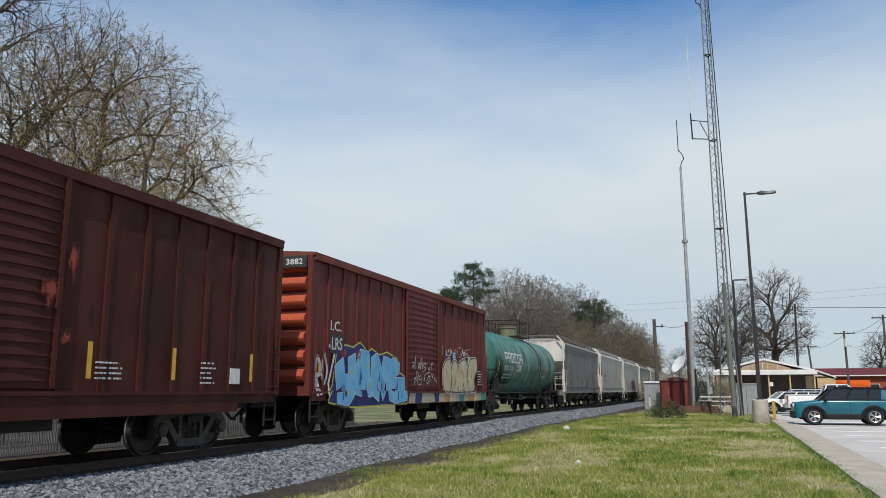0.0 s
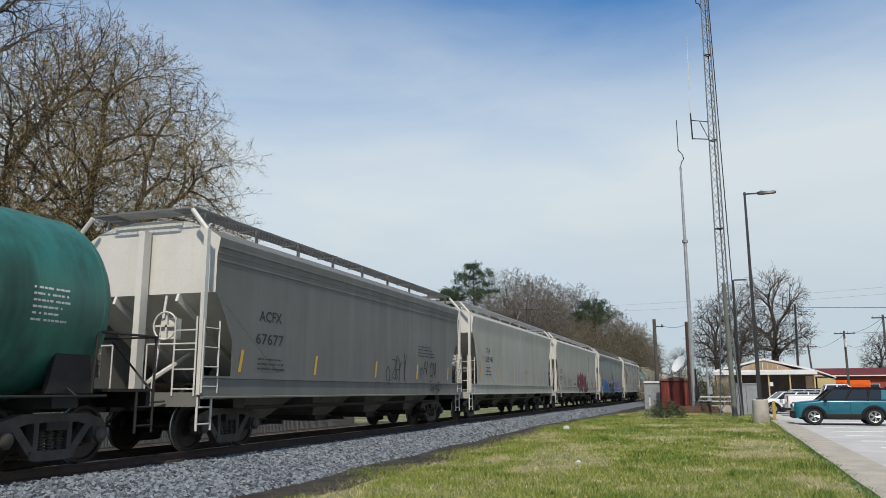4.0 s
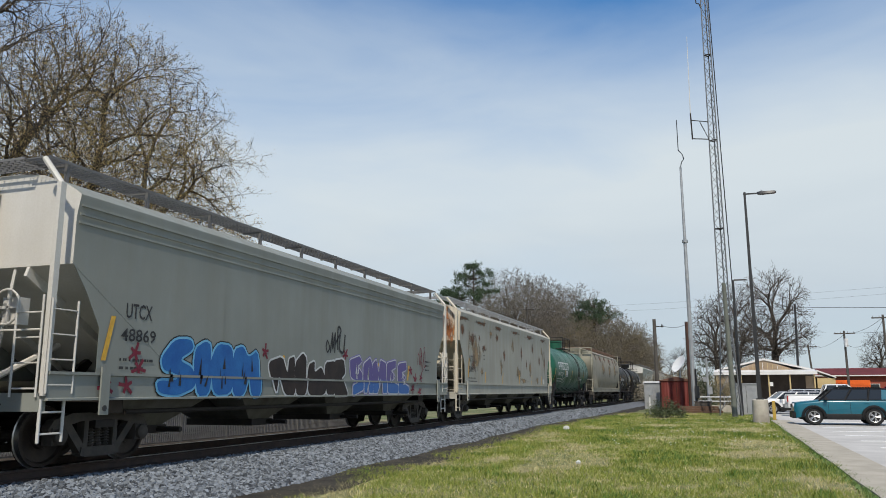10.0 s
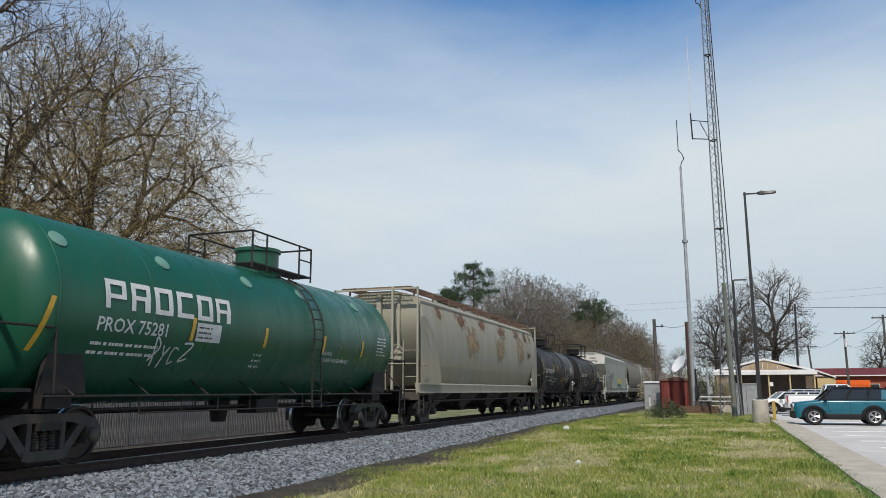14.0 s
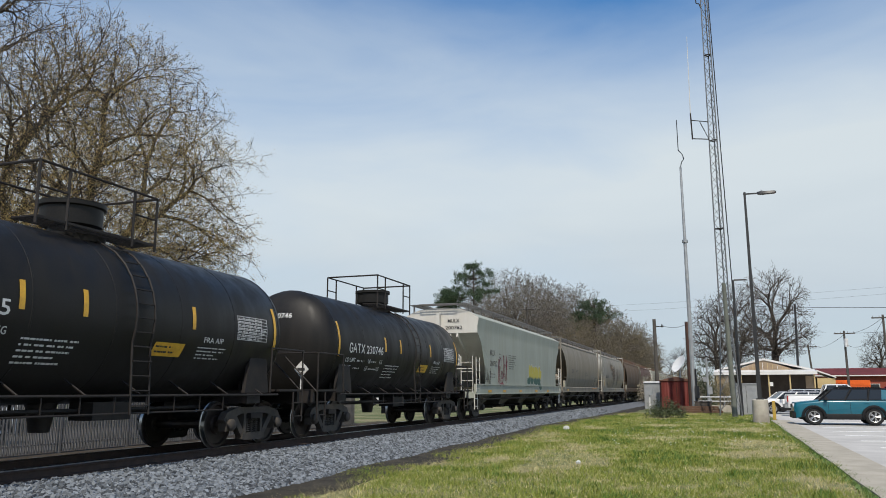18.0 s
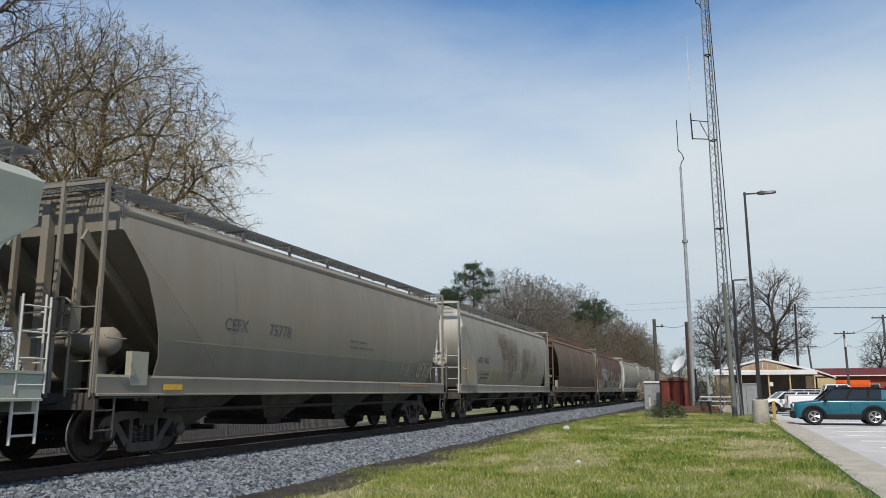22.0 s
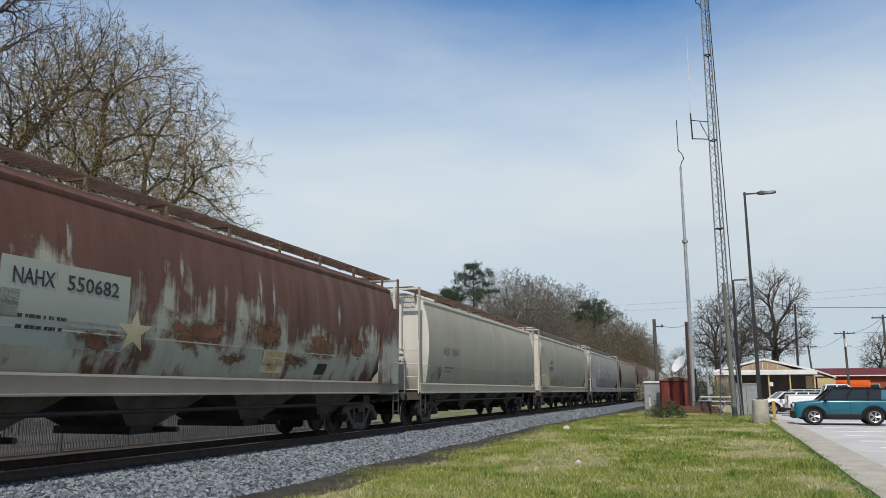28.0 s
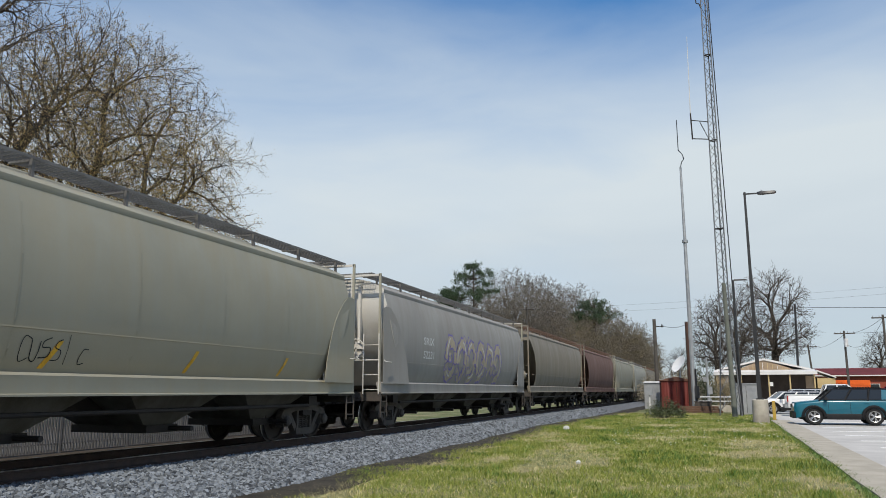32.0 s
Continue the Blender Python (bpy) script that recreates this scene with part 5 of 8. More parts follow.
stains(car, [(3.2, 2.4, 1.4, 1.4), (6.0, 2.8, 1.2, 1.2), (-4.0, 2.6, 2.0, 1.5), (5.0, 3.6, 2.2, 0.6)], lambda y, z: 1.578, stain_paint("soot_wash", (0.022, 0.012, 0.010), (0.045, 0.02, 0.016), 0.8, True), "soot-dark wash down the side")
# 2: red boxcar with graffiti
car, H, skin = add_car(boxcar(-133.9, -118.9, P_BOX_RED, P_ROOF_RED, "oxide red boxcar with blue and cream graffiti", end=P_BOX_END_LIT))
part("black_panel", Geo().box((1.58, -6.1, 2.3), (0.012, 0.75, 0.5)), BLACK_MARK, car, "black patch under the car number")
marks(car, [("LRS", -6.42, 2.15, 0.30, 0.58), ("I.C.", -6.5, 2.62, 0.24, 0.6)], lambda y, z: skin(y, z) + 0.012, WHITE_MARK, [(6.2, 1.35, 0.7, 0.6, 6)], 4)
part("end_panel", Geo().box((0.9, -H - 0.02, 4.2), (1.1, 0.05, 0.28)), BLACK_MARK, car, "black number panel")
part("lettering", sign_mesh([("LRS", 0, 0, 0.14, 0.3), ("3882", 0.42, 0, 0.14, 0.45)], lambda y, z: 0.0, WHITE_MARK), None, car, "car number on the end", m=pose(0.48, -H - 0.05, 4.13, 0, 0, -90))
BOX_CUTS = (1.14,)


def sheet(y, z):
    return 1.578 if z > 1.14 else 1.642


mural(car, [CLOUD_SHAPE], -6.61, 0.76, 5.1, 1.62, sheet, BOX_CUTS, [(INK_YELLOW, 0.11), (INK_NAVY, 0.02)], "navy cloud behind graffiti with a yellow edge", 0.0)
mural(car, STEP_SHAPES, -6.25, 0.76, 4.74, 1.47, lambda y, z: sheet(y, z) + 0.012, BOX_CUTS, [(INK_NAVY, 0.09), (INK_WHITE, 0.035), (INK_SKY, 0.0)], "light blue wildstyle graffiti letter", 0.06, INK_BLUE, 7)
for y, z in ((-5.35, 1.55), (-4.35, 1.75), (-4.25, 1.2), (-5.7, 1.05)):
    part("graffiti_mark", Geo().add([(skin(y, z) + 0.034, y + a, z + b) for a, b in ((0, 0), (0.13, 0.02), (0.07, 0.2))], [(0, 1, 2)]), INK_YELLOW, car, "yellow sprayed wedge", 0)
mural(car, CREAM_SHAPES, 2.01, 1.10, 4.13, 1.28, sheet, BOX_CUTS, [(INK_WHITE, 0.16), (INK_BLACK, 0.09), (INK_CREAM, 0.0)], "cream graffiti letter with black outline", 0.22, INK_RUST, 8)
for k, (y, z, r) in enumerate([(2.4, 2.45, 0.09), (2.65, 2.55, 0.06), (2.95, 2.5, 0.07), (3.25, 2.35, 0.16), (4.25, 2.6, 0.07), (4.45, 2.5, 0.09), (4.7, 2.5, 0.06), (5.1, 2.2, 0.2)]):
    part("graffiti_dot", Geo().add([(skin(y, z) + 0.01, y + r * math.cos(i * 0.7854), z + 1.2 * r * math.sin(i * 0.7854)) for i in range(8)], [tuple(range(8))]), INK_WHITE if k % 3 else INK_SKY, car, "sprayed pale dot", 0)
part("patch_panel", Geo().box((1.53 + 0.052, 6.45, 1.75), (0.012, 0.5, 0.75)), P_BOX_DARK, car, "dark repainted stencil panel")
scrawl(car, -1.1, 1.75, 2.1, 0.32, 8, skin, INK_WHITE, 9, 0.025)
scrawl(car, -1.0, 1.35, 2.2, 0.3, 9, skin, INK_WHITE, 92, 0.025)
scrawl(car, 2.0, 2.35, 3.4, 0.35, 8, skin, INK_CREAM, 10, 0.03)
marks(car, [("38", -5.95, 1.98, 0.2, 0.3), ("82", -5.05, 1.98, 0.2, 0.3)], lambda y, z: skin(y, z) + 0.03, INK_RED, [], 94)
for k in range(15):
    y0 = -1.3 + k * 0.56
    g = Geo()
    lay_poly(g, [(y0, 0.76), (y0 + 0.72, 0.77), (y0 + 0.62 + 0.1 * (k % 3), 1.08), (y0 + 0.1 - 0.06 * (k % 2), 1.07)], lambda y, z: 1.612, (), 0.004 + 0.001 * (k % 4), 0)
    part("graffiti_sill", g, (INK_TAN, INK_RUST, INK_CREAM, INK_TAN, INK_GREEN)[k % 5] if k > 4 else (INK_TAN, INK_NAVY, INK_TAN)[k % 3], car, "tan and orange spray along the sill", 0)
scrawl(car, -7.2, 1.0, 0.9, 1.1, 3, skin, INK_WHITE, 12, 0.10)
reflectors(car, (-7.2, 3.6), skin, 1.57, 0.0, 0.22)
# 3: faded teal tank car
car, H, skin = add_car(tank_car(-118.1, -102.2, P_TEAL, "faded teal tank car with white block lettering", R=1.52, zc=2.44, back=0.75, cap=0.62, dome_mat=surface("olive_dome", (0.20, 0.215, 0.13), (0.14, 0.155, 0.095), 2.0, 0.6)))
tank_marks(car, skin, "75121", H)
stains(car, [(-6.3, 1.85, 1.0, 0.8), (-5.9, 1.7, 1.5, 0.6), (-4.6, 1.55, 1.6, 0.5), (-6.5, 2.1, 0.7, 0.9)], skin, stain_paint("black_grime", (0.012, 0.016, 0.014), (0.02, 0.03, 0.026), 1.6, True), "black grime at the end of the barrel", 12)
stains(car, [(-1.2, 2.9, 0.9, 0.8), (2.6, 2.8, 1.1, 0.9), (4.8, 2.6, 0.6, 1.0)], skin, stain_paint("grime_run", (0.018, 0.05, 0.042), (0.03, 0.075, 0.06), 0.8, True), "grime run on the barrel", 12)
scrawl(car, -4.2, 1.75, 1.6, 0.5, 6, skin, INK_WHITE, 14, 0.03)
scrawl(car, 0.2, 2.4, 0.9, 0.6, 5, skin, PALE_DISC, 15, 0.03)
# 4: slate grey hopper
car, H, skin = add_car(hopper(-101.2, -85.6, P_GREY_DARK, label="slate grey covered hopper with ribbed upper side", ribs=3, end=P_LIT_END, trim=P_GREY_DARK, sill_mat=P_GREY_DARK, grate_mat=GREY_GRATE))
marks(car, [("ACFX", -5.9, 2.58, 0.22, 0.9), ("67677", -6.0, 2.1, 0.22, 1.1)], skin, BLACK_MARK, [(-5.9, 1.55, 1.2, 0.3, 3), (3.4, 2.2, 1.8, 0.4, 4)], 11)
reflectors(car, (-6.6, -3.5, 0.0, 3.2, 6.2), skin, 1.5, 0.05, 0.45)
scrawl(car, 3.6, 1.55, 1.5, 0.6, 5, skin, INK_BLACK, 16, 0.035)
scrawl(car, 0.8, 1.3, 1.8, 0.9, 5, skin, INK_BLACK, 17, 0.03)
scrawl(car, 4.4, 1.05, 1.0, 0.35, 4, skin, INK_BLACK, 18, 0.035)
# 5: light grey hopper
car, H, skin = add_car(hopper(-84.4, -68.3, P_GREY, brk=3.4, label="clean light grey covered hopper with orange reflectors", end=P_LIT_END, sill_mat=P_PALE))
marks(car, [("TILX", -5.75, 2.68, 0.22, 0.62), ("525947", -5.88, 2.32, 0.22, 1.2)], skin, BLACK_MARK, [(-5.85, 1.75, 1.0, 0.42, 3)], 12)
marks(car, [], skin, INK_RUST, [(1.1, 1.95, 1.4, 0.2, 2)], 13)
part("lettering", sign_mesh([("TILX", 0, 0, 0.16, 0.45), ("525947", -0.12, -0.26, 0.16, 0.75)], lambda y, z: 0.0, BLACK_MARK), None, car, "car number on the end", m=pose(0.35, -H + 0.335, 3.86, 0, 0, -90))
reflectors(car, (-6.7,), skin, 1.64, 0.1, 0.9)
reflectors(car, (-4.05, -1.35, 1.3, 3.9, 6.2), skin, 1.64, 0.06, 0.42)
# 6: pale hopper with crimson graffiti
car, H, skin = add_car(hopper(-67.1, -50.1, P_PALE, label="pale grey covered hopper with crimson graffiti", end=P_LIT_END, sill_mat=P_PALE, outlets=4, jacks=True))
marks(car, [("UTCX", -7.05, 2.24, 0.22, 0.62), ("59027", -7.1, 1.82, 0.2, 0.72)], skin, BLACK_MARK, [(-7.1, 1.42, 0.8, 0.24, 2), (-5.9, 1.9, 0.25, 0.3, 2)], 14)
part("lettering", sign_mesh([("UTCX", 0, 0, 0.16, 0.45), ("59027", -0.06, -0.26, 0.16, 0.6)], lambda y, z: 0.0, BLACK_MARK), None, car, "car number on the end", m=pose(0.5, -H + 0.335, 3.7, 0, 0, -90))
SIDE_CUTS = (1.42,)
mural(car, KAME_SHAPES, -1.04, 0.98, 4.73, 1.42, skin, SIDE_CUTS, [(INK_BLACK, 0.12), (INK_ROSE, 0.05), (INK_PINK, 0.0)], "crimson graffiti letter with black and rose rims", 0.1, INK_BLACK, 21)
for shape in (((0.3, 0.55), (0.33, 0.72), (0.37, 0.6), (0.34, 0.5)), ((0.05, 0.27), (0.1, 0.47), (0.14, 0.32), (0.12, 0.2)), ((0.44, 0.4), (0.47, 0.62), (0.5, 0.45)), ((0.71, 0.5), (0.8, 0.56), (0.76, 0.42)), ((0.28, 0.2), (0.34, 0.3), (0.37, 0.12)), ((0.72, 0.36), (0.77, 0.42), (0.85, 0.28), (0.76, 0.24))):
    g = Geo()
    lay_poly(g, [(-1.04 + a * 4.73, 0.98 + b * 1.42) for a, b in shape], skin, SIDE_CUTS, 0.022, 0)
    part("graffiti_counter", g, INK_CHAR, car, "dark shape inside the graffiti", 0)
scrawl(car, -4.6, 1.45, 1.5, 0.5, 7, skin, INK_BLACK, 22, 0.035)
scrawl(car, -5.9, 1.5, 0.6, 0.4, 3, skin, INK_BLACK, 23, 0.02)
stains(car, [(1.2, 4.10, 0.5, 0.05), (2.7, 4.10, 0.4, 0.05), (-0.6, 4.10, 0.4, 0.05)], skin, stain_paint("red_overspray", (0.40, 0.10, 0.07), (0.5, 0.2, 0.15), 1.4), "red overspray on the roof edge")
scrawl(car, 5.3, 1.45, 1.3, 0.6, 6, skin, INK_PINK, 24, 0.03)
part("stripe", Geo().box((1.606, -1.9, 1.58), (0.01, 1.0, 0.07)), BLACK_MARK, car)
part("tar_run", Geo().box((1.606, 4.4, 2.5), (0.012, 0.035, 2.2)), BLACK_MARK, car, "black run down the side")
reflectors(car, (-7.45,), skin, 1.68, 0.06, 0.6)
reflectors(car, (-5.05, -2.55), skin, 1.4, 0.06, 0.42)
scrawl(car, -0.55, -0.75, 1.2, 1.1, 3, lambda y, z: 0.0, INK_BLACK, 25, 0.07, m=pose(-0.4, -H + 0.35, 3.4, 0, 0, -90))
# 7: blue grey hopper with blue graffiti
car, H, skin = add_car(hopper(-48.6, -31.1, P_BLUE_GREY, label="blue grey covered hopper with blue and violet graffiti", end=P_LIT_END, grate_mat=GREY_GRATE, jacks=True, ribs=3))
marks(car, [("UTCX", -7.22, 2.30, 0.24, 0.62), ("48869", -7.3, 1.93, 0.2, 0.82)], skin, BLACK_MARK, [(-7.3, 1.45, 0.8, 0.26, 2), (6.6, 1.75, 0.5, 0.4, 3)], 15)
mural(car, SION_SHAPES, -6.45, 1.02, 3.26, 1.04, skin, SIDE_CUTS, [(INK_BLACK, 0.13), (INK_SKY, 0.085), (INK_BLUE, 0.0)], "bright blue bubble graffiti letter with a pale rim", 0.26, INK_BLACK, 31)
mural(car, NIKER_SHAPES, -2.95, 1.02, 3.83, 0.98, skin, SIDE_CUTS, [(INK_WHITE, 0.085), (INK_CHAR, 0.0)], "black graffiti letter with a white rim", 0.2, None, 32)
mural(car, SAMEE_SHAPES, 1.01, 1.02, 4.06, 1.03, skin, SIDE_CUTS, [(INK_VIOLET, 0.11), (INK_WHITE, 0.06), (INK_DUSK, 0.0)], "violet over blue graffiti letter with a white rim", 0.12, INK_WHITE, 33)
bursts(car, [(-6.95, 1.75), (-6.85, 1.5), (-7.6, 1.2), (-7.15, 1.22), (-3.05, 1.95), (0.55, 1.65), (0.75, 2.05), (0.5, 1.2), (5.3, 1.75), (5.7, 1.5), (6.2, 1.55), (5.4, 1.2), (6.0, 1.1)], skin, SIDE_CUTS, INK_PINK)
scrawl(car, -0.35, 2.1, 1.05, 0.55, 4, skin, INK_BLACK, 34, 0.05)
scrawl(car, 5.9, 1.75, 0.8, 0.75, 5, skin, INK_PINK, 36, 0.025)
reflectors(car, (-7.7,), skin, 1.6, 0.08, 0.7)
reflectors(car, (-4.7, -2.45, 0.3, 2.7, 5.0), skin, 1.45, 0.06, 0.45)
# 8: rust-stained hopper
car, H, skin = add_car(hopper(-29.9, -12.5, P_RUSTY, label="dirty white covered hopper blotched with rust", end=P_END_RUST, sill_mat=P_RUSTY, jacks=True))
marks(car, [("UTCX", -7.15, 2.26, 0.23, 0.74), ("58910", -7.2, 1.86, 0.22, 0.9)], skin, BLACK_MARK, [(-7.25, 1.46, 1.2, 0.24, 2), (-5.2, 2.35, 0.22, 0.3, 2)], 16)
part("stencil_plate", Geo().box((1.606, 6.6, 1.62), (0.01, 0.34, 0.26)), WHITE_MARK, car)
reflectors(car, (-7.35,), skin, 1.64, 0.06, 0.75)
reflectors(car, (-5.05, -2.25, 0.9, 3.6, 6.0), skin, 1.45, 0.06, 0.45)
RUST_DARK = stain_paint("rust_scab", (0.10, 0.04, 0.018), (0.22, 0.10, 0.045), 1.0)
RUST_PALE = stain_paint("rust_wash", (0.26, 0.16, 0.075), (0.33, 0.24, 0.13), 0.75)
stains(car, [(-8.0, 3.4, 0.35, 0.36), (-6.75, 3.1, 0.6, 0.5), (-5.1, 2.85, 0.4, 0.22), (-3.05, 3.4, 0.3, 0.22), (-1.8, 2.7, 0.28, 0.3), (1.5, 2.95, 0.25, 0.45), (4.0, 3.3, 0.3, 0.3), (-6.6, 2.15, 0.4, 0.3), (-5.75, 3.2, 0.18, 0.2), (2.6, 2.4, 0.2, 0.3), (5.6, 2.7, 0.25, 0.35)], skin, RUST_DARK)
stains(car, [(-7.9, 3.85, 0.9, 0.12), (-5.6, 3.84, 1.1, 0.12), (-2.9, 3.82, 0.8, 0.14), (0.2, 3.84, 1.0, 0.12), (3.2, 3.82, 1.2, 0.14), (6.6, 3.84, 0.9, 0.12), (6.9, 2.7, 0.25, 0.9)], skin, RUST_DARK, "rust along the eave")
stains(car, [(0.9, 1.95, 0.6, 0.5), (6.4, 3.2, 0.4, 0.5), (-5.4, 1.9, 0.35, 0.3), (-2.35, 2.15, 0.3, 0.6), (-4.0, 3.5, 0.5, 0.25), (-6.3, 2.6, 1.1, 1.0), (3.4, 2.2, 0.4, 0.7), (2.0, 1.62, 1.2, 0.17), (-0.2, 3.2, 0.4, 0.5), (5.0, 1.7, 0.5, 0.25)], skin, RUST_PALE, "pale orange rust wash")
end_stains(car, [(0.9, 3.7, 0.6, 0.7), (0.3, 3.6, 0.5, 0.75), (1.2, 3.3, 0.3, 0.5)], -H + 0.342, stain_paint("orange_rust", (0.20, 0.055, 0.02), (0.42, 0.19, 0.06), 1.2))
# 9: deep green tank car
car, H, skin = add_car(tank_car(-11.7, 3.4, P_GREEN, "glossy deep green tank car with white block lettering", R=1.52, zc=2.44, back=0.75, cap=0.62, underframe=STEEL_DARK, dome=0.52, rail=0.75))
tank_marks(car, skin, "75281", H)
scrawl(car, -4.0, 1.6, 0.9, 0.4, 4, skin, INK_WHITE, 38, 0.03)
# 10: tan round hopper
car, H, skin = add_car(hopper(4.3, 22.0, P_TAN, label="dusty tan round-sided hopper with rust runs", style="round", sill_mat=P_TAN, end=P_CREAM, trim=P_CREAM, grate_mat=RUST_GRATE, wing=True))
stains(car, [(6.3, 3.7, 0.55, 0.5), (7.3, 3.75, 0.25, 0.4), (4.6, 3.8, 0.8, 0.4), (1.8, 3.75, 0.9, 0.5), (-1.4, 3.8, 0.7, 0.4), (-4.2, 3.75, 0.9, 0.45), (-6.8, 3.8, 0.5, 0.4), (6.6, 2.9, 0.6, 0.25)], skin, RUST_DARK, "rust scab under the roof edge", 12)
stains(car, [(5.0, 3.0, 1.4, 0.9), (-3.0, 3.0, 1.6, 0.8), (1.0, 2.9, 1.2, 0.9)], skin, RUST_PALE, "pale rust wash", 12)
# 11, 12: black tank cars
car, H, skin = add_car(tank_car(23.3, 35.5, P_BLACK, "glossy black tank car with white and yellow markings", R=1.42, zc=2.34, dome=0.52, rail=0.9, cup=0.72, back=0.5, cap=0.62, inset=1.45, mid=0.1))
black_marks(car, skin, "230745", H)
car, H, skin = add_car(tank_car(36.15, 48.35, P_BLACK, "glossy black tank car with white and yellow markings", R=1.42, zc=2.34, dome=0.52, rail=0.9, cup=0.72, back=0.5, cap=0.62, inset=1.45, mid=0.1))
black_marks(car, skin, "230746", H)
# 13: mint hopper
car, H, skin = add_car(hopper(48.9, 66.8, P_MINT, brk=3.45, cut=1.7, posts=False, label="mint grey covered hopper with yellow green graffiti", end=P_LIT_END, grate_mat=GREY_GRATE))
marks(car, [("MULX", -6.75, 2.62, 0.24, 0.82), ("200762", -6.79, 2.17, 0.23, 1.15)], skin, GREY_MARK, [(-6.8, 1.66, 0.95, 0.26, 2), (-3.6, 2.1, 1.4, 0.7, 7), (-5.3, 2.55, 0.25, 0.25, 2)], 17)
part("lettering", sign_mesh([("MULX", 0, 0, 0.14, 0.5), ("200762", -0.1, -0.28, 0.14, 0.72)], lambda y, z: 0.0, BLACK_MARK), None, car, "car number on the end", m=pose(0.35, -H + 0.335, 3.88, 0, 0, -90))
scrawl(car, -5.6, 1.45, 1.8, 0.95, 8, skin, INK_PINK, 41, 0.045)
scrawl(car, -7.6, 1.45, 1.0, 0.7, 6, skin, INK_BLACK, 42, 0.035)
mural(car, FINGER_SHAPES, 0.07, 1.14, 3.43, 1.33, skin, SIDE_CUTS, [(INK_PALE, 0.09), (INK_SPLIT, 0.0)], "yellow over green graffiti letter with a pale rim", 0.3)
for y in (-7.0, -4.6, -1.5, 2.0, 5.0):
    part("reflector", Geo().box((1.648, y, 1.12), (0.006, 0.5, 0.1)), YELLOW, car, "yellow reflective strip")
# 14 onwards: round-sided hoppers
car, H, skin = add_car(hopper(67.8, 84.2, P_DUST, label="dust-stained grey round-sided covered hopper", style="round", sill_mat=P_DUST, trim=P_DUST, grate_mat=GREY_GRATE))
graffiti(car, 5.5, 1.55, 1.4, 0.5, 4, skin, INK_TAN, INK_BLACK, 61, 0.07, None, "pale sprayed tag with dark rim")
part("rust_strip", Geo().box((1.60, 5.2, 1.30), (0.006, 2.4, 0.05)), INK_RUST, car, "orange rust strip on the sill")
scrawl(car, 4.3, 1.65, 0.7, 0.35, 3, skin, INK_TAN, 62, 0.03)
marks(car, [("CEFX", -5.0, 2.3, 0.24, 0.8), ("75778", -3.4, 2.3, 0.24, 0.9)], skin, GREY_MARK, [(0.5, 2.2, 1.6, 0.3, 2)], 18)
part("stencil_plate", Geo().box((1.595, -6.4, 1.2), (0.006, 0.5, 0.1)), YELLOW, car)
part("jacking_pad", Geo().box((1.52, -H + 0.95, 1.5), (0.12, 0.4, 0.55)), P_CREAM, car, "pale worn corner bracket")
car, H, skin = add_car(hopper(86.0, 102.7, P_AEX, label="grey round-sided hopper with brown stain", style="round", sill_mat=P_AEX, end=P_LIT_END, trim=P_AEX, grate_mat=GREY_GRATE, wing=True))
marks(car, [("AEX 10637", -6.2, 2.25, 0.22, 1.65)], skin, BLACK_MARK, [(-5.6, 1.6, 1.3, 0.3, 2)], 19)
BROWN_WASH = stain_paint("brown_wash", (0.19, 0.12, 0.072), (0.23, 0.16, 0.10), 1.5, True)
stains(car, [(-1.1, 2.75, 1.5, 1.3), (0.1, 2.5, 0.9, 1.05), (2.6, 2.4, 2.2, 0.8), (-2.4, 3.2, 1.2, 0.7)], skin, BROWN_WASH, "soft brown wash down the side", 12)
reflectors(car, (-4.4,), skin, 1.5, 0.06, 0.4)
reflectors(car, (-7.75,), lambda y, z: 1.655, 1.5, 0.0, 0.85)
car, H, skin = add_car(hopper(104.1, 121.2, P_BROWN, label="dusty brown round-sided covered hopper", style="round", sill_mat=P_BROWN, trim=P_BROWN, grate_mat=RUST_GRATE))
marks(car, [("CEFX", -5.4, 2.3, 0.26, 0.9), ("75343", -4.0, 2.3, 0.26, 0.95)], skin, BLACK_MARK, [], 20)
part("jacking_pad", Geo().box((1.52, -H + 0.95, 1.5), (0.12, 0.4, 0.55)), P_CREAM, car, "pale worn corner bracket")
car, H, skin = add_car(hopper(122.5, 139.3, P_NAHX, label="white round-sided hopper with heavily rusted top", style="round", sill_mat=P_DUST, end=P_MINT, trim=P_BROWN, grate_mat=RUST_GRATE, wing=True))
stains(car, [(-6.6, 2.0, 1.2, 0.6), (-3.8, 1.9, 0.7, 0.25), (-1.4, 2.2, 1.4, 0.5), (0.8, 2.3, 1.0, 0.4), (3.4, 2.2, 1.2, 0.4), (5.4, 2.3, 1.0, 0.5), (2.2, 1.8, 0.8, 0.2), (-0.2, 1.75, 0.6, 0.15)], skin, RUST_DARK, "brown rust scab low on the side", 12)
stains(car, [(0.6, 3.2, 0.12, 0.7), (1.1, 3.1, 0.1, 0.6), (-4.6, 3.3, 0.1, 0.5), (4.2, 3.0, 0.14, 0.6), (-2.0, 3.3, 0.1, 0.4)], skin, stain_paint("bare_pale_streak", (0.34, 0.33, 0.30), (0.25, 0.2, 0.17), 0.9), "pale streak through the rust", 12)
part("number_patch", Geo().add([(skin(0, q) + 0.005, r, q) for q in (1.75, 2.1, 2.5, 2.95) for r in (-5.75, -3.3)], [(0, 1, 3, 2), (2, 3, 5, 4), (4, 5, 7, 6)]), P_MINT, car, "clean pale number patch")
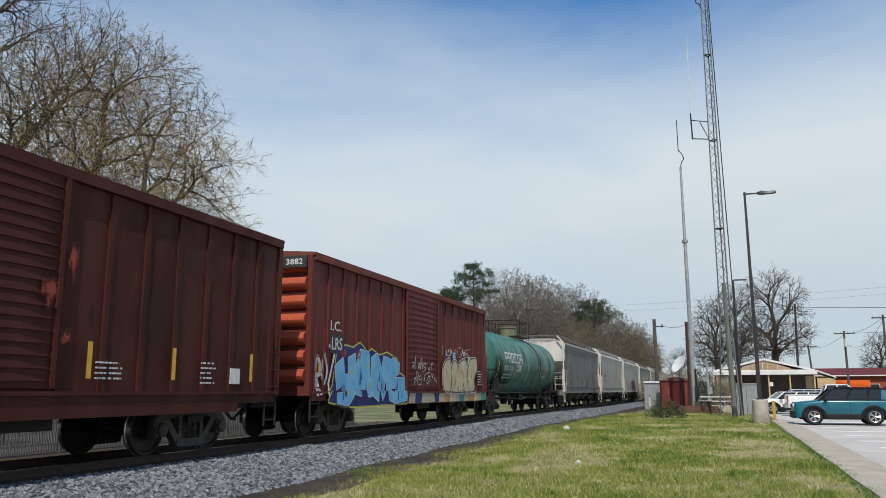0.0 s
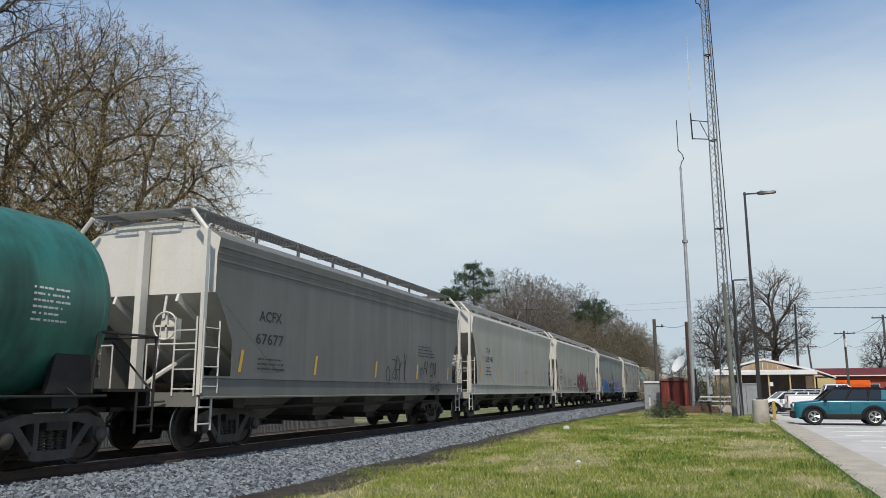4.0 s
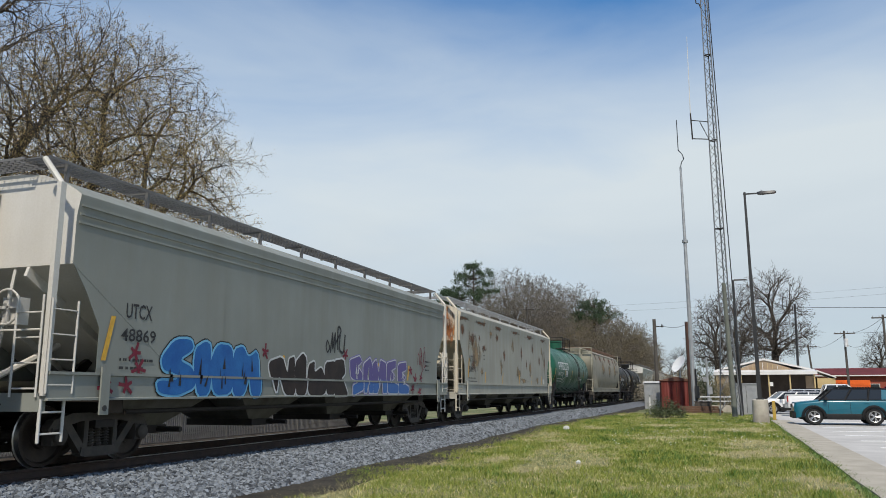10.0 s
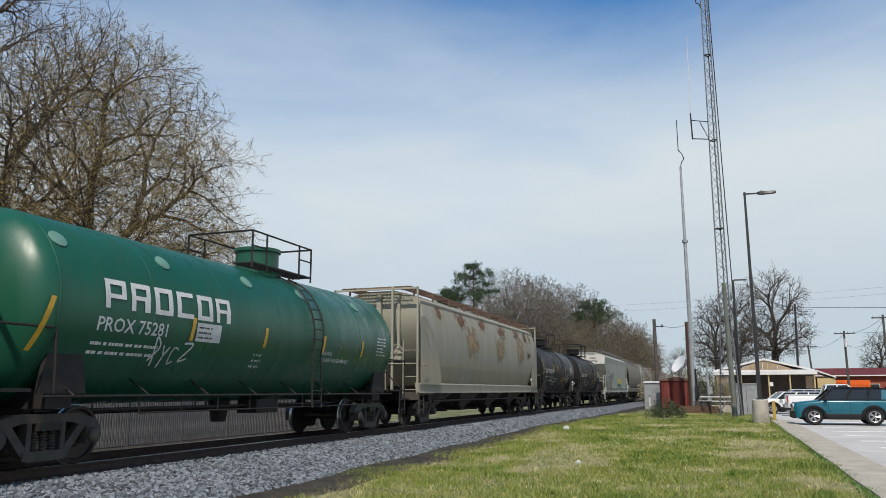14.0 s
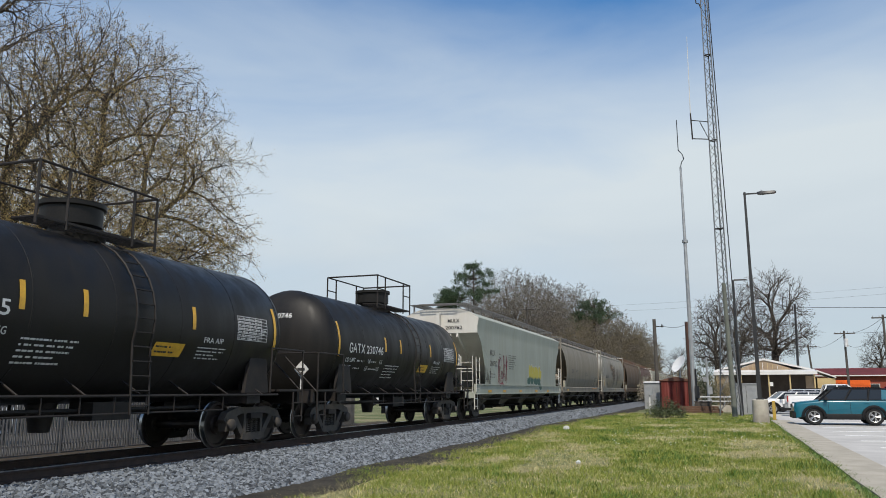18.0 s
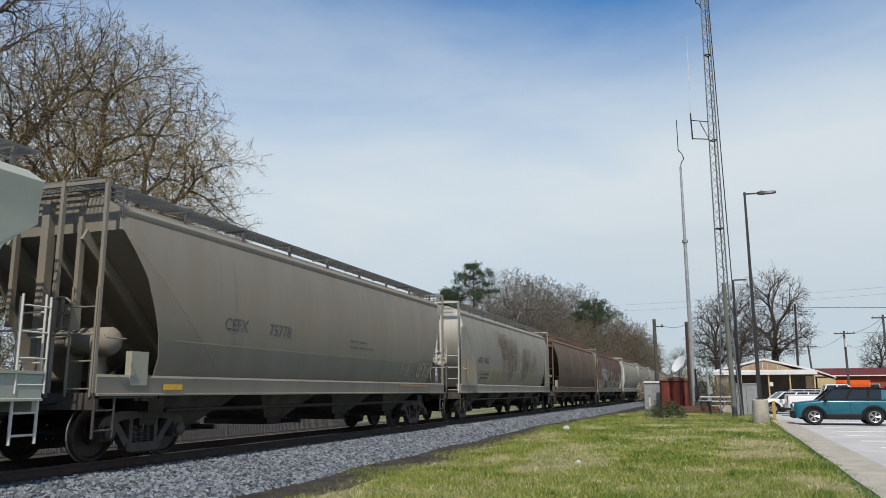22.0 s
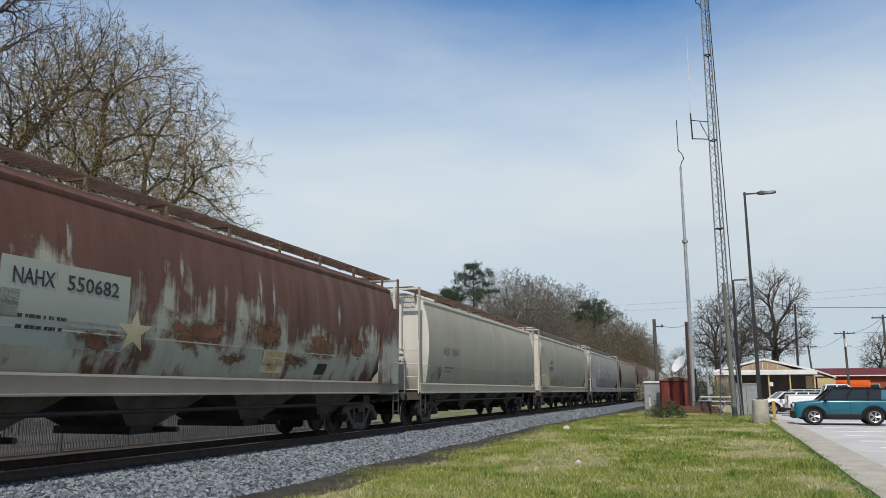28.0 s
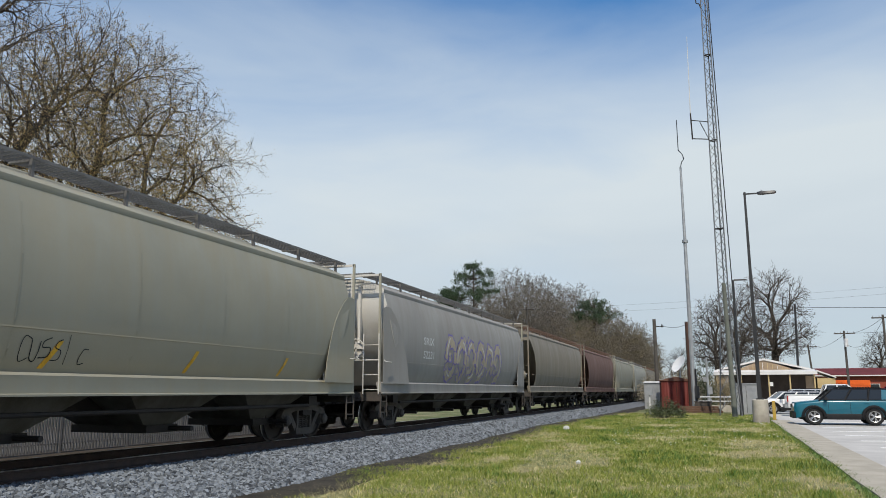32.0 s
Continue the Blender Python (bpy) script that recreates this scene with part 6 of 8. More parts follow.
marks(car, [("NAHX", -5.55, 2.59, 0.22, 0.72), ("550682", -4.6, 2.59, 0.22, 1.05)], lambda y, z: skin(y, z) + 0.005, BLACK_MARK, [(-5.4, 1.95, 1.3, 0.3, 2)], 21)
star = [( -3.1 + (0.42 if i % 2 == 0 else 0.17) * math.sin(i * math.pi / 5), 2.08 + (0.38 if i % 2 == 0 else 0.15) * math.cos(i * math.pi / 5)) for i in range(10)]
part("star", Geo().add([(skin(0, b) + 0.012, a, b) for a, b in star] + [(skin(0, 2.08) + 0.012, -3.1, 2.08)], [(i, (i + 1) % 10, 10) for i in range(10)]), INK_CREAM, car, "sprayed cream star")
part("sign_patch", Geo().add([(skin(0, q) + 0.006, r, q) for q in (1.52, 1.75, 2.0) for r in (0.85, 1.72)], [(0, 1, 3, 2), (2, 3, 5, 4)]), INK_CREAM, car, "faded cream sign patch", 0)
marks(car, [("UNLOAD", 0.92, 1.86, 0.1, 0.7), ("THIS SIDE", 0.92, 1.71, 0.1, 0.75), ("ONLY", 1.05, 1.56, 0.1, 0.45)], lambda y, z: skin(y, z) + 0.006, INK_RUST, [], 25)
part("stencil_plate", Geo().add([(skin(0, q) + 0.006, r + (q - 1.5) * 0.3, q) for q in (1.52, 1.65, 1.78) for r in (3.2, 3.7)], [(0, 1, 3, 2), (2, 3, 5, 4)]), STEEL_DARK, car, "dark stencil plate", 0)
car, H, skin = add_car(hopper(141.1, 158.2, P_CREAM, label="cream grey round-sided hopper with pale ends", style="round", sill_mat=P_CREAM, end=P_LIT_END, trim=P_CREAM, grate_mat=RUST_GRATE, upright=True))
marks(car, [("AEX 10681", -6.5, 2.38, 0.26, 1.8)], skin, GREY_MARK, [(-6.2, 1.75, 1.0, 0.28, 2), (-6.9, 1.06, 1.0, 0.14, 2), (4.2, 1.5, 0.9, 0.14, 2)], 22)
scrawl(car, -7.4, 1.45, 1.0, 0.5, 4, skin, INK_BLACK, 45, 0.03)
scrawl(car, -4.2, 1.35, 4.5, 0.35, 12, skin, INK_TAN, 46, 0.04)
car, H, skin = add_car(hopper(159.6, 176.3, P_A3, label="grey green round-sided hopper with scrawled side", style="round", sill_mat=P_A3, end=P_LIT_END, trim=P_CREAM, grate_mat=GREY_GRATE, wing=True))
marks(car, [("AEX", -5.95, 2.63, 0.22, 0.7), ("20989", -6.2, 2.28, 0.21, 1.05)], skin, BLACK_MARK, [(-6.6, 1.06, 1.2, 0.14, 2), (-2.0, 1.06, 0.8, 0.14, 2), (1.5, 1.06, 0.7, 0.14, 2)], 23)
for x in (-0.75, 0.75):
    part("end_hole", Geo().lathe([(-0.02, 0.30), (0.02, 0.30)], pose(x, -H + 0.295, 1.62, 0, 0, 90), 20), INK_BLACK, car, "round dark opening in the end sheet")
part("end_sheet", Geo().box((0, -H + 0.335, 2.55), (2.9, 0.06, 2.75)), P_LIT_END, car, "flat white end sheet")
scrawl(car, -5.2, 1.5, 1.6, 0.45, 7, skin, INK_BLACK, 47, 0.016)
scrawl(car, -2.2, 1.5, 1.3, 0.35, 6, skin, INK_BLACK, 49, 0.014)
reflectors(car, (-5.0, -1.8, 1.4, 4.6), skin, 1.45, 0.12, 0.4)
car, H, skin = add_car(hopper(178.0, 195.7, P_SRIX, label="violet grey round-sided hopper with tan graffiti", style="round", sill_mat=P_SRIX, end=P_LIT_END, trim=P_CREAM, grate_mat=GREY_GRATE, wing=True))
marks(car, [("SRIX", -5.55, 2.62, 0.24, 1.0), ("52231", -5.55, 2.18, 0.24, 1.0)], skin, WHITE_MARK, [], 24)
graffiti(car, -3.4, 1.5, 7.6, 1.5, 6, skin, INK_TAN, INK_VIOLET, 48, 0.26, INK_WHITE, "tan graffiti with violet shadow")
car, H, skin = add_car(hopper(197.0, 214.1, P_DUST, label="dust-stained grey round-sided covered hopper", style="round", sill_mat=P_DUST, trim=P_DUST, grate_mat=RUST_GRATE))
car, H, skin = add_car(hopper(215.4, 232.7, P_MAROON, label="maroon dusty round-sided covered hopper", style="round", sill_mat=P_MAROON, trim=P_DUST, grate_mat=RUST_GRATE))
car, H, skin = add_car(hopper(234.0, 251.0, P_A3, label="grey green round-sided covered hopper", style="round", sill_mat=P_A3, trim=P_CREAM, grate_mat=GREY_GRATE, wing=True))
car, H, skin = add_car(hopper(252.4, 269.4, P_PALE, label="pale grey round-sided covered hopper", style="round", sill_mat=P_PALE, trim=P_CREAM, grate_mat=GREY_GRATE, wing=True))
car, H, skin = add_car(hopper(270.8, 287.8, P_DUST, label="dust-stained grey round-sided covered hopper", style="round", sill_mat=P_DUST, trim=P_DUST, grate_mat=RUST_GRATE))


# ---- ground, track, path, lot ----
def ground_mat():
    m, n, l, b = nodes_of("lawn_soil")
    big, mid, small = tex(n, l, 0.35, 4), tex(n, l, 2.5, 5), tex(n, l, 45, 3)
    col = mixed(n, l, ranged(n, l, mid.outputs["Fac"], 0.35, 0.65), (0.075, 0.12, 0.025), (0.13, 0.15, 0.05))
    col = mixed(n, l, ranged(n, l, big.outputs["Fac"], 0.44, 0.62), col, (0.30, 0.26, 0.14))
    col = mixed(n, l, ranged(n, l, small.outputs["Fac"], 0.3, 0.7, 0.0, 0.5), col, (0.05, 0.06, 0.02))
    l.new(col, b.inputs["Base Color"])
    b.inputs["Roughness"].default_value = 0.95
    bumped(n, l, b, small.outputs["Fac"], 0.8, 0.03)
    return m


LAWN = ground_mat()
ASPHALT = surface("pale_asphalt", (0.57, 0.545, 0.50), (0.45, 0.43, 0.395), 0.7, 0.9, 0.0, 0.4, 70)
PATH_MAT = surface("path_concrete", (0.48, 0.43, 0.345), (0.37, 0.335, 0.265), 1.5, 0.9, 0.0, 0.3, 60)
GRAVEL = surface("ballast_bed", (0.19, 0.203, 0.22), (0.085, 0.09, 0.10), 14.0, 0.95, 0.0, 1.0, 30, 0.03)
CINDERS = surface("dark_cinders", (0.030, 0.027, 0.022), (0.075, 0.066, 0.05), 2.2, 0.95, 0.0, 0.8, 40, 0.02)

g = Geo()
g.add([(-1500, -1500, -0.03), (1500, -1500, -0.03), (1500, 2500, -0.03), (-1500, 2500, -0.03)], [(0, 1, 2, 3)])
ground = thing("ground", Matrix(), "grassy ground reaching to the horizon", "ground", kind="structure", data=g.mesh("ground", LAWN, 0))


def strip(name, rows, mat, label, cat):
    """A ribbon of ground: rows of cross-sections, each a list of points."""
    g = Geo()
    g.rings(rows, caps=False, closed=False)
    return thing(name, Matrix(), label, cat, kind="structure", data=g.mesh(name, mat, 40))


rng = random.Random(5)
YS = [-60 + 1.5 * i for i in range(160)] + [190 + 12.0 * i for i in range(29)]


def wob(y, k):
    return noise.noise(Vector((y * 0.35, k * 7.1, 0.0)))


def toe(y):
    """Where the stones end on the near side."""
    return -7.05 - 0.035 * min(max(y - 10, 0), 25) + 0.03 * min(max(y - 38, 0), 25) + 0.28 * wob(y, 1)


strip("ballast", [[(-14.6 + 0.4 * wob(y, 4), y, -0.02), (-13.0, y, 0.26), (-12.2, y, 0.275), (-8.9, y, 0.275), (-8.4 + 0.1 * wob(y, 3), y, 0.2), (toe(y), y, -0.01)] for y in YS], GRAVEL, "grey crushed-stone ballast bed", "ballast")
strip("cinder_verge", [[(toe(y) - 0.35, y, -0.02), (toe(y) - 0.05, y, 0.03), (toe(y) + 0.45, y, 0.012), (toe(y) + 1.15 + 0.5 * wob(y * 1.7, 2), y, -0.022)] for y in YS], CINDERS, "dark cinder strip beside the ballast", "verge")

strip("dirt_strip", [[(-17.6 + 0.3 * wob(y, 8), y, -0.035), (-17.2, y, 0.004), (-14.5, y, 0.008), (-14.2, y, -0.03)] for y in YS if -20 < y < 40], surface("brown_dirt", (0.05, 0.041, 0.031), (0.085, 0.068, 0.05), 1.5, 0.95, 0.0, 0.6, 40, 0.02), "bare brown dirt between track and fence", "ground")

# oily bed; its dark tone also carries the shade under the train
strip("track_bed", [[(-12.15, y, 0.268), (-12.0, y, 0.282), (-9.38 + 0.12 * wob(y, 9), y, 0.282), (-9.2 + 0.12 * wob(y, 9), y, 0.266)] for y in YS], surface("shaded_oily_track_bed", (0.050, 0.043, 0.036), (0.028, 0.024, 0.021), 3.0, 0.9, 0.0, 0.9, 40, 0.03), "oily stone bed between the rails, darkened for the train's shade", "track bed")
# rails: a foot, web and head
RAIL = [(-0.07, -0.17), (0.07, -0.17), (0.07, -0.155), (0.012, -0.135), (0.01, -0.045), (0.036, -0.036), (0.037, -0.008), (0.03, 0.0), (-0.03, 0.0), (-0.037, -0.008), (-0.036, -0.036), (-0.01, -0.045), (-0.012, -0.135), (-0.07, -0.155)]
track = thing("railway_track", Matrix(), "rusty steel rails on dark timber ties", "railway track", kind="structure")
for s in (-1, 1):
    g = Geo()
    g.rings([[(CX + s * (GAUGE + 0.036) + x, y, RAIL_Z + z) for x, z in RAIL] for y in (-60, 520)])
    for i, f in enumerate(g.f):
        if len(f) == 4 and min(g.v[k][2] for k in f) > RAIL_Z - 0.01:
            g.mi[i] = 1
    part("rail", g, [RAIL_RUST, TREAD], track)
TIE = Geo().box((0, 0, 0.0), (2.6, 0.23, 0.18)).mesh("tie", TIE_WOOD, 30)
for i in range(150):
    y = -6 + i * 0.54
    part("tie", TIE, None, track, m=pose(CX + rng.uniform(-0.06, 0.06), y, 0.20, 0, 0, rng.uniform(-1.5, 1.5)))

# the path and the lot
PY = [-20 + 2.0 * i for i in range(50)]


def path_x(y):
    return 2.0 + 0.0155 * y


g = Geo()
strip("path", [[(path_x(y) + 0.05 * wob(y * 3, 6), y, -0.02), (path_x(y) + 0.05 * wob(y * 3, 6), y, 0.035), (path_x(y) + 0.92, y, 0.035), (path_x(y) + 0.92, y, -0.04)] for y in PY if y < 47], PATH_MAT, "worn concrete footpath", "footpath")
lot = thing("parking_lot", Matrix(), "pale sun-bleached asphalt car park", "car park", kind="structure",
            data=Geo().box((22.0 + 3.0, 45, -0.045), (43.6, 150, 0.07)).mesh("parking_lot", ASPHALT, 30))


# ---- trees ----
def fast_mesh(name, vs, fs, mats, mi=None, smooth=False):
    me = bpy.data.meshes.new(name)
    me.from_pydata(vs, [], fs)
    for q in mats if isinstance(mats, (list, tuple)) else [mats]:
        me.materials.append(q)
    if mi is not None:
        me.polygons.foreach_set("material_index", mi)
    if smooth:
        me.polygons.foreach_set("use_smooth", [True] * len(me.polygons))
    me.update()
    return me


BARK = surface("grey_bark", (0.088, 0.074, 0.062), (0.052, 0.045, 0.038), 3.0, 0.9, 0.0, 0.6, 25, 0.02)
BUD = leafy("spring_buds", (0.40, 0.25, 0.09), (0.27, 0.24, 0.085))
BUD_GREY = leafy("bare_twig_haze", (0.31, 0.27, 0.205), (0.20, 0.18, 0.125))
OLIVE = leafy("olive_brown_leaves", (0.215, 0.165, 0.08), (0.115, 0.10, 0.048))
PALE_BARK = surface("pale_grey_bark", (0.20, 0.175, 0.15), (0.13, 0.115, 0.098), 3.0, 0.9, 0.0, 0.6, 25, 0.02)
BUD_THIN = leafy("sparse_buds", (0.40, 0.27, 0.12), (0.27, 0.23, 0.11))
PINE = leafy("pine_needles", (0.025, 0.05, 0.022), (0.05, 0.085, 0.035))
SHRUB = leafy("shrub_leaves", (0.03, 0.045, 0.018), (0.07, 0.085, 0.03))


def branchwork(seed, height, spread, count, trunk_r=0.42, widest=0.42, floor=0.2, droop=0.6, split=0.16, shell=0.62):
    """A tree grown towards twig ends spread through a dome: (from, to, radius, radius) pieces and the twig ends."""
    rng = np.random.RandomState(seed)
    zc = height * widest
    lobes = [(rng.uniform(0, 6.28), rng.uniform(-0.6, 1.2), rng.uniform(0.90, 1.06)) for _ in range(18)]
    ends = []
    while len(ends) < count // 4:
        v = rng.normal(0, 1, 3)
        v /= np.linalg.norm(v)
        q = max(lobes, key=lambda b: v[0] * math.cos(b[0]) + v[1] * math.sin(b[0]) + v[2] * b[1])[2]
        r = q * (shell + (1 - shell) * rng.rand() ** 0.5 if rng.rand() < 0.82 else rng.uniform(0.25, 0.8))
        up = (height - zc) if v[2] > 0 else (zc - height * floor) * droop
        ends.append((v[0] * spread * r, v[1] * spread * r, zc + v[2] * up * r))
    ends = np.repeat(np.array(ends), 4, 0) + rng.normal(0, 0.030 * height ** 0.9, (count // 4 * 4, 3))
    count = len(ends)
    segs, tips = [], []
    base = np.array((0.0, 0.0, height * split))
    segs.append((Vector((0, 0, -0.1)), Vector((0.03, 0.02, height * split * 0.5)), trunk_r * 1.2, trunk_r))
    segs.append((Vector((0.03, 0.02, height * split * 0.5)), Vector((0, 0, height * split)), trunk_r, trunk_r * 0.95))

    def thick(n):
        return max(trunk_r * 0.92 * (n / count) ** 0.46, 0.004)

    def run(p, d, idx, depth):
        pts = ends[idx]
        n = len(idx)
        c = pts.mean(0)
        far = np.linalg.norm(c - p)
        if n <= 2:
            for e in pts:
                mid = p + (e - p) * 0.55 + rng.normal(0, 0.06, 3) * far + d * far * 0.12
                segs.append((Vector(p), Vector(mid), 0.008, 0.006))
                segs.append((Vector(mid), Vector(e), 0.006, 0.004))
                tips.append(Vector(e))
                for _ in range(3):
                    a = p + (mid - p) * rng.uniform(0.2, 1.0)
                    b = a + (e - p) * rng.uniform(0.15, 0.45) + (rng.normal(0, 0.16, 3) + np.array((0, 0, 0.10))) * min(far, 1.2)
                    segs.append((Vector(a), Vector(b), 0.006, 0.004))
                    tips.append(Vector(b))
            return
        x = pts - c
        w, ax = np.linalg.eigh(x.T @ x)
        s = x @ (ax[:, 2] + rng.normal(0, 0.35, 3))
        cut = np.quantile(s, rng.uniform(0.28, 0.72))
        for g in (idx[s <= cut], idx[s > cut]):
            if len(g) == 0:
                continue
            t = ends[g].mean(0) - p
            far = np.linalg.norm(t)
            way = t / max(far, 1e-6)
            lift = np.array((0, 0, 0.15 if depth < 3 else 0.03))
            step = far * (rng.uniform(0.26, 0.42) if n > 12 else rng.uniform(0.48, 0.66))
            q, e, r0, r1 = p, d, thick(n) * 0.9 if len(g) > n / 2 else thick(len(g)) * 1.1, thick(len(g))
            k = 3 if far > 1.5 else 2
            for i in range(k):
                e = e * 0.42 + way * 0.75 + lift * 0.45 + rng.normal(0, 0.07, 3)
                e /= np.linalg.norm(e)
                z = q + e * step / k
                segs.append((Vector(q), Vector(z), r0 + (r1 - r0) * i / k, r0 + (r1 - r0) * (i + 1) / k))
                q = z
            run(q, e, g, depth + 1)
    run(base, np.array((0, 0, 1.0)), np.arange(count), 0)
    return segs, tips


def wood_mesh(segs, mat, thin=0.008):
    vs, fs = [], []
    for a, b, r, q in segs:
        n = 7 if r > 0.1 else 4 if r > 0.035 else 3
        d = (b - a).normalized()
        u = d.orthogonal().normalized()
        w = d.cross(u)
        r, q = max(r, thin), max(q, thin)
        k = len(vs)
        cs = [(math.cos(i * math.tau / n), math.sin(i * math.tau / n)) for i in range(n)]
        vs += [a + r * (c * u + s * w) for c, s in cs] + [b + q * (c * u + s * w) for c, s in cs]
        fs += [(k + i, k + (i + 1) % n, k + n + (i + 1) % n, k + n + i) for i in range(n)]
    return fast_mesh("trunk", vs, fs, mat, None, True)


def leaf_mesh(tips, per, size, scatter, mat, seed, name="crown"):
    rng = np.random.RandomState(seed)
    t = np.repeat(np.array([tuple(p) for p in tips]), per, 0)
    n = len(t)
    c = t + np.clip(rng.normal(0, scatter, (n, 3)), -1.7 * scatter, 1.7 * scatter)
    a = rng.normal(0, 1, (n, 3))
    b = rng.normal(0, 1, (n, 3))
    a /= np.linalg.norm(a, axis=1)[:, None]
    b /= np.linalg.norm(b, axis=1)[:, None]
    s = size * rng.uniform(0.5, 1.3, (n, 1))
    vs = np.stack([c, c + a * s, c + a * s * 0.5 + b * s * 0.6], 1).reshape(-1, 3)
    return fast_mesh(name, vs.tolist(), np.arange(3 * n).reshape(-1, 3).tolist(), mat)


def tree(name, m, segs, tips, label, leaf, per=4, size=0.09, scatter=0.2, seed=1, thin=0.008, group="", bark=None):
    t = thing(name, m, label, "tree", group)
    part("trunk", wood_mesh(segs, bark or BARK, thin), None, t)
    part("crown", leaf_mesh(tips, per, size, scatter, leaf, seed), None, t)
    return t


s1, t1 = branchwork(11, 20.4, 7.35, 14000, 0.50, 0.46, 0.18, 0.95, 0.15, 0.42)
s2, t2 = branchwork(23, 25.5, 8.4, 5200, 0.55, 0.52, 0.14, 0.8, 0.16, 0.45)
BIG = "bare trees beyond the line"
oak = tree("budding_tree", pose(-27.8, 29.3, 0, 0, 0, 20), s1, t1, "tall bare tree with first orange-green buds", BUD, 7, 0.058, 0.13, 3, 0.0068, BIG)
elm = tree("budding_tree", pose(-33.0, 27.0, 0, 0, 0, 70), s2, t2, "tall many-branched bare tree with sparse buds", BUD_THIN, 3, 0.058, 0.14, 4, 0.0075, BIG)
c = copy_thing(elm, pose(-34.5, 19.0, 0, 0, 0, 200))
c.scale = (0.85, 0.85, 0.8)

# the wood far along the line: bare crowns, olive crowns, a few pines
s3, t3 = branchwork(31, 19.0, 4.9, 1500, 0.30, 0.60, 0.3, 0.9, 0.22, 0.35)
s4, t4 = branchwork(37, 15.5, 6.0, 1900, 0.30, 0.45, 0.1, 0.95, 0.1, 0.35)
FAR = "wood far along the line"
grey = tree("bare_tree", pose(-34, 132, 0), s3, t3, "slender bare grey tree in a far wood", BUD_GREY, 1, 0.10, 0.22, 5, 0.016, FAR, PALE_BARK)
olive = tree("olive_tree", pose(-22, 150, 0), s4, t4, "olive-brown tree with a dense spring crown", OLIVE, 3, 0.115, 0.28, 6, 0.018, FAR, PALE_BARK)
rng = random.Random(9)
for x, y, k in [(-38.5, 138, 1.05), (-32, 140, 1.0), (-31, 150, 1.12), (-28, 150, 0.95), (-27, 162, 1.1), (-44, 150, 1.05), (-46, 138, 0.9), (-36, 134, 0.8), (-41, 134, 0.8), (-24, 168, 1.0), (-35.5, 140, 1.1), (-29.5, 144, 1.05), (-33.5, 146, 1.15), (-26, 158, 1.05), (-29.5, 158, 1.15), (-48, 160, 1.1), (-22.0, 180, 0.95), (-32.5, 133, 1.02), (-30, 136, 0.92), (-27.5, 141, 0.9)]:
    c = copy_thing(grey, pose(x, y, 0, 0, 0, rng.uniform(0, 360)))
    c.scale = (k * 1.1, k * 1.1, k * rng.uniform(1.06, 1.2))
for x, y, k in [(-25, 142, 0.62), (-24.5, 150, 0.8), (-21.5, 158, 0.82), (-22.5, 172, 0.95), (-20, 178, 0.9), (-20.5, 190, 0.95), (-18.5, 196, 0.82), (-19.0, 208, 0.8), (-18.5, 216, 0.72), (-33, 130, 0.62), (-29, 138, 0.72), (-31, 128, 0.55), (-26.5, 140, 0.78), (-24, 146, 0.9), (-26.5, 148, 0.62), (-40, 128, 0.5), (-36, 124, 0.45), (-18.5, 226, 0.62), (-19.5, 168, 0.66), (-23, 152, 0.66), (-20, 164, 0.72), (-18, 186, 0.8), (-18.6, 175, 1.06), (-15.8, 183, 0.84), (-17.2, 178, 0.98), (-20.5, 161, 1.0), (-16.0, 196, 0.8), (-17.8, 171, 1.16), (-16.6, 181, 1.1), (-16.0, 189, 1.02), (-19.6, 164, 1.22), (-21.4, 149, 1.04), (-23.6, 144, 0.98), (-15.4, 198, 0.85), (-24.6, 139, 0.9)]:
    c = copy_thing(olive, pose(x, y, 0, 0, 0, rng.uniform(0, 360)))
    c.scale = (k, k, k * rng.uniform(0.92, 1.08))


def pine(m, height, seed, R=3.6, low=0.74):
    rng = random.Random(seed)
    t = thing("pine_tree", m, "dark green pine with a rounded clumpy crown", "tree", FAR)
    part("trunk", Geo().tube((0, 0, -0.1), (0.2, 0, height * 0.95), 0.3, 8, 0.08), BARK, t)
    tips = []
    for i in range(58):
        f = rng.random()
        z = height * (low + (0.985 - low) * f)
        r = R * math.sqrt(max(0.05, 1 - ((f - 0.40) / 0.62) ** 2)) * rng.uniform(0.25, 1.0)
        a = rng.uniform(0, math.tau)
        hub = Vector((r * math.cos(a), r * math.sin(a), z))
        tips += [hub + Vector((rng.gauss(0, 0.42), rng.gauss(0, 0.42), rng.gauss(0, 0.2))) for _ in range(4)]
    for a, z in ((2.9, low - 0.03), (3.3, low + 0.02), (0.3, low + 0.06), (5.2, low)):
        for q in (0.75, 0.95, 1.15):
            tips += [Vector((R * q * math.cos(a) + rng.gauss(0, 0.3), R * q * math.sin(a) + rng.gauss(0, 0.3), height * z + rng.gauss(0, 0.25))) for _ in range(4)]
    br = Geo()
    for p in tips[::4]:
        br.tube((0.1, 0, p.z - 0.8), p, 0.06, 4, 0.02, False)
    part("limb", br, BARK, t)
    part("crown", leaf_mesh(tips, 42, 0.24, 0.23, PINE, seed), None, t)


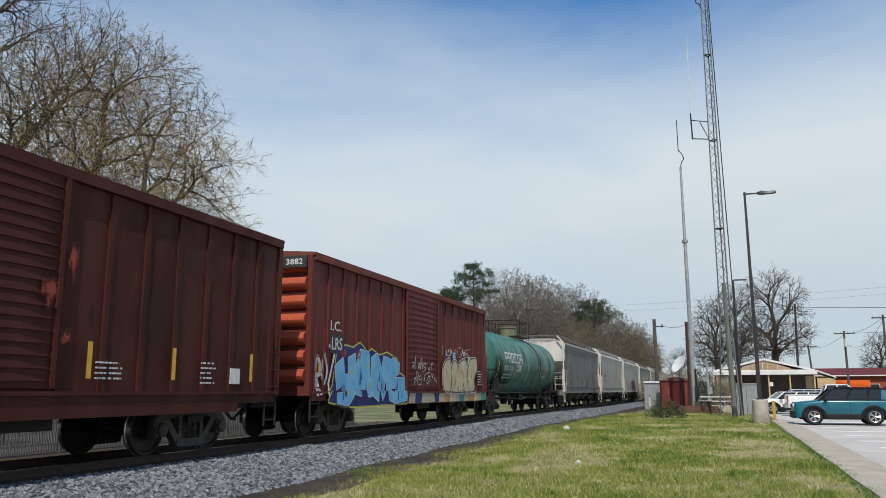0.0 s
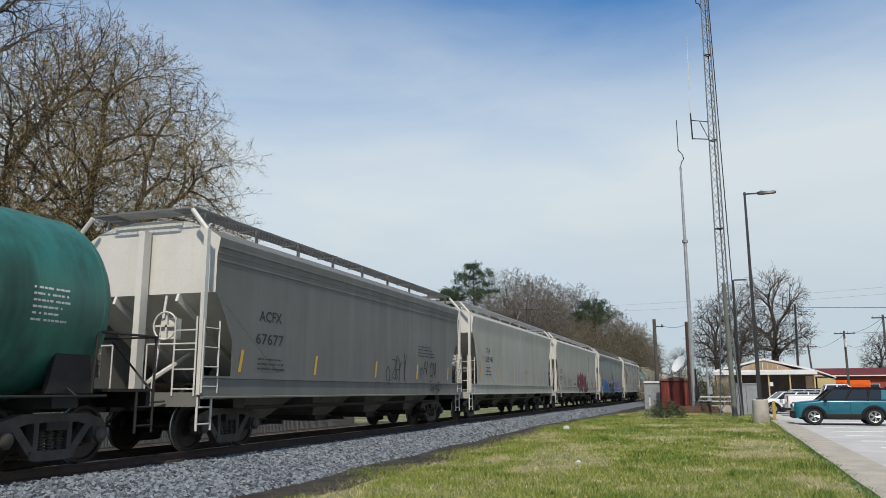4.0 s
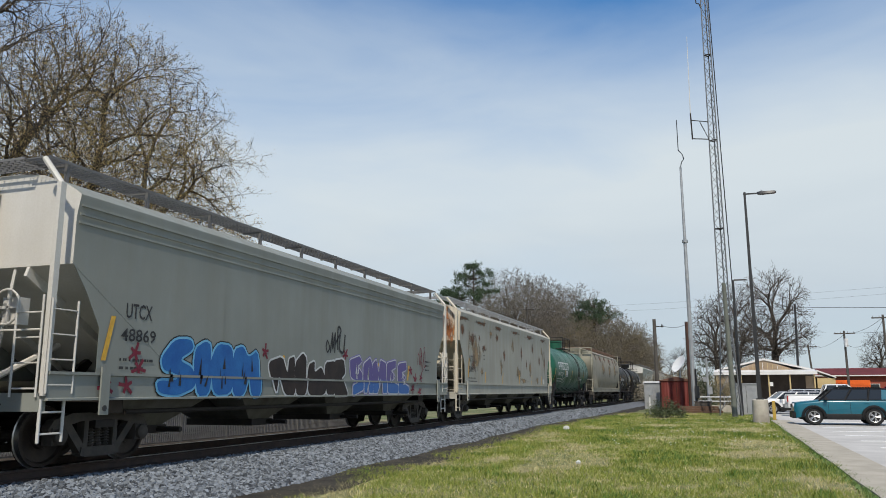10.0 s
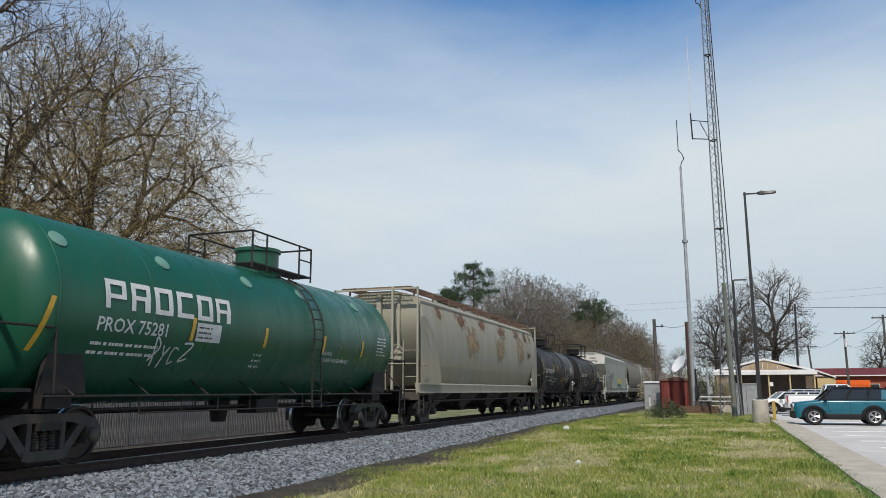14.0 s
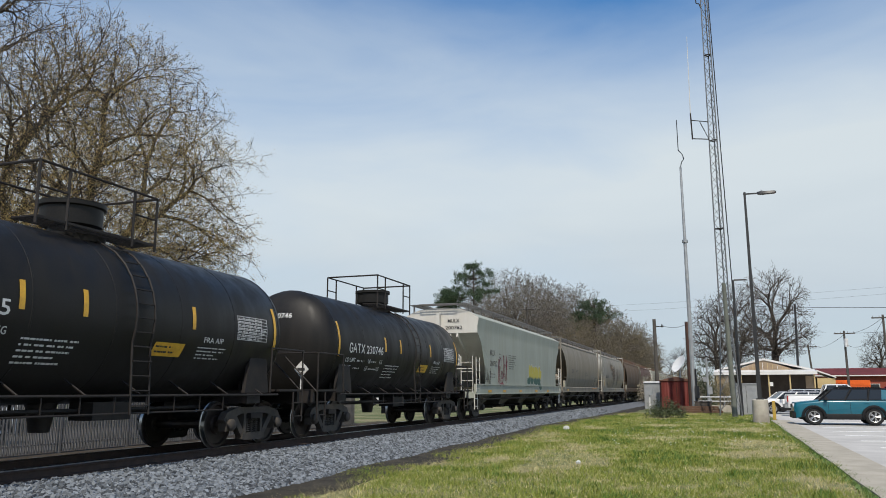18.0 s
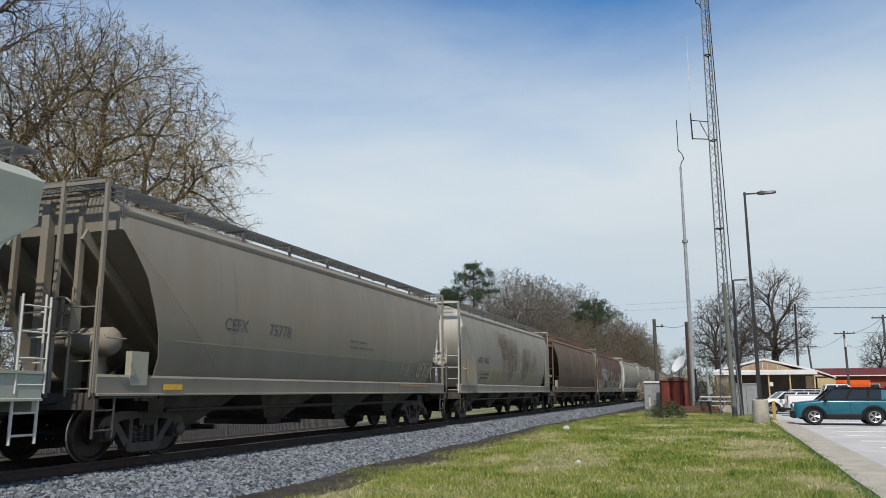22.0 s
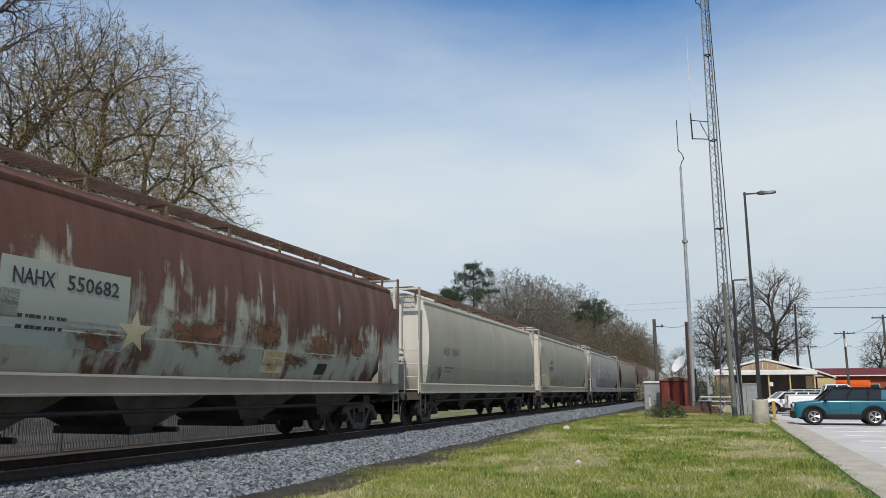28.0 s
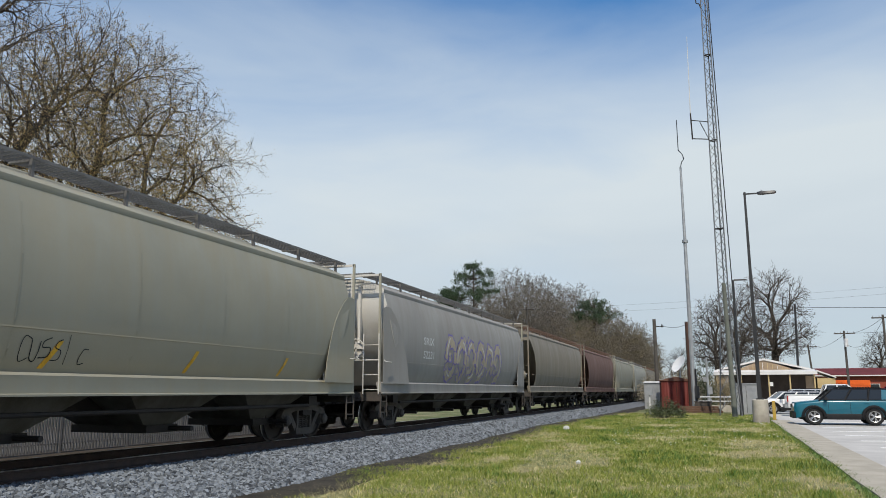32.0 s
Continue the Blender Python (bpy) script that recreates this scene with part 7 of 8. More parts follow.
# added wood closes the far side of the yard and blocks low sky light
for i in range(16):
    c = copy_thing(grey if i % 3 == 0 else olive, pose(-52 - 7 * rng.random(), -48 + i * 11.0, 0, 0, 0, rng.uniform(0, 360)))
    k = rng.uniform(0.85, 1.1)
    c.scale = (k * 1.1, k * 1.1, k * 0.8)
for i in range(14):
    c = copy_thing(olive, pose(-47 - 3 * rng.random(), -44 + i * 8.0, 0, 0, 0, rng.uniform(0, 360)))
    c.scale = (0.8, 0.8, 0.42)
pine(pose(-37.0, 122, 0), 22.6, 1, 3.6, 0.73)
pine(pose(-41.8, 124, 0), 18.6, 2, 1.9, 0.86)
pine(pose(-22.0, 156, 0), 20.0, 3, 3.9, 0.76)
pine(pose(-25.4, 157, 0), 17.4, 4, 2.4, 0.78)
pine(pose(-18.5, 205, 0), 15.5, 5)

# bare trees behind the house
s5, t5 = branchwork(41, 20.4, 5.9, 3000, 0.62, 0.52, 0.2, 0.8, 0.26, 0.4)
bare = tree("bare_tree", pose(8.6, 124, 0, 0, 0, 40), s5, t5, "large leafless tree with dark crooked limbs", BUD_GREY, 1, 0.08, 0.2, 8, 0.014, "bare trees behind the house")
c = copy_thing(bare, pose(0.4, 116, 0, 0, 0, 160))
c.scale = (0.74, 0.74, 0.74)
c = copy_thing(bare, pose(3.4, 119, 0, 0, 0, 260))
c.scale = (0.78, 0.78, 0.86)
c = copy_thing(bare, pose(-4.6, 118, 0, 0, 0, 60))
c.scale = (0.36, 0.36, 0.40)
c = copy_thing(bare, pose(38, 212, 0, 0, 0, 100))
c.scale = (0.8, 0.8, 0.8)
c = copy_thing(bare, pose(45, 216, 0, 0, 0, 10))
c.scale = (0.75, 0.75, 0.75)


def shrub(m, r, h, label, mat, n=130, leaf=0.09, seed=1, name="shrub", group=""):
    rng = random.Random(seed)
    t = thing(name, m, label, "shrub", group)
    st, tips = Geo(), []
    for i in range(n):
        a, q = rng.uniform(0, math.tau), math.sqrt(rng.random())
        z = h * math.sqrt(max(0.05, 1 - q * q)) * rng.uniform(0.3, 1.05)
        tips.append(Vector((r * q * math.cos(a), r * q * math.sin(a), z)))
    for p in tips[:30]:
        st.tube((p.x * 0.2, p.y * 0.2, -0.03), p, 0.012, 4, 0.005, False)
    tagged(part("stems", st, BARK, t), "thin bare stems", kind="stuff")
    part("crown", leaf_mesh(tips, 26, leaf, 0.13 * max(r, 0.7), mat, seed), None, t)
    return t


shrub(pose(-2.95, 49.2, 0), 1.15, 0.95, "low dark green evergreen shrub on the grass", SHRUB, 130, 0.10, 4)
# brush behind the fence
b0 = shrub(pose(-27, 22, 0), 3.0, 2.6, "tangled brown brush behind the fence", BUD_GREY, 260, 0.20, 6, "brush", "brush behind the fence")
for x, y, k in [(-29, 14, 1.0), (-26, 31, 0.9), (-31, 38, 1.2), (-33, 26, 1.2), (-24, 9, 0.9), (-36, 50, 1.3), (-40, 62, 1.2), (-22, 3, 1.0), (-44, 75, 1.3), (-30, 45, 0.8)]:
    c = copy_thing(b0, pose(x, y, 0, 0, 0, rng.uniform(0, 360)))
    c.scale = (k, k, k)
# scrub round the sheds and behind the poles
b1 = shrub(pose(-3.5, 92, 0), 2.6, 3.4, "grey-brown leafless scrub behind the shed", BUD_GREY, 220, 0.16, 7, "scrub", "scrub behind the shed")
shrub(pose(-0.9, 68.5, 0), 1.0, 4.2, "tall dark vine-grown brush beside the post", SHRUB, 200, 0.10, 17, "scrub")
shrub(pose(0.3, 70.5, 0), 1.2, 2.6, "olive-brown brush beside the railing", OLIVE, 200, 0.10, 18, "scrub")
for x, y, k in [(-0.5, 95, 1.0), (-7.0, 98, 1.0), (1.0, 100, 0.9), (-4, 108, 1.3), (-1.5, 88, 0.7)]:
    c = copy_thing(b1, pose(x, y, 0, 0, 0, rng.uniform(0, 360)))
    c.scale = (k, k, k)

# ---- the yard beyond the track ----
YARD = surface("pale_yard_gravel", (0.22, 0.205, 0.18), (0.11, 0.10, 0.085), 0.8, 0.95, 0.0, 0.5, 40, 0.02)
thing("yard", Matrix(), "pale gravel yard behind the fence", "yard", kind="structure", data=Geo().box((-24.0, 15, -0.02), (13.0, 44, 0.05)).mesh("yard", YARD, 0))
FENCE_IRON = surface("fence_steel", (0.23, 0.222, 0.21), (0.15, 0.145, 0.135), 3.0, 0.7, 0.3, 0.2)
fence = thing("picket_fence", pose(-16.4, 0, 0), "weathered grey steel picket fence along the line", "fence")
PICKET = Geo().box((0, 0, 0.85), (0.055, 0.035, 1.6)).mesh("picket", FENCE_IRON, 0)
POST = Geo().box((0, 0, 0.92), (0.07, 0.07, 1.9)).box((0, 0, 1.88), (0.09, 0.09, 0.04)).mesh("post", FENCE_IRON, 30)
for i in range(290):
    part("picket", PICKET, None, fence, m=pose(0, 4.0 + i * 0.105, 0, 0, 0, 0))
for i in range(13):
    part("post", POST, None, fence, m=pose(0, 4.0 + i * 2.5, 0))
for z in (0.25, 1.45):
    part("fence_rail", Geo().box((0, 19.2, z), (0.035, 30.5, 0.04)), FENCE_IRON, fence)

# ---- poles, tower, sheds beyond the grass ----
lamp = thing("street_lamp", pose(2.1, 43.0, 0), "tall black street lamp on a concrete footing", "street lamp")
part("footing", Geo().lathe([(-0.2, 0.40), (1.10, 0.39), (1.14, 0.36)], pose(0, 0, 0, 0, -90, 0), 20), CONCRETE, lamp, "round stained concrete footing")
part("pole", Geo().box((0, 0, 6.5), (0.20, 0.20, 10.9), taper=0.55).box((0, 0, 1.17), (0.38, 0.38, 0.06)), BLACK_PAINT, lamp)
part("arm", Geo().box((0.3, 0, 11.85), (0.75, 0.06, 0.07)), BLACK_PAINT, lamp)
part("lamp_head", Geo().rings([[(x, -w, 11.85 - h), (x, w, 11.85 - h), (x, w * 0.7, 11.85 + h), (x, -w * 0.7, 11.85 + h)] for x, w, h in ((0.62, 0.08, 0.05), (0.75, 0.17, 0.07), (1.45, 0.17, 0.06), (1.55, 0.12, 0.03))]), BLACK_PAINT, lamp)
part("photocell", Geo().lathe([(0, 0.05), (0.1, 0.04)], pose(0.85, 0, 11.91, 0, -90, 0), 8), GALV, lamp)

lamp2 = thing("street_lamp", pose(1.56, 55.2, 0), "slim dark street lamp with a short arm", "street lamp")
part("pole", Geo().tube((0, 0, -0.05), (0, 0, 8.9), 0.12, 10, 0.08), BLACK_PAINT, lamp2)
part("lamp_head", Geo().box((0.45, 0, 8.9), (0.95, 0.2, 0.09), taper=0.8), BLACK_PAINT, lamp2)

wp = thing("utility_pole", pose(1.05, 51.9, 0), "grey-green weathered wooden pole beside the tower", "utility pole")
part("pole", Geo().tube((0, 0, -0.05), (-0.15, 0, 8.3), 0.17, 12, 0.12), surface("grey_green_pole", (0.17, 0.18, 0.15), (0.12, 0.125, 0.105), 2, 0.9), wp)
bp = thing("utility_pole", pose(-1.9, 67.2, 0), "reddish brown wooden pole behind the shed", "utility pole")
part("pole", Geo().tube((0, 0, -0.05), (0, 0, 7.2), 0.2, 12, 0.17), surface("creosote_pole", (0.12, 0.07, 0.05), (0.08, 0.05, 0.04), 2, 0.9), bp)
pp = thing("utility_pole", pose(-5.2, 77.6, 0), "grey wooden pole with a cable bracket", "utility pole")
part("pole", Geo().tube((0, 0, -0.05), (0, 0, 8.4), 0.2, 12, 0.16), POLE_WOOD, pp)
part("bracket", Geo().box((0.4, 0, 7.7), (0.9, 0.08, 0.08)).tube((0.7, 0, 7.6), (0.7, 0, 7.9), 0.06), STEEL_DARK, pp)
mast = thing("antenna_mast", pose(-1.53, 62.0, 0), "grey tubular mast with a whip antenna", "mast")
part("pole", Geo().tube((0, 0, -0.05), (0, 0, 13.0), 0.18, 12, 0.13).tube((0, 0, 13.0), (0, 0, 19.0), 0.12, 10, 0.08), GALV, mast)
part("coupling", Geo().lathe([(-0.1, 0.22), (0.1, 0.22)], pose(0, 0, 13.0, 0, -90, 0), 12), GALV, mast)
part("antenna", Geo().bar([(0.0, 0, 19.0), (0.1, 0, 19.4), (0.28, 0, 19.6), (0.2, 0, 20.0), (-0.1, 0, 20.4), (-0.1, 0, 22.9)], 0.035), BLACK_PAINT, mast)
part("conduit", Geo().tube((0.22, -0.15, 0), (0.2, -0.15, 3.2), 0.07).box((0.25, -0.25, 1.5), (0.3, 0.25, 0.9)), BLACK_PAINT, mast)

# lattice tower on three legs
tower = thing("radio_tower", pose(0.93, 54.3, 0), "tall three-legged galvanised lattice radio tower", "tower")
TW = 31.0


def leg(i, z):
    r = float(np.interp(z, (0, 1.3, 6.0, 31.0), (0.78, 0.66, 0.37, 0.24)))
    a = math.radians((200, 320, 80)[i])
    return Vector((r * math.cos(a), r * math.sin(a), z))


for i in range(3):
    part("leg", Geo().tube(leg(i, -0.05), leg(i, 6.0), 0.045, 8).tube(leg(i, 6.0), leg(i, TW), 0.045, 8, 0.035), TOWER_STEEL, tower)
LACE = []
z = 0.3
while z < TW - 0.7:
    dz = 1.25 if z < 6 else 0.56
    LACE.append((z, dz))
    z += dz
for i in range(3):
    j = (i + 1) % 3
    for k, (z, dz) in enumerate(LACE):
        a, b = (leg(i, z), leg(j, z + dz)) if k % 2 else (leg(j, z), leg(i, z + dz))
        part("brace", Geo().tube(a, b, 0.021, 4), TOWER_STEEL, tower)
        if z < 6:
            part("brace", Geo().tube(leg(i, z) if k % 2 == 0 else leg(j, z), leg(j, z + dz) if k % 2 == 0 else leg(i, z + dz), 0.021, 4), TOWER_STEEL, tower)
for z in (6.1, 12.3, 18.5, 24.75):
    part("splice_collar", Geo().bar([leg(0, z), leg(1, z), leg(2, z), leg(0, z)], 0.04), STEEL_DARK, tower)
part("cable_run", Geo().bar([leg(1, 0.5) + Vector((0.08, 0, 0)), leg(1, TW) + Vector((0.06, 0, 0))], 0.035), BLACK_PAINT, tower)
part("side_arm", Geo().bar([leg(0, 18.6), Vector((-1.35, -0.1, 18.75))], 0.035).bar([leg(0, 19.85), Vector((-1.4, -0.1, 20.1))], 0.03).bar([leg(0, 18.6), Vector((-0.85, -0.1, 20.0))], 0.025).bar([Vector((-1.36, -0.1, 18.7)), Vector((-1.4, -0.1, 20.6))], 0.05), STEEL_DARK, tower)
part("antenna", Geo().tube((-1.4, -0.1, 20.5), (-1.32, -0.1, 26.3), 0.035, 6, 0.02), INK_WHITE, tower)
part("top_arm", Geo().bar([leg(0, 28.3), Vector((-0.35, 0, 28.7)), Vector((-0.55, 0, 28.8)), Vector((-0.58, 0, 29.3))], 0.04), STEEL_DARK, tower)

# red metal shed with a dish behind it, cabinets
SHED_RED = weathered("rusty_red_sheet", (0.16, 0.032, 0.028), (0.09, 0.03, 0.025), 0.45, 0.2, rough=0.6, seed=31, chalk=0.55)
SHED_ROOF = surface("rusted_roof", (0.13, 0.06, 0.045), (0.2, 0.1, 0.07), 1.5, 0.8)
shed = thing("metal_shed", pose(-3.15, 70.3, 0, 0, 0, 8), "rust-red corrugated metal shed, padlocked", "shed")
part("frame", Geo().box((0, 0.9, 1.2), (2.5, 1.8, 2.42)), SHED_RED, shed)
for i in range(12):
    x = -1.14 + i * 0.208
    part("panel", Geo().box((x, -0.015, 1.2), (0.15, 0.04, 2.38)), SHED_RED, shed)
for i in range(8):
    part("panel", Geo().box((1.265, 0.15 + i * 0.215, 1.2), (0.04, 0.15, 2.38)), SHED_RED, shed)
part("roof", Geo().rings([[(-1.4, -0.12, 2.42), (1.4, -0.12, 2.42), (1.4, -0.12, 2.47), (0, -0.12, 2.78), (-1.4, -0.12, 2.47)], [(-1.4, 1.95, 2.42), (1.4, 1.95, 2.42), (1.4, 1.95, 2.47), (0, 1.95, 2.78), (-1.4, 1.95, 2.47)]]), SHED_ROOF, shed)
part("door_seam", Geo().box((0.0, -0.05, 1.15), (0.02, 0.02, 2.2)).box((0.08, -0.05, 1.2), (0.05, 0.03, 0.12)), STEEL_DARK, shed)
dish = thing("satellite_dish", pose(-2.95, 74.5, 0), "white satellite dish on a steel post", "satellite dish")
part("post", Geo().tube((0, 0, -0.05), (0, 0, 3.6), 0.08, 8), GALV, dish)
part("reflector", Geo().lathe([(0.0, 0.05), (0.03, 0.45), (0.12, 0.85), (0.22, 1.08), (0.20, 1.08), (0.09, 0.84), (0.0, 0.44), (-0.03, 0.06)], pose(0, 0, 3.9) @ Vector((-0.72, -0.46, 0.52)).to_track_quat("X", "Z").to_matrix().to_4x4() @ Matrix.Scale(0.82, 4), 28), surface("white_enamel", (0.82, 0.82, 0.80), (0.72, 0.72, 0.70), 2, 0.5), dish)
part("feed_arm", Geo().bar([(-0.35, -0.3, 3.15), (-1.35, -0.75, 4.05), (-1.5, -0.8, 4.2)], 0.04).box((-1.5, -0.8, 4.2), (0.3, 0.22, 0.16)).bar([(-0.1, 0.3, 4.6), (-1.45, -0.75, 4.2)], 0.015, 4), GALV, dish)
CAB = surface("cabinet_grey", (0.36, 0.37, 0.37), (0.28, 0.29, 0.30), 2.0, 0.5, 0.2, 0.1)
cab = thing("signal_cabinet", pose(-5.35, 73.5, 0), "grey metal trackside equipment cabinet with peaked lid", "cabinet")
part("body", Geo().box((0, 0, 1.15), (1.4, 1.2, 2.3)), CAB, cab)
part("lid", Geo().box((0, 0, 2.36), (1.6, 1.4, 0.16), taper=0.85), CAB, cab)
part("door", Geo().box((0.1, -0.62, 1.2), (0.9, 0.04, 1.9)).box((0.4, -0.65, 1.2), (0.05, 0.04, 0.2)), CAB, cab)
cab2 = thing("junction_box", pose(-4.3, 55.8, 0), "small pale box on a white post", "junction box")
part("post", Geo().box((0, 0, 0.7), (0.1, 0.1, 1.5)), INK_WHITE, cab2)
part("box", Geo().box((0, -0.05, 1.6), (0.42, 0.25, 0.55)), CAB, cab2)
pb = thing("power_cabinet", pose(1.95, 57.0, 0), "pale grey electrical cabinet beside the tower", "cabinet")
part("body", Geo().box((0, 0, 1.0), (1.5, 0.8, 2.0)), CAB, pb)
part("lid", Geo().box((0, 0, 2.03), (1.6, 0.9, 0.08)), CAB, pb)
part("door_seam", Geo().box((0, -0.405, 1.0), (0.02, 0.01, 1.8)), STEEL_DARK, pb)
ties = thing("timber_pile", pose(-1.0, 60.5, 0), "stack of old orange-brown timbers on the ground", "timber pile")
TIMBER = surface("old_timber", (0.17, 0.10, 0.065), (0.10, 0.065, 0.045), 2.0, 0.9)
for i, (x, y, z, a) in enumerate([(0, 0, 0.08, 4), (0.1, 0.3, 0.08, -3), (0.0, 0.15, 0.24, 2), (-0.5, -0.3, 0.08, 9), (-0.2, 0.2, 0.40, -2)]):
    part("timber", Geo().box((0, 0, 0), (2.7, 0.2, 0.15)), TIMBER, ties, m=pose(x, y, z, 0, 0, a))
rail_g = thing("pipe_railing", pose(0.1, 64.5, 0), "low pale pipe railing on a concrete kerb", "railing")
part("kerb", Geo().box((0, 0.1, 0.24), (3.2, 0.3, 0.5)), CONCRETE, rail_g, "stained concrete kerb wall")
for x in (-1.5, -0.5, 0.5, 1.5):
    part("post", Geo().tube((x, 0.1, 0.4), (x, 0.1, 1.15), 0.035, 6), GALV, rail_g)
for z in (0.78, 1.1):
    part("pipe", Geo().tube((-1.6, 0.1, z), (1.6, 0.1, z), 0.045, 6), INK_WHITE, rail_g)
tub = thing("steel_bin", pose(-0.9, 61.2, 0), "dark rusty steel bin on the ground", "bin")
part("body", Geo().box((0, 0, 0.42), (1.1, 0.8, 0.75), taper=1.08), STEEL_TRUCK, tub)
part("rim", Geo().bar([(-0.6, -0.44, 0.8), (0.6, -0.44, 0.8), (0.6, 0.44, 0.8), (-0.6, 0.44, 0.8), (-0.6, -0.44, 0.8)], 0.03), STEEL_TRUCK, tub)
vp = thing("service_post", pose(-0.55, 66.5, 0), "grey service post with meter boxes", "service post")
part("pole", Geo().tube((0, 0, -0.05), (0, 0, 4.2), 0.1, 8, 0.08), GALV, vp)
for x, z, w, h in ((0.16, 1.6, 0.36, 0.6), (-0.16, 2.5, 0.3, 0.4), (0.1, 0.8, 0.3, 0.3)):
    part("meter_box", Geo().box((x, -0.18, z), (w, 0.2, h), taper=0.94), CAB, vp)
part("lamp_bracket", Geo().bar([(0, 0, 3.9), (0.7, -0.1, 4.2)], 0.03).box((0.85, -0.1, 4.18), (0.4, 0.25, 0.16)), STEEL_DARK, vp)
block = thing("yellow_bollard", pose(2.95, 46.5, 0), "short yellow wooden bollard by the path", "bollard")
part("post", Geo().box((0, 0, 0.5), (0.16, 0.16, 1.05)), surface("bollard_yellow", (0.5, 0.33, 0.06), (0.4, 0.28, 0.08), 4, 0.8), block)
ston = thing("white_rock", pose(-6.0, 33.2, 0, 0, 0, 30), "white rock at the edge of the ballast", "rock")
part("rock", Geo().rings([[(r * math.cos(a) * (1 + 0.2 * math.sin(3 * a)), r * 0.7 * math.sin(a), z) for a in (i * math.tau / 9 for i in range(9))] for r, z in ((0.11, -0.03), (0.13, 0.06), (0.10, 0.13), (0.03, 0.15))]), INK_WHITE, ston)
ston2 = thing("white_rock", pose(-3.0, 17.9, 0), "small pale rock in the grass", "rock")
part("rock", Geo().rings([[(r * math.cos(a), r * 0.7 * math.sin(a), z) for a in (i * math.tau / 7 for i in range(7))] for r, z in ((0.045, -0.02), (0.06, 0.03), (0.02, 0.06))]), INK_WHITE, ston2)

# ---- house, long building ----
WHITE_ROOF = surface("white_metal_roof", (0.72, 0.71, 0.68), (0.6, 0.58, 0.55), 0.6, 0.5)
PLY = surface("weathered_plywood", (0.38, 0.29, 0.20), (0.26, 0.19, 0.12), 0.8, 0.85)
TAN = surface("tan_siding", (0.52, 0.40, 0.20), (0.45, 0.34, 0.17), 1.0, 0.8)
DARK_WALL = surface("dark_siding", (0.055, 0.045, 0.04), (0.08, 0.065, 0.055), 1.0, 0.8)
house = thing("house", pose(5.36, 97.0, 0), "low house with white metal roof and a shaded porch", "house")
HW = 5.3
part("wall", Geo().box((0, 5.0, 1.8), (2 * HW - 0.4, 8.0, 3.6)), DARK_WALL, house)
part("gable", Geo().rings([[(-HW * 0.72, y, 3.6), (HW * 0.80, y, 3.6), (HW * 0.08, y, 5.02), (-HW * 0.04, y, 5.02)] for y in (0.72, 0.9)]), PLY, house, "bare plywood gable")
for i in range(13):
    x = -3.2 + i * 0.53
    part("gable_batten", Geo().box((x, 0.70, 3.6 + 0.62 * (1 - abs(x - 0.1) / 4.4)), (0.05, 0.03, 1.15 * (1 - abs(x - 0.1) / 4.2))), TAN if i % 3 else WHITE_ROOF, house)
part("roof", Geo().rings([[(-HW - 0.1, y, 3.75), (0.1, y, 5.06), (HW + 0.1, y, 3.75), (HW + 0.1, y, 3.95), (0.1, y, 5.28), (-HW - 0.1, y, 3.95)] for y in (0.6, 9.4)]), WHITE_ROOF, house)
part("porch_roof", Geo().rings([[(-HW - 0.1, y, z), (HW + 0.1, y, z), (HW + 0.1, y, z + 0.16), (-HW - 0.1, y, z + 0.16)] for y, z in ((-1.6, 3.42), (0.7, 3.78))]).box((0, -1.62, 3.52), (2 * HW + 0.24, 0.1, 0.34)), WHITE_ROOF, house)
for x in (-5.1, -2.5, 0.4, 2.6, 5.1):
    part("porch_post", Geo().box((x, -1.4, 1.75), (0.14, 0.14, 3.4)), TAN, house)
part("side_panel", Geo().box((-4.5, -1.3, 2.1), (1.3, 0.1, 2.3)), PLY, house)
part("side_panel", Geo().box((4.7, -0.2, 1.6), (0.8, 0.1, 3.2)), PLY, house)
part("door", Geo().box((1.6, 0.96, 1.1), (1.0, 0.08, 2.1)), DARK_WALL, house)
win = part("window", Geo().box((0.6, -1.32, 2.3), (0.45, 0.05, 0.45)), INK_WHITE, house, "small white notice board")
part("floor_slab", Geo().box((0, 0.0, 0.06), (2 * HW, 3.4, 0.14)), CONCRETE, house)
annex = thing("annex", pose(12.1, 99.5, 0), "small tan block with a white sloping roof", "building")
part("wall", Geo().box((0, 2, 1.5), (1.9, 4, 3.0)), TAN, annex)
part("roof", Geo().rings([[(-1.0, y, 3.78), (1.05, y, 2.98), (1.05, y, 3.12), (-1.0, y, 3.95)] for y in (-0.2, 4.2)]), WHITE_ROOF, annex)
RED_ROOF = surface("maroon_roof", (0.16, 0.035, 0.035), (0.11, 0.03, 0.03), 0.5, 0.7)
RED_BRICK = surface("red_brick_wall", (0.30, 0.075, 0.05), (0.22, 0.06, 0.045), 3.0, 0.9)
lb = thing("long_building", pose(40.0, 150.0, 0), "long low red-brick building with a maroon roof", "building")
part("wall", Geo().box((0, 4, 2.05), (48, 8, 4.1)), RED_BRICK, lb)
part("roof", Geo().rings([[(-24.6, -0.6, 4.25), (24.6, -0.6, 4.25), (24.6, 4, 5.42), (-24.6, 4, 5.42)], [(-24.6, 8.6, 4.25), (24.6, 8.6, 4.25), (24.6, 4.1, 5.46), (-24.6, 4.1, 5.46)]]).box((0, -0.6, 4.15), (49, 0.1, 0.26)), RED_ROOF, lb)
part("fascia", Geo().box((0, -0.7, 4.08), (49, 0.08, 0.2)), WHITE_ROOF, lb)
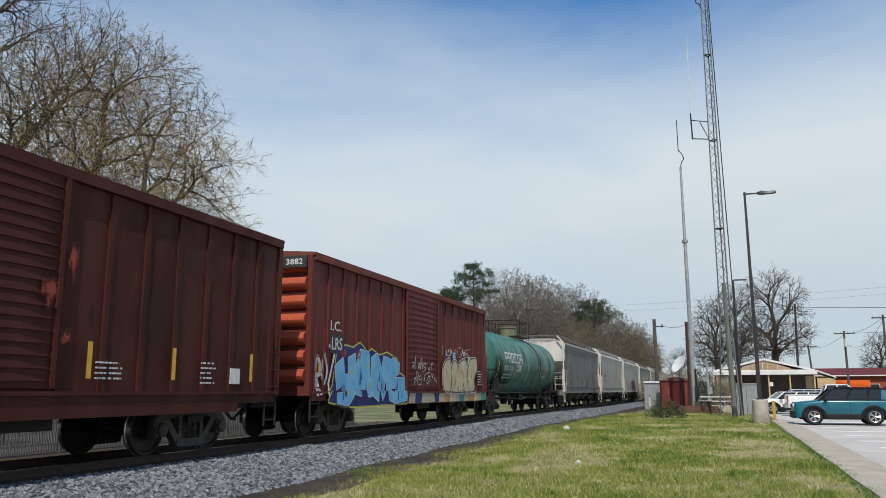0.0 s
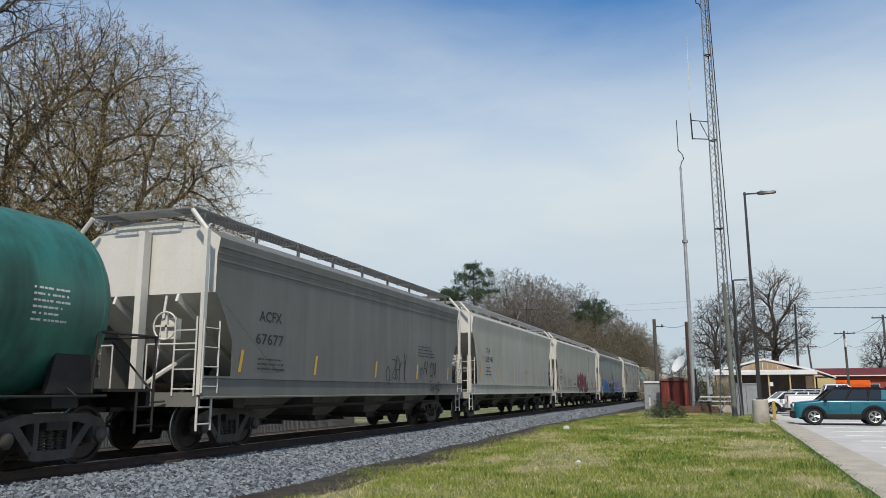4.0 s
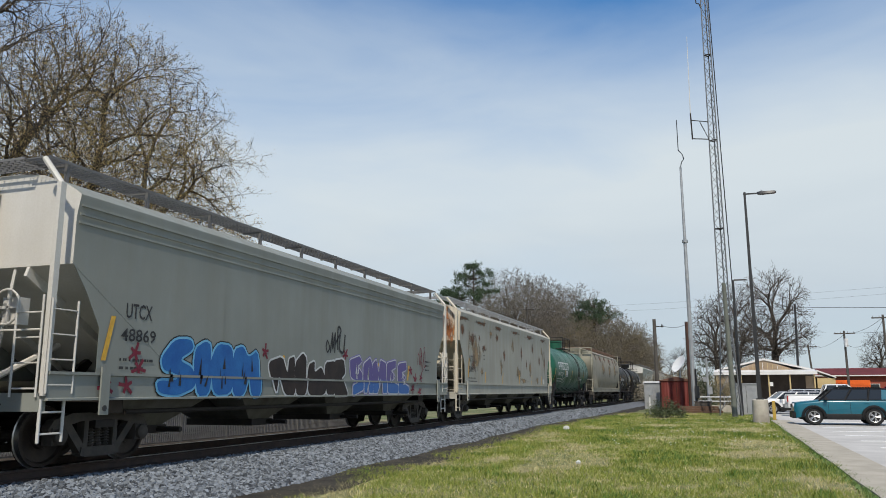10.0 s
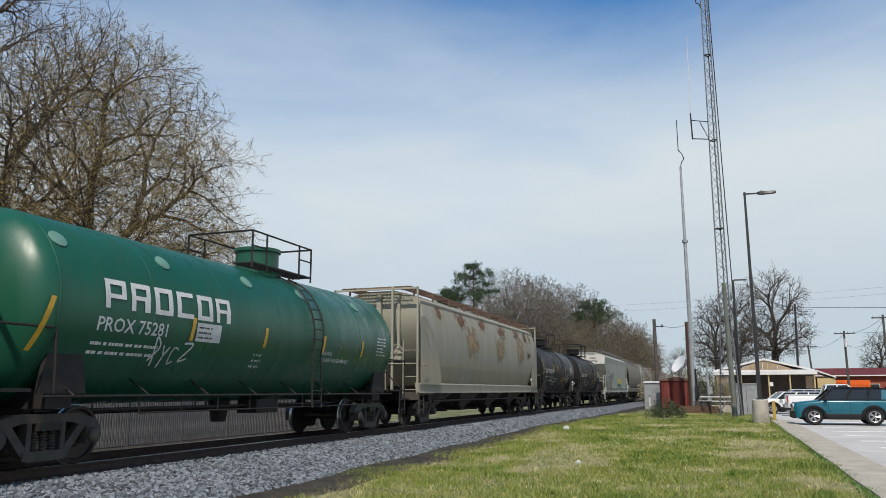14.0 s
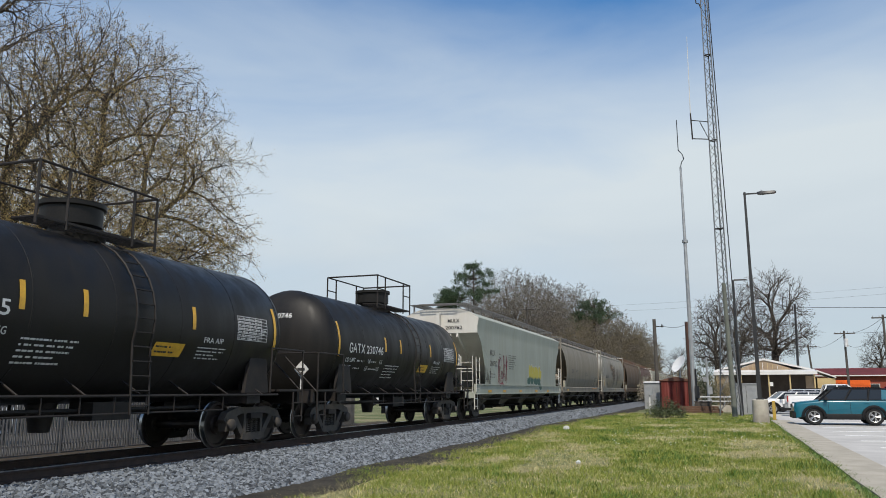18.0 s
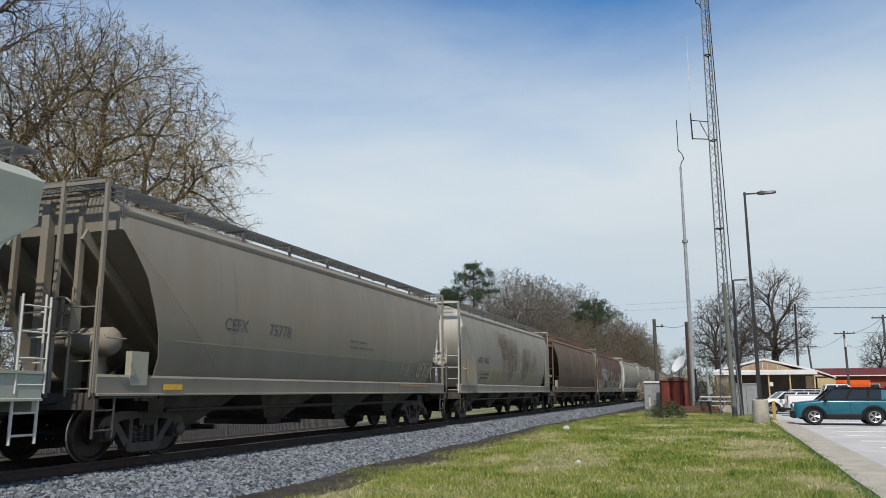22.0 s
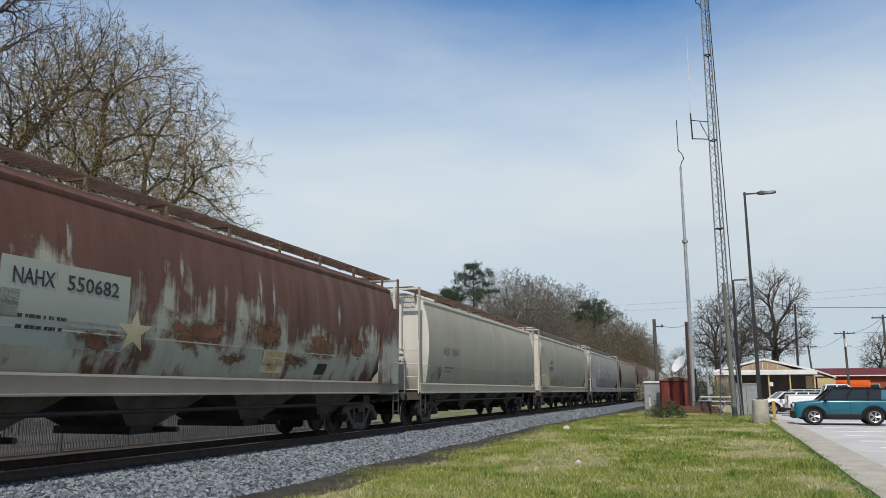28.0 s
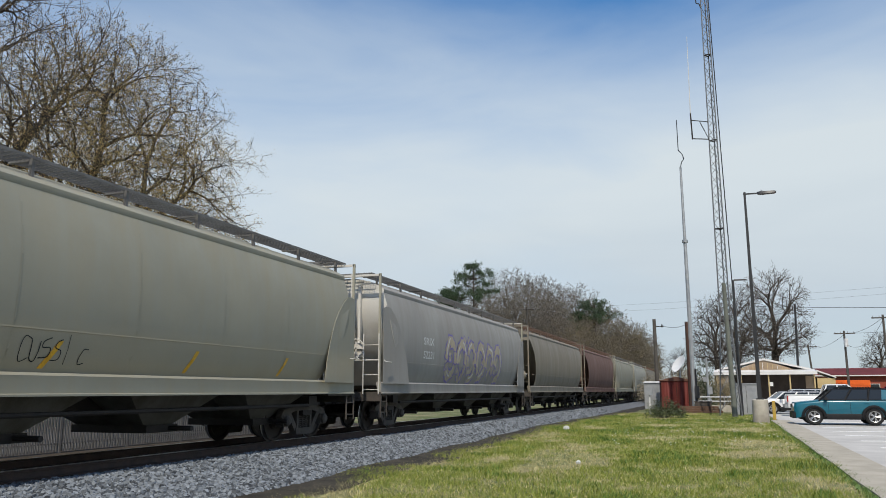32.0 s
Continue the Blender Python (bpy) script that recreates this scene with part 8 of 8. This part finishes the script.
for i in range(8):
    w = part("window", Geo().box((-20 + i * 5.6, -0.03, 2.0), (1.6, 0.1, 1.4)), WHITE_ROOF, lb)
    part("pane", Geo().box((-20 + i * 5.6, -0.09, 2.0), (1.4, 0.04, 1.2)), glassy("pane_glass"), w)
ORANGE = surface("orange_paint", (0.72, 0.13, 0.02), (0.62, 0.11, 0.02), 1.0, 0.5)
box = thing("orange_container", pose(16.9, 116, 0, 0, 0, 2), "bright orange steel container", "container")
part("body", Geo().box((0, 0, 1.62), (4.4, 2.4, 2.6)), ORANGE, box)
for i in range(11):
    part("corrugation", Geo().box((-2.0 + i * 0.4, -1.22, 1.62), (0.18, 0.05, 2.4)), ORANGE, box)
for x in (-2.0, 2.0):
    part("skid", Geo().box((x, 0, 0.13), (0.3, 2.3, 0.28)), STEEL_DARK, box)


def far_pole(x, y, h, label, arms=1, can=False, lean=0.0, mat=None):
    p = thing("utility_pole", pose(x, y, 0), label, "utility pole", "utility poles")
    part("pole", Geo().tube((0, 0, -0.05), (lean, 0, h), 0.17, 8, 0.12), mat or POLE_WOOD, p)
    for i in range(arms):
        part("crossarm", Geo().box((lean, -0.12, h - 0.35 - i * 0.9), (2.4, 0.12, 0.14)), POLE_WOOD, p)
        for o in (-1.05, -0.4, 0.4, 1.05):
            part("insulator", Geo().lathe([(0, 0.06), (0.18, 0.04)], pose(lean + o, -0.12, h - 0.28 - i * 0.9, 0, -90, 0), 6), GALV, p)
    if can:
        part("transformer", Geo().lathe([(-0.5, 0.24), (0.5, 0.24), (0.56, 0.1)], pose(lean + 0.1, -0.35, h - 1.55, 0, -90, 0), 12), INK_WHITE, p)
    return p


far_pole(9.45, 103.0, 11.9, "plain black pole by the house", 0, False, 0.35, BLACK_PAINT)
far_pole(15.9, 110.0, 9.05, "wooden pole with crossarm and white transformer", 1, True)
far_pole(14.4, 131.0, 8.5, "leaning wooden pole with one crossarm", 1, False, -0.6)
far_pole(18.6, 100.0, 10.1, "wooden pole at the edge of the lot", 1)
far_pole(-27.0, 118.0, 14.4, "wooden pole among the far trees", 1)
WIRE = surface("cable_black", (0.03, 0.03, 0.032), None, 3, 0.6)


def cable(a, b, sag, label="thin black overhead cable", r=0.02):
    a, b = Vector(a), Vector(b)
    pts = [a.lerp(b, i / 14) - Vector((0, 0, sag * 4 * (i / 14) * (1 - i / 14))) for i in range(15)]
    m0 = Matrix.Translation(a)
    w = thing("overhead_cable", m0, label, "cable", "overhead cables")
    part("wire", Geo().bar([p - a for p in pts], r, 4), WIRE, w)


cable((15.9, 110.0, 8.7), (18.6, 100.0, 9.8), 0.5)
cable((15.9, 110.0, 7.4), (18.6, 100.0, 9.6), 1.5)
cable((9.8, 103.0, 11.6), (40.0, 96.0, 11.0), 0.5, r=0.035)
cable((4.9, 100.0, 11.6), (9.8, 103.0, 11.7), 0.1, r=0.03)
cable((-27.0, 118.0, 14.1), (60.0, 125.0, 18.6), 0.9, r=0.012)
cable((-27.0, 118.0, 13.2), (60.0, 125.0, 17.6), 0.9, r=0.012)
cable((-4.5, 77.6, 7.8), (-1.9, 67.2, 7.0), 0.25)
cable((-1.75, 67.2, 6.9), (1.05, 54.2, 8.4), 0.35)
cable((14.0, 131.0, 8.0), (15.9, 110.0, 8.6), 0.6)
cable((15.9, 110.0, 8.7), (60.0, 108.0, 13.0), 1.0)


# ---- vehicles ----
GLASS = glassy("tinted_glass")
TYRE = surface("tyre_rubber", (0.018, 0.018, 0.018), (0.03, 0.03, 0.03), 8, 0.85)
RIM = surface("alloy_rim", (0.5, 0.5, 0.5), (0.4, 0.4, 0.4), 5, 0.35, 0.8)
TRIM = surface("black_plastic", (0.010, 0.010, 0.011), (0.016, 0.016, 0.016), 5, 0.6)
RED_LENS = surface("red_lens", (0.35, 0.02, 0.02), (0.28, 0.02, 0.02), 5, 0.2)
CLEAR_LENS = surface("clear_lens", (0.7, 0.7, 0.7), (0.6, 0.6, 0.62), 5, 0.15)


def car_paint(name, c):
    m, n, l, b = nodes_of(name)
    d = tex(n, l, 3.0, 4)
    l.new(mixed(n, l, ranged(n, l, d.outputs["Fac"], 0.4, 0.8, 0.0, 0.05), c, (0.25, 0.22, 0.18)), b.inputs["Base Color"])
    b.inputs["Roughness"].default_value = 0.3
    b.inputs["Coat Weight"].default_value = 0.35
    b.inputs["Coat Roughness"].default_value = 0.08
    return m


def wheel_part(car, x, y, r, name="wheel"):
    """x along the car, y across it (outer face away from the middle)."""
    s = 1 if y > 0 else -1
    w = part(name, Geo().lathe([(-0.10, r * 0.62), (-0.11, r * 0.9), (-0.08, r), (0.08, r), (0.11, r * 0.9), (0.10, r * 0.62)], pose(x, y, r, 0, 0, 90), 24), TYRE, car)
    g = Geo().lathe([(-0.02, r * 0.64), (0.02, r * 0.64)], pose(x, y + s * 0.04, r, 0, 0, 90), 20, 1)
    for k in range(5):
        a = k * math.tau / 5
        for o in (-0.16, 0.16):
            g.tube((x, y + s * 0.09, r), (x + r * 0.6 * math.cos(a + o), y + s * 0.09, r + r * 0.6 * math.sin(a + o)), 0.028, 5)
    ring = [(x + r * 0.62 * math.cos(i * math.tau / 18), y + s * 0.095, r + r * 0.62 * math.sin(i * math.tau / 18)) for i in range(19)]
    g.bar(ring, 0.025, 5)
    part("rim", g, [RIM, TRIM], w)


def arch_outline(x0, x1, zb, top, wheels, r):
    """A side outline: along the top, and back along the bottom with wheel arches cut out."""
    pts = list(top)
    low = [(x1, zb)]
    for wx in sorted(wheels, reverse=True):
        low += [(wx + r * math.cos(a), max(zb, 0.36 + r * math.sin(a))) for a in (math.radians(d) for d in range(0, 181, 18))]
    low += [(x0, zb)]
    return pts + low


def shell(car, outline, half, mat, name="body"):
    g = Geo()
    rings = []
    for y, k in ((-half, 0.42), (-half + 0.03, 0.16), (-half + 0.11, 0), (half - 0.11, 0), (half - 0.03, 0.16), (half, 0.42)):
        cx = sum(p[0] for p in outline) / len(outline)
        rings.append([(x + (cx - x) * k * 0.25, y, z - (z - 0.6) * k * 0.5) for x, z in outline])
    g.rings(rings)
    return part(name, g, mat, car, angle=40)


def cabin(car, base, roof, half, mat, pillars, name="cabin"):
    """A glass-house: roof panel on pillars with glass between. base, roof: (front, back) x, and heights."""
    (b0, b1, zb), (r0, r1, zr) = base, roof
    hb, hr = half - 0.04, half - 0.16
    part("roof", Geo().rings([[(r0 - 0.03, -hr, zr), (r1 + 0.03, -hr, zr), (r1 + 0.03, hr, zr), (r0 - 0.03, hr, zr)], [(r0 + 0.08, -hr + 0.1, zr + 0.06), (r1 - 0.08, -hr + 0.1, zr + 0.06), (r1 - 0.08, hr - 0.1, zr + 0.06), (r0 + 0.08, hr - 0.1, zr + 0.06)]]), mat, car)
    c = part("window_glass", Geo().rings([[(b0 + 0.02, -hb, zb), (b1 - 0.02, -hb, zb), (b1 - 0.02, hb, zb), (b0 + 0.02, hb, zb)], [(r0 + 0.02, -hr + 0.01, zr), (r1 - 0.02, -hr + 0.01, zr), (r1 - 0.02, hr - 0.01, zr), (r0 + 0.02, hr - 0.01, zr)]]), GLASS, car, angle=20)
    for f in (0.0, *pillars, 1.0):
        for s in (-1, 1):
            a = Vector((b0 + (b1 - b0) * f, s * (hb + 0.005), zb - 0.02))
            b = Vector((r0 + (r1 - r0) * f, s * (hr + 0.005), zr + 0.02))
            part("pillar", Geo().tube(a, b, 0.045, 6), mat, car)


def suv(m, paint, label, roofmat=None, name="suv"):
    """A boxy small utility car, its front along -x."""
    car = thing(name, m, label, "car", "parked cars")
    top = [(-2.08, 0.45), (-2.10, 0.80), (-2.02, 1.02), (-1.1, 1.12), (-0.95, 1.16), (1.9, 1.16), (2.04, 1.05), (2.10, 0.75), (2.06, 0.42)]
    shell(car, arch_outline(-2.08, 2.06, 0.30, top, (-1.26, 1.26), 0.45), 0.89, paint)
    cabin(car, (-1.0, 2.0, 1.14), (-0.42, 1.88, 1.62), 0.88, roofmat or paint, (0.36, 0.68))
    if roofmat:
        for s in (-1, 1):
            part("rear_quarter", Geo().rings([[(x, s * (0.845 - 0.13 * q), 1.14 + 0.48 * q) for x, q in ((1.60, 0), (2.02, 0), (1.90, 0.98), (1.66, 0.98))], [(x, s * (0.86 - 0.13 * q), 1.14 + 0.48 * q) for x, q in ((1.60, 0), (2.02, 0), (1.90, 0.98), (1.66, 0.98))]]), paint, car)
        part("roof_cover", Geo().box((0.74, 0, 1.69), (1.9, 1.2, 0.02)), roofmat, car)
    for s in (-1, 1):
        for x in (-1.26, 1.26):
            wheel_part(car, x, s * 0.80, 0.39)
            g = Geo()
            pts = [(x + 0.48 * math.cos(a), s * 0.895, 0.36 + 0.48 * math.sin(a)) for a in (math.radians(d) for d in range(0, 181, 15))]
            g.bar(pts, 0.075, 6)
            part("wheel_arch", g, TRIM, car)
        part("side_skirt", Geo().rings([[(x, s * y, z) for y, z in ((0.84, 0.26), (0.905, 0.28), (0.915, 0.46), (0.89, 0.52), (0.84, 0.52))] for x in (-0.86, 0.86)]), TRIM, car)
        part("waist_crease", Geo().box((0.1, s * 0.886, 0.93), (2.9, 0.016, 0.02)), paint, car)
        part("window_trim", Geo().box((0.55, s * 0.852, 1.155), (2.7, 0.03, 0.03)), TRIM, car)
        part("door_line", Geo().box((-0.62, s * 0.893, 0.8), (0.012, 0.01, 0.66)).box((0.30, s * 0.893, 0.8), (0.012, 0.01, 0.66)), TRIM, car)
        for x in (0.14, 0.98):
            part("door_handle", Geo().box((x, s * 0.90, 1.0), (0.18, 0.03, 0.03)), paint, car)
        part("mirror", Geo().box((-0.72, s * 1.0, 1.22), (0.14, 0.22, 0.15), taper=0.8), TRIM, car)
        part("headlight", Geo().lathe([(-0.02, 0.11), (0.04, 0.10)], pose(-2.09, s * 0.62, 0.88, 0, 0, 180), 14), CLEAR_LENS, car)
        part("tail_light", Geo().box((2.07, s * 0.72, 0.92), (0.06, 0.2, 0.22)), RED_LENS, car)
        part("roof_rail", Geo().bar([(-0.2, s * 0.66, 1.68), (-0.1, s * 0.66, 1.73), (1.55, s * 0.66, 1.73), (1.65, s * 0.66, 1.68)], 0.02), TRIM, car)
    part("bumper", Geo().box((-2.10, 0, 0.46), (0.14, 1.66, 0.30)), TRIM, car)
    part("bumper", Geo().box((2.08, 0, 0.48), (0.14, 1.66, 0.30)), TRIM, car)
    part("grille", Geo().box((-2.10, 0, 0.88), (0.06, 0.9, 0.14)), TRIM, car)
    part("underbody", Geo().box((0, 0, 0.33), (3.6, 1.4, 0.16)), TRIM, car)
    return car


def pickup(m, paint, label):
    """A crew-cab pickup, its front along +x."""
    car = thing("pickup_truck", m, label, "pickup truck", "parked cars")
    top = [(-2.75, 0.62), (-2.78, 1.20), (-0.72, 1.20), (1.05, 1.18), (1.6, 1.16), (2.55, 1.06), (2.68, 0.9), (2.70, 0.52)]
    shell(car, arch_outline(-2.75, 2.70, 0.48, top, (-1.72, 1.78), 0.48), 0.97, paint)
    part("bed_floor", Geo().box((-1.75, 0, 1.205), (1.95, 1.55, 0.012)), TRIM, car)
    for s in (-1, 1):
        part("bed_rail", Geo().box((-1.75, s * 0.88, 1.22), (2.0, 0.12, 0.05)), paint, car)
    cabin(car, (-0.72, 1.35, 1.17), (-0.45, 0.72, 1.78), 0.96, paint, (0.48,))
    for s in (-1, 1):
        for x in (-1.72, 1.78):
            wheel_part(car, x, s * 0.86, 0.39)
        part("tail_light", Geo().box((-2.77, s * 0.87, 0.98), (0.07, 0.16, 0.36)), RED_LENS, car)
        part("headlight", Geo().box((2.62, s * 0.75, 0.92), (0.12, 0.3, 0.18)), CLEAR_LENS, car)
        part("mirror", Geo().box((0.95, s * 1.1, 1.3), (0.14, 0.26, 0.22)), TRIM, car)
        part("door_handle", Geo().box((-0.35, s * 0.985, 1.05), (0.16, 0.03, 0.03)), RIM, car)
    part("tailgate", Geo().box((-2.79, 0, 0.92), (0.04, 1.5, 0.5)), paint, car)
    part("bumper", Geo().box((-2.85, 0, 0.58), (0.18, 1.85, 0.2)), RIM, car)
    part("bumper", Geo().box((2.75, 0, 0.62), (0.16, 1.85, 0.26)), RIM, car)
    part("underbody", Geo().box((0, 0, 0.5), (4.6, 1.3, 0.16)), TRIM, car)
    return car


TEAL = car_paint("teal_car_paint", (0.0005, 0.10, 0.145))
WHITE_CAR = car_paint("white_car_paint", (0.72, 0.72, 0.71))
SILVER_CAR = car_paint("silver_car_paint", (0.50, 0.52, 0.53))
suv(pose(5.55, 41.5, 0), TEAL, "bright teal small utility car, parked", TRIM)
pickup(pose(7.05, 55.2, 0), WHITE_CAR, "white crew-cab pickup truck, parked").scale = (1.0, 1.0, 1.07)
suv(pose(4.75, 60.2, 0, 0, 0, 14), WHITE_CAR, "white hatchback utility car, parked").scale = (1.05, 1.0, 0.9)
suv(pose(11.6, 60.5, 0, 0, 0, 0), car_paint("dark_red_car_paint", (0.16, 0.012, 0.015)), "dark red utility car, parked").scale = (1.1, 1.1, 1.12)
suv(pose(5.9, 65.5, 0, 0, 0, 4), SILVER_CAR, "silver utility car parked behind the pickup")
suv(pose(15.1, 74.0, 0, 0, 0, 180), WHITE_CAR, "white utility car parked near the brick building")
suv(pose(-37.0, 84.0, 0, 0, 0, 60), WHITE_CAR, "white utility car beyond the railway line")
suv(pose(-34.5, 91.0, 0, 0, 0, 60), SILVER_CAR, "silver utility car beyond the railway line")
suv(pose(-21.5, 17.0, 0, 0, 0, 88), WHITE_CAR, "white utility car behind the fence")
suv(pose(-21.8, 10.5, 0, 0, 0, 92), WHITE_CAR, "white utility car behind the fence")
# bay lines
LINE = surface("worn_white_line", (0.85, 0.85, 0.83), (0.72, 0.72, 0.70), 4, 0.8)
for i, y in enumerate((19.0, 22.0, 25.2, 28.4, 31.6, 34.8, 38.0, 44.6)):
    thing("bay_line", pose(0, 0, 0), "worn white parking bay line", "road marking", "bay lines", "structure", Geo().box((6.6, y, -0.004), (4.6, 0.11, 0.012)).mesh("bay_line", LINE, 0))

# ---- stones of the ballast and blades of the grass ----
STONE = leafy("crushed_stone", (0.235, 0.26, 0.285), (0.028, 0.032, 0.037), 0.9)
rs = np.random.RandomState(4)


def stones(name, n, x0, x1, ya, yb, size, label, mat=None):
    """Broken stones, each a jittered block, thrown over the shoulder of the ballast."""
    y = yb - (yb - ya) * np.sqrt(rs.rand(n)) if yb - ya > 30 else rs.uniform(ya, yb, n)
    edge = np.interp(y, YS, [toe(q) for q in YS])
    u = rs.rand(n)
    x = x0 + (edge + 0.15 - x0) * u if x1 is None else x0 + (x1 - x0) * u
    z = np.interp(x, [-14.6, -13.0, -12.2, -8.9, -8.4], [-0.02, 0.26, 0.275, 0.275, 0.2])
    z = np.where(x > -8.4, 0.2 * np.clip((edge - x) / (edge + 8.4), 0, 1) + 0.0, z)
    s = size * rs.uniform(0.45, 1.15, n)
    corner = np.array([(a, b, c) for c in (-1, 1) for a, b in ((-1, -1), (1, -1), (1, 1), (-1, 1))], float) * 0.5
    v = corner[None] * rs.uniform(0.55, 1.15, (n, 8, 3)) * s[:, None, None]
    q = rs.normal(0, 1, (n, 4))
    q /= np.linalg.norm(q, axis=1)[:, None]
    w, i, j, k = q.T
    rot = np.stack([1 - 2 * (j * j + k * k), 2 * (i * j - k * w), 2 * (i * k + j * w), 2 * (i * j + k * w), 1 - 2 * (i * i + k * k), 2 * (j * k - i * w), 2 * (i * k - j * w), 2 * (j * k + i * w), 1 - 2 * (i * i + j * j)], 1).reshape(n, 3, 3)
    v = np.einsum("nij,nkj->nki", rot, v) + np.stack([x, y, z + s * 0.12], 1)[:, None]
    f = np.array([(3, 2, 1, 0), (4, 5, 6, 7), (0, 1, 5, 4), (1, 2, 6, 5), (2, 3, 7, 6), (3, 0, 4, 7)])
    fs = (f[None] + 8 * np.arange(n)[:, None, None]).reshape(-1, 4)
    tagged(new(name, fast_mesh(name, v.reshape(-1, 3).tolist(), fs.tolist(), mat or STONE)), label, "gravel", kind="stuff")


stones("ballast_stones", 26000, -9.40, None, 6.5, 26, 0.075, "grey broken ballast stones on the shoulder")
stones("ballast_stones", 16000, -9.40, None, 26, 62, 0.10, "grey broken ballast stones further along")
# stones between the rails: oil and the train's shade in one dark colour
stones("ballast_stones", 5000, -11.1, -9.9, 6.5, 40, 0.08, "oily ballast stones between the rails, darkened for the train's shade", leafy("shaded_oily_stone", (0.075, 0.066, 0.056), (0.018, 0.016, 0.014), 0.8))

GRASS = leafy("grass_blades", (0.095, 0.155, 0.012), (0.30, 0.31, 0.05), 0.6)
LUSH = leafy("clover_blades", (0.038, 0.092, 0.008), (0.10, 0.19, 0.02), 0.6)
STRAW = leafy("dry_grass_blades", (0.55, 0.48, 0.25), (0.34, 0.31, 0.12), 0.8)


def blades(name, n, ya, yb, h, w, label, dry=False, mat=None, over=0.0):
    mat = mat or (STRAW if dry else GRASS)
    y = ya * (yb / ya) ** rs.rand(n)
    lo = np.interp(y, YS, [toe(q) for q in YS]) - 0.15 + 0.9 * np.array([max(0.0, 0.25 + noise.noise(Vector((q * 0.9, 5.0, 0.0))) + 0.6 * noise.noise(Vector((q * 2.7, 8.0, 0.0)))) for q in y])
    hi = 2.02 + 0.0155 * y + over * rs.rand(n) ** 3
    x = lo + (hi - lo) * rs.rand(n)
    big = np.array([noise.noise(Vector((a * 0.42, b * 0.30, 3.0))) + 0.6 * noise.noise(Vector((a * 1.7, b * 1.1, 9.0))) for a, b in zip(x, y)])
    edge = np.clip((x - lo) / 1.2, 0, 1)
    big = big + 0.35 * (1 - edge)
    keep = (big < -0.30 + 0.25 * (rs.rand(n) - 0.5)) if mat is LUSH else (big > -0.14 + 0.5 * (rs.rand(n) - 0.5)) if dry else (big < 0.16 + 0.4 * (rs.rand(n) - 0.5))
    x, y, big = x[keep], y[keep], big[keep]
    n = len(x)
    hh = h * rs.uniform(0.35, 1.1, n) * (0.7 if dry else 1.0) * (1.0 + 0.8 * np.clip(-big, 0, 1))
    a = rs.uniform(0, math.tau, n)
    lean = rs.uniform(0.2, 1.5 if dry else 0.9, n) * hh
    b = rs.uniform(0, math.tau, n)
    ww = w * rs.uniform(0.6, 1.3, n) * np.clip(y / 14, 1, 2.6)
    p0 = np.stack([x - ww * np.cos(a), y - ww * np.sin(a), np.full(n, -0.03)], 1)
    p1 = np.stack([x + ww * np.cos(a), y + ww * np.sin(a), np.full(n, -0.03)], 1)
    p2 = np.stack([x + lean * np.cos(b), y + lean * np.sin(b), hh - 0.03], 1)
    vs = np.stack([p0, p1, p2], 1).reshape(-1, 3)
    tagged(new(name, fast_mesh(name, vs.tolist(), np.arange(3 * n).reshape(-1, 3).tolist(), mat)), label, "grass", kind="stuff")


blades("grass", 190000, 9.5, 60, 0.075, 0.007, "fresh green spring grass with uneven tufts", False, None, 0.25)
blades("clover", 90000, 9.5, 60, 0.085, 0.010, "lush dark green clover patches", False, LUSH)
blades("dry_grass", 110000, 9.5, 60, 0.07, 0.007, "straw-coloured dry grass in patches", True)
DAISY = leafy("clover_flowers", (0.7, 0.7, 0.62), (0.55, 0.56, 0.5))
n = 150
y = 22 + 24 * rs.rand(n)
x = -3.5 + 5.5 * rs.rand(n)
c = np.stack([x, y, 0.08 + 0.03 * rs.rand(n)], 1)
vs = np.stack([c + (-0.02, 0, -0.01), c + (0.02, 0, -0.01), c + (0, 0.01, 0.02)], 1).reshape(-1, 3)
tagged(new("clover_flowers", fast_mesh("clover_flowers", vs.tolist(), np.arange(3 * n).reshape(-1, 3).tolist(), DAISY)), "tiny white flowers in the grass", "flowers", kind="stuff")

# weeds that lean over the edge of the path
n = 4200
y = 12.0 * (48 / 12.0) ** rs.rand(n)
clump = np.array([noise.noise(Vector((q * 1.3, 2.0, 4.0))) for q in y])
x = 2.02 + 0.0155 * y + rs.normal(-0.06, 0.07, n) + 0.16 * np.clip(clump, 0, 1)
hh = rs.uniform(0.03, 0.11, n) * (0.6 + 0.9 * np.clip(clump + 0.3, 0, 1))
b = rs.uniform(0, math.tau, n)
p0 = np.stack([x - 0.009, y, np.full(n, -0.03)], 1)
p1 = np.stack([x + 0.009, y, np.full(n, -0.03)], 1)
p2 = np.stack([x + 0.8 * hh * np.cos(b) + 0.03, y + 0.8 * hh * np.sin(b), hh - 0.03], 1)
vs = np.stack([p0, p1, p2], 1).reshape(-1, 3)
tagged(new("path_weeds", fast_mesh("path_weeds", vs.tolist(), np.arange(3 * n).reshape(-1, 3).tolist(), LUSH)), "dark weeds leaning over the path edge", "grass", kind="stuff")


def motions():
    """The train runs towards the camera at a nearly even pace; its wheels roll."""
    times_ = [2.0 * i for i in range(17)]
    for c in TRAIN:
        x, y, z = c.matrix_basis.translation
        walk(c, [(t, pose(x, y - travel(t), z)) for t in times_])
    ticks = [i / 15 for i in range(481)]
    turn = [math.degrees(travel(t) / 0.457) for t in ticks]
    for w in WHEELSETS:
        x, y, z = w.matrix_basis.translation
        walk(w, [(t, pose(x, y, z, a, 0, 0)) for t, a in zip(ticks, turn)])


motions()
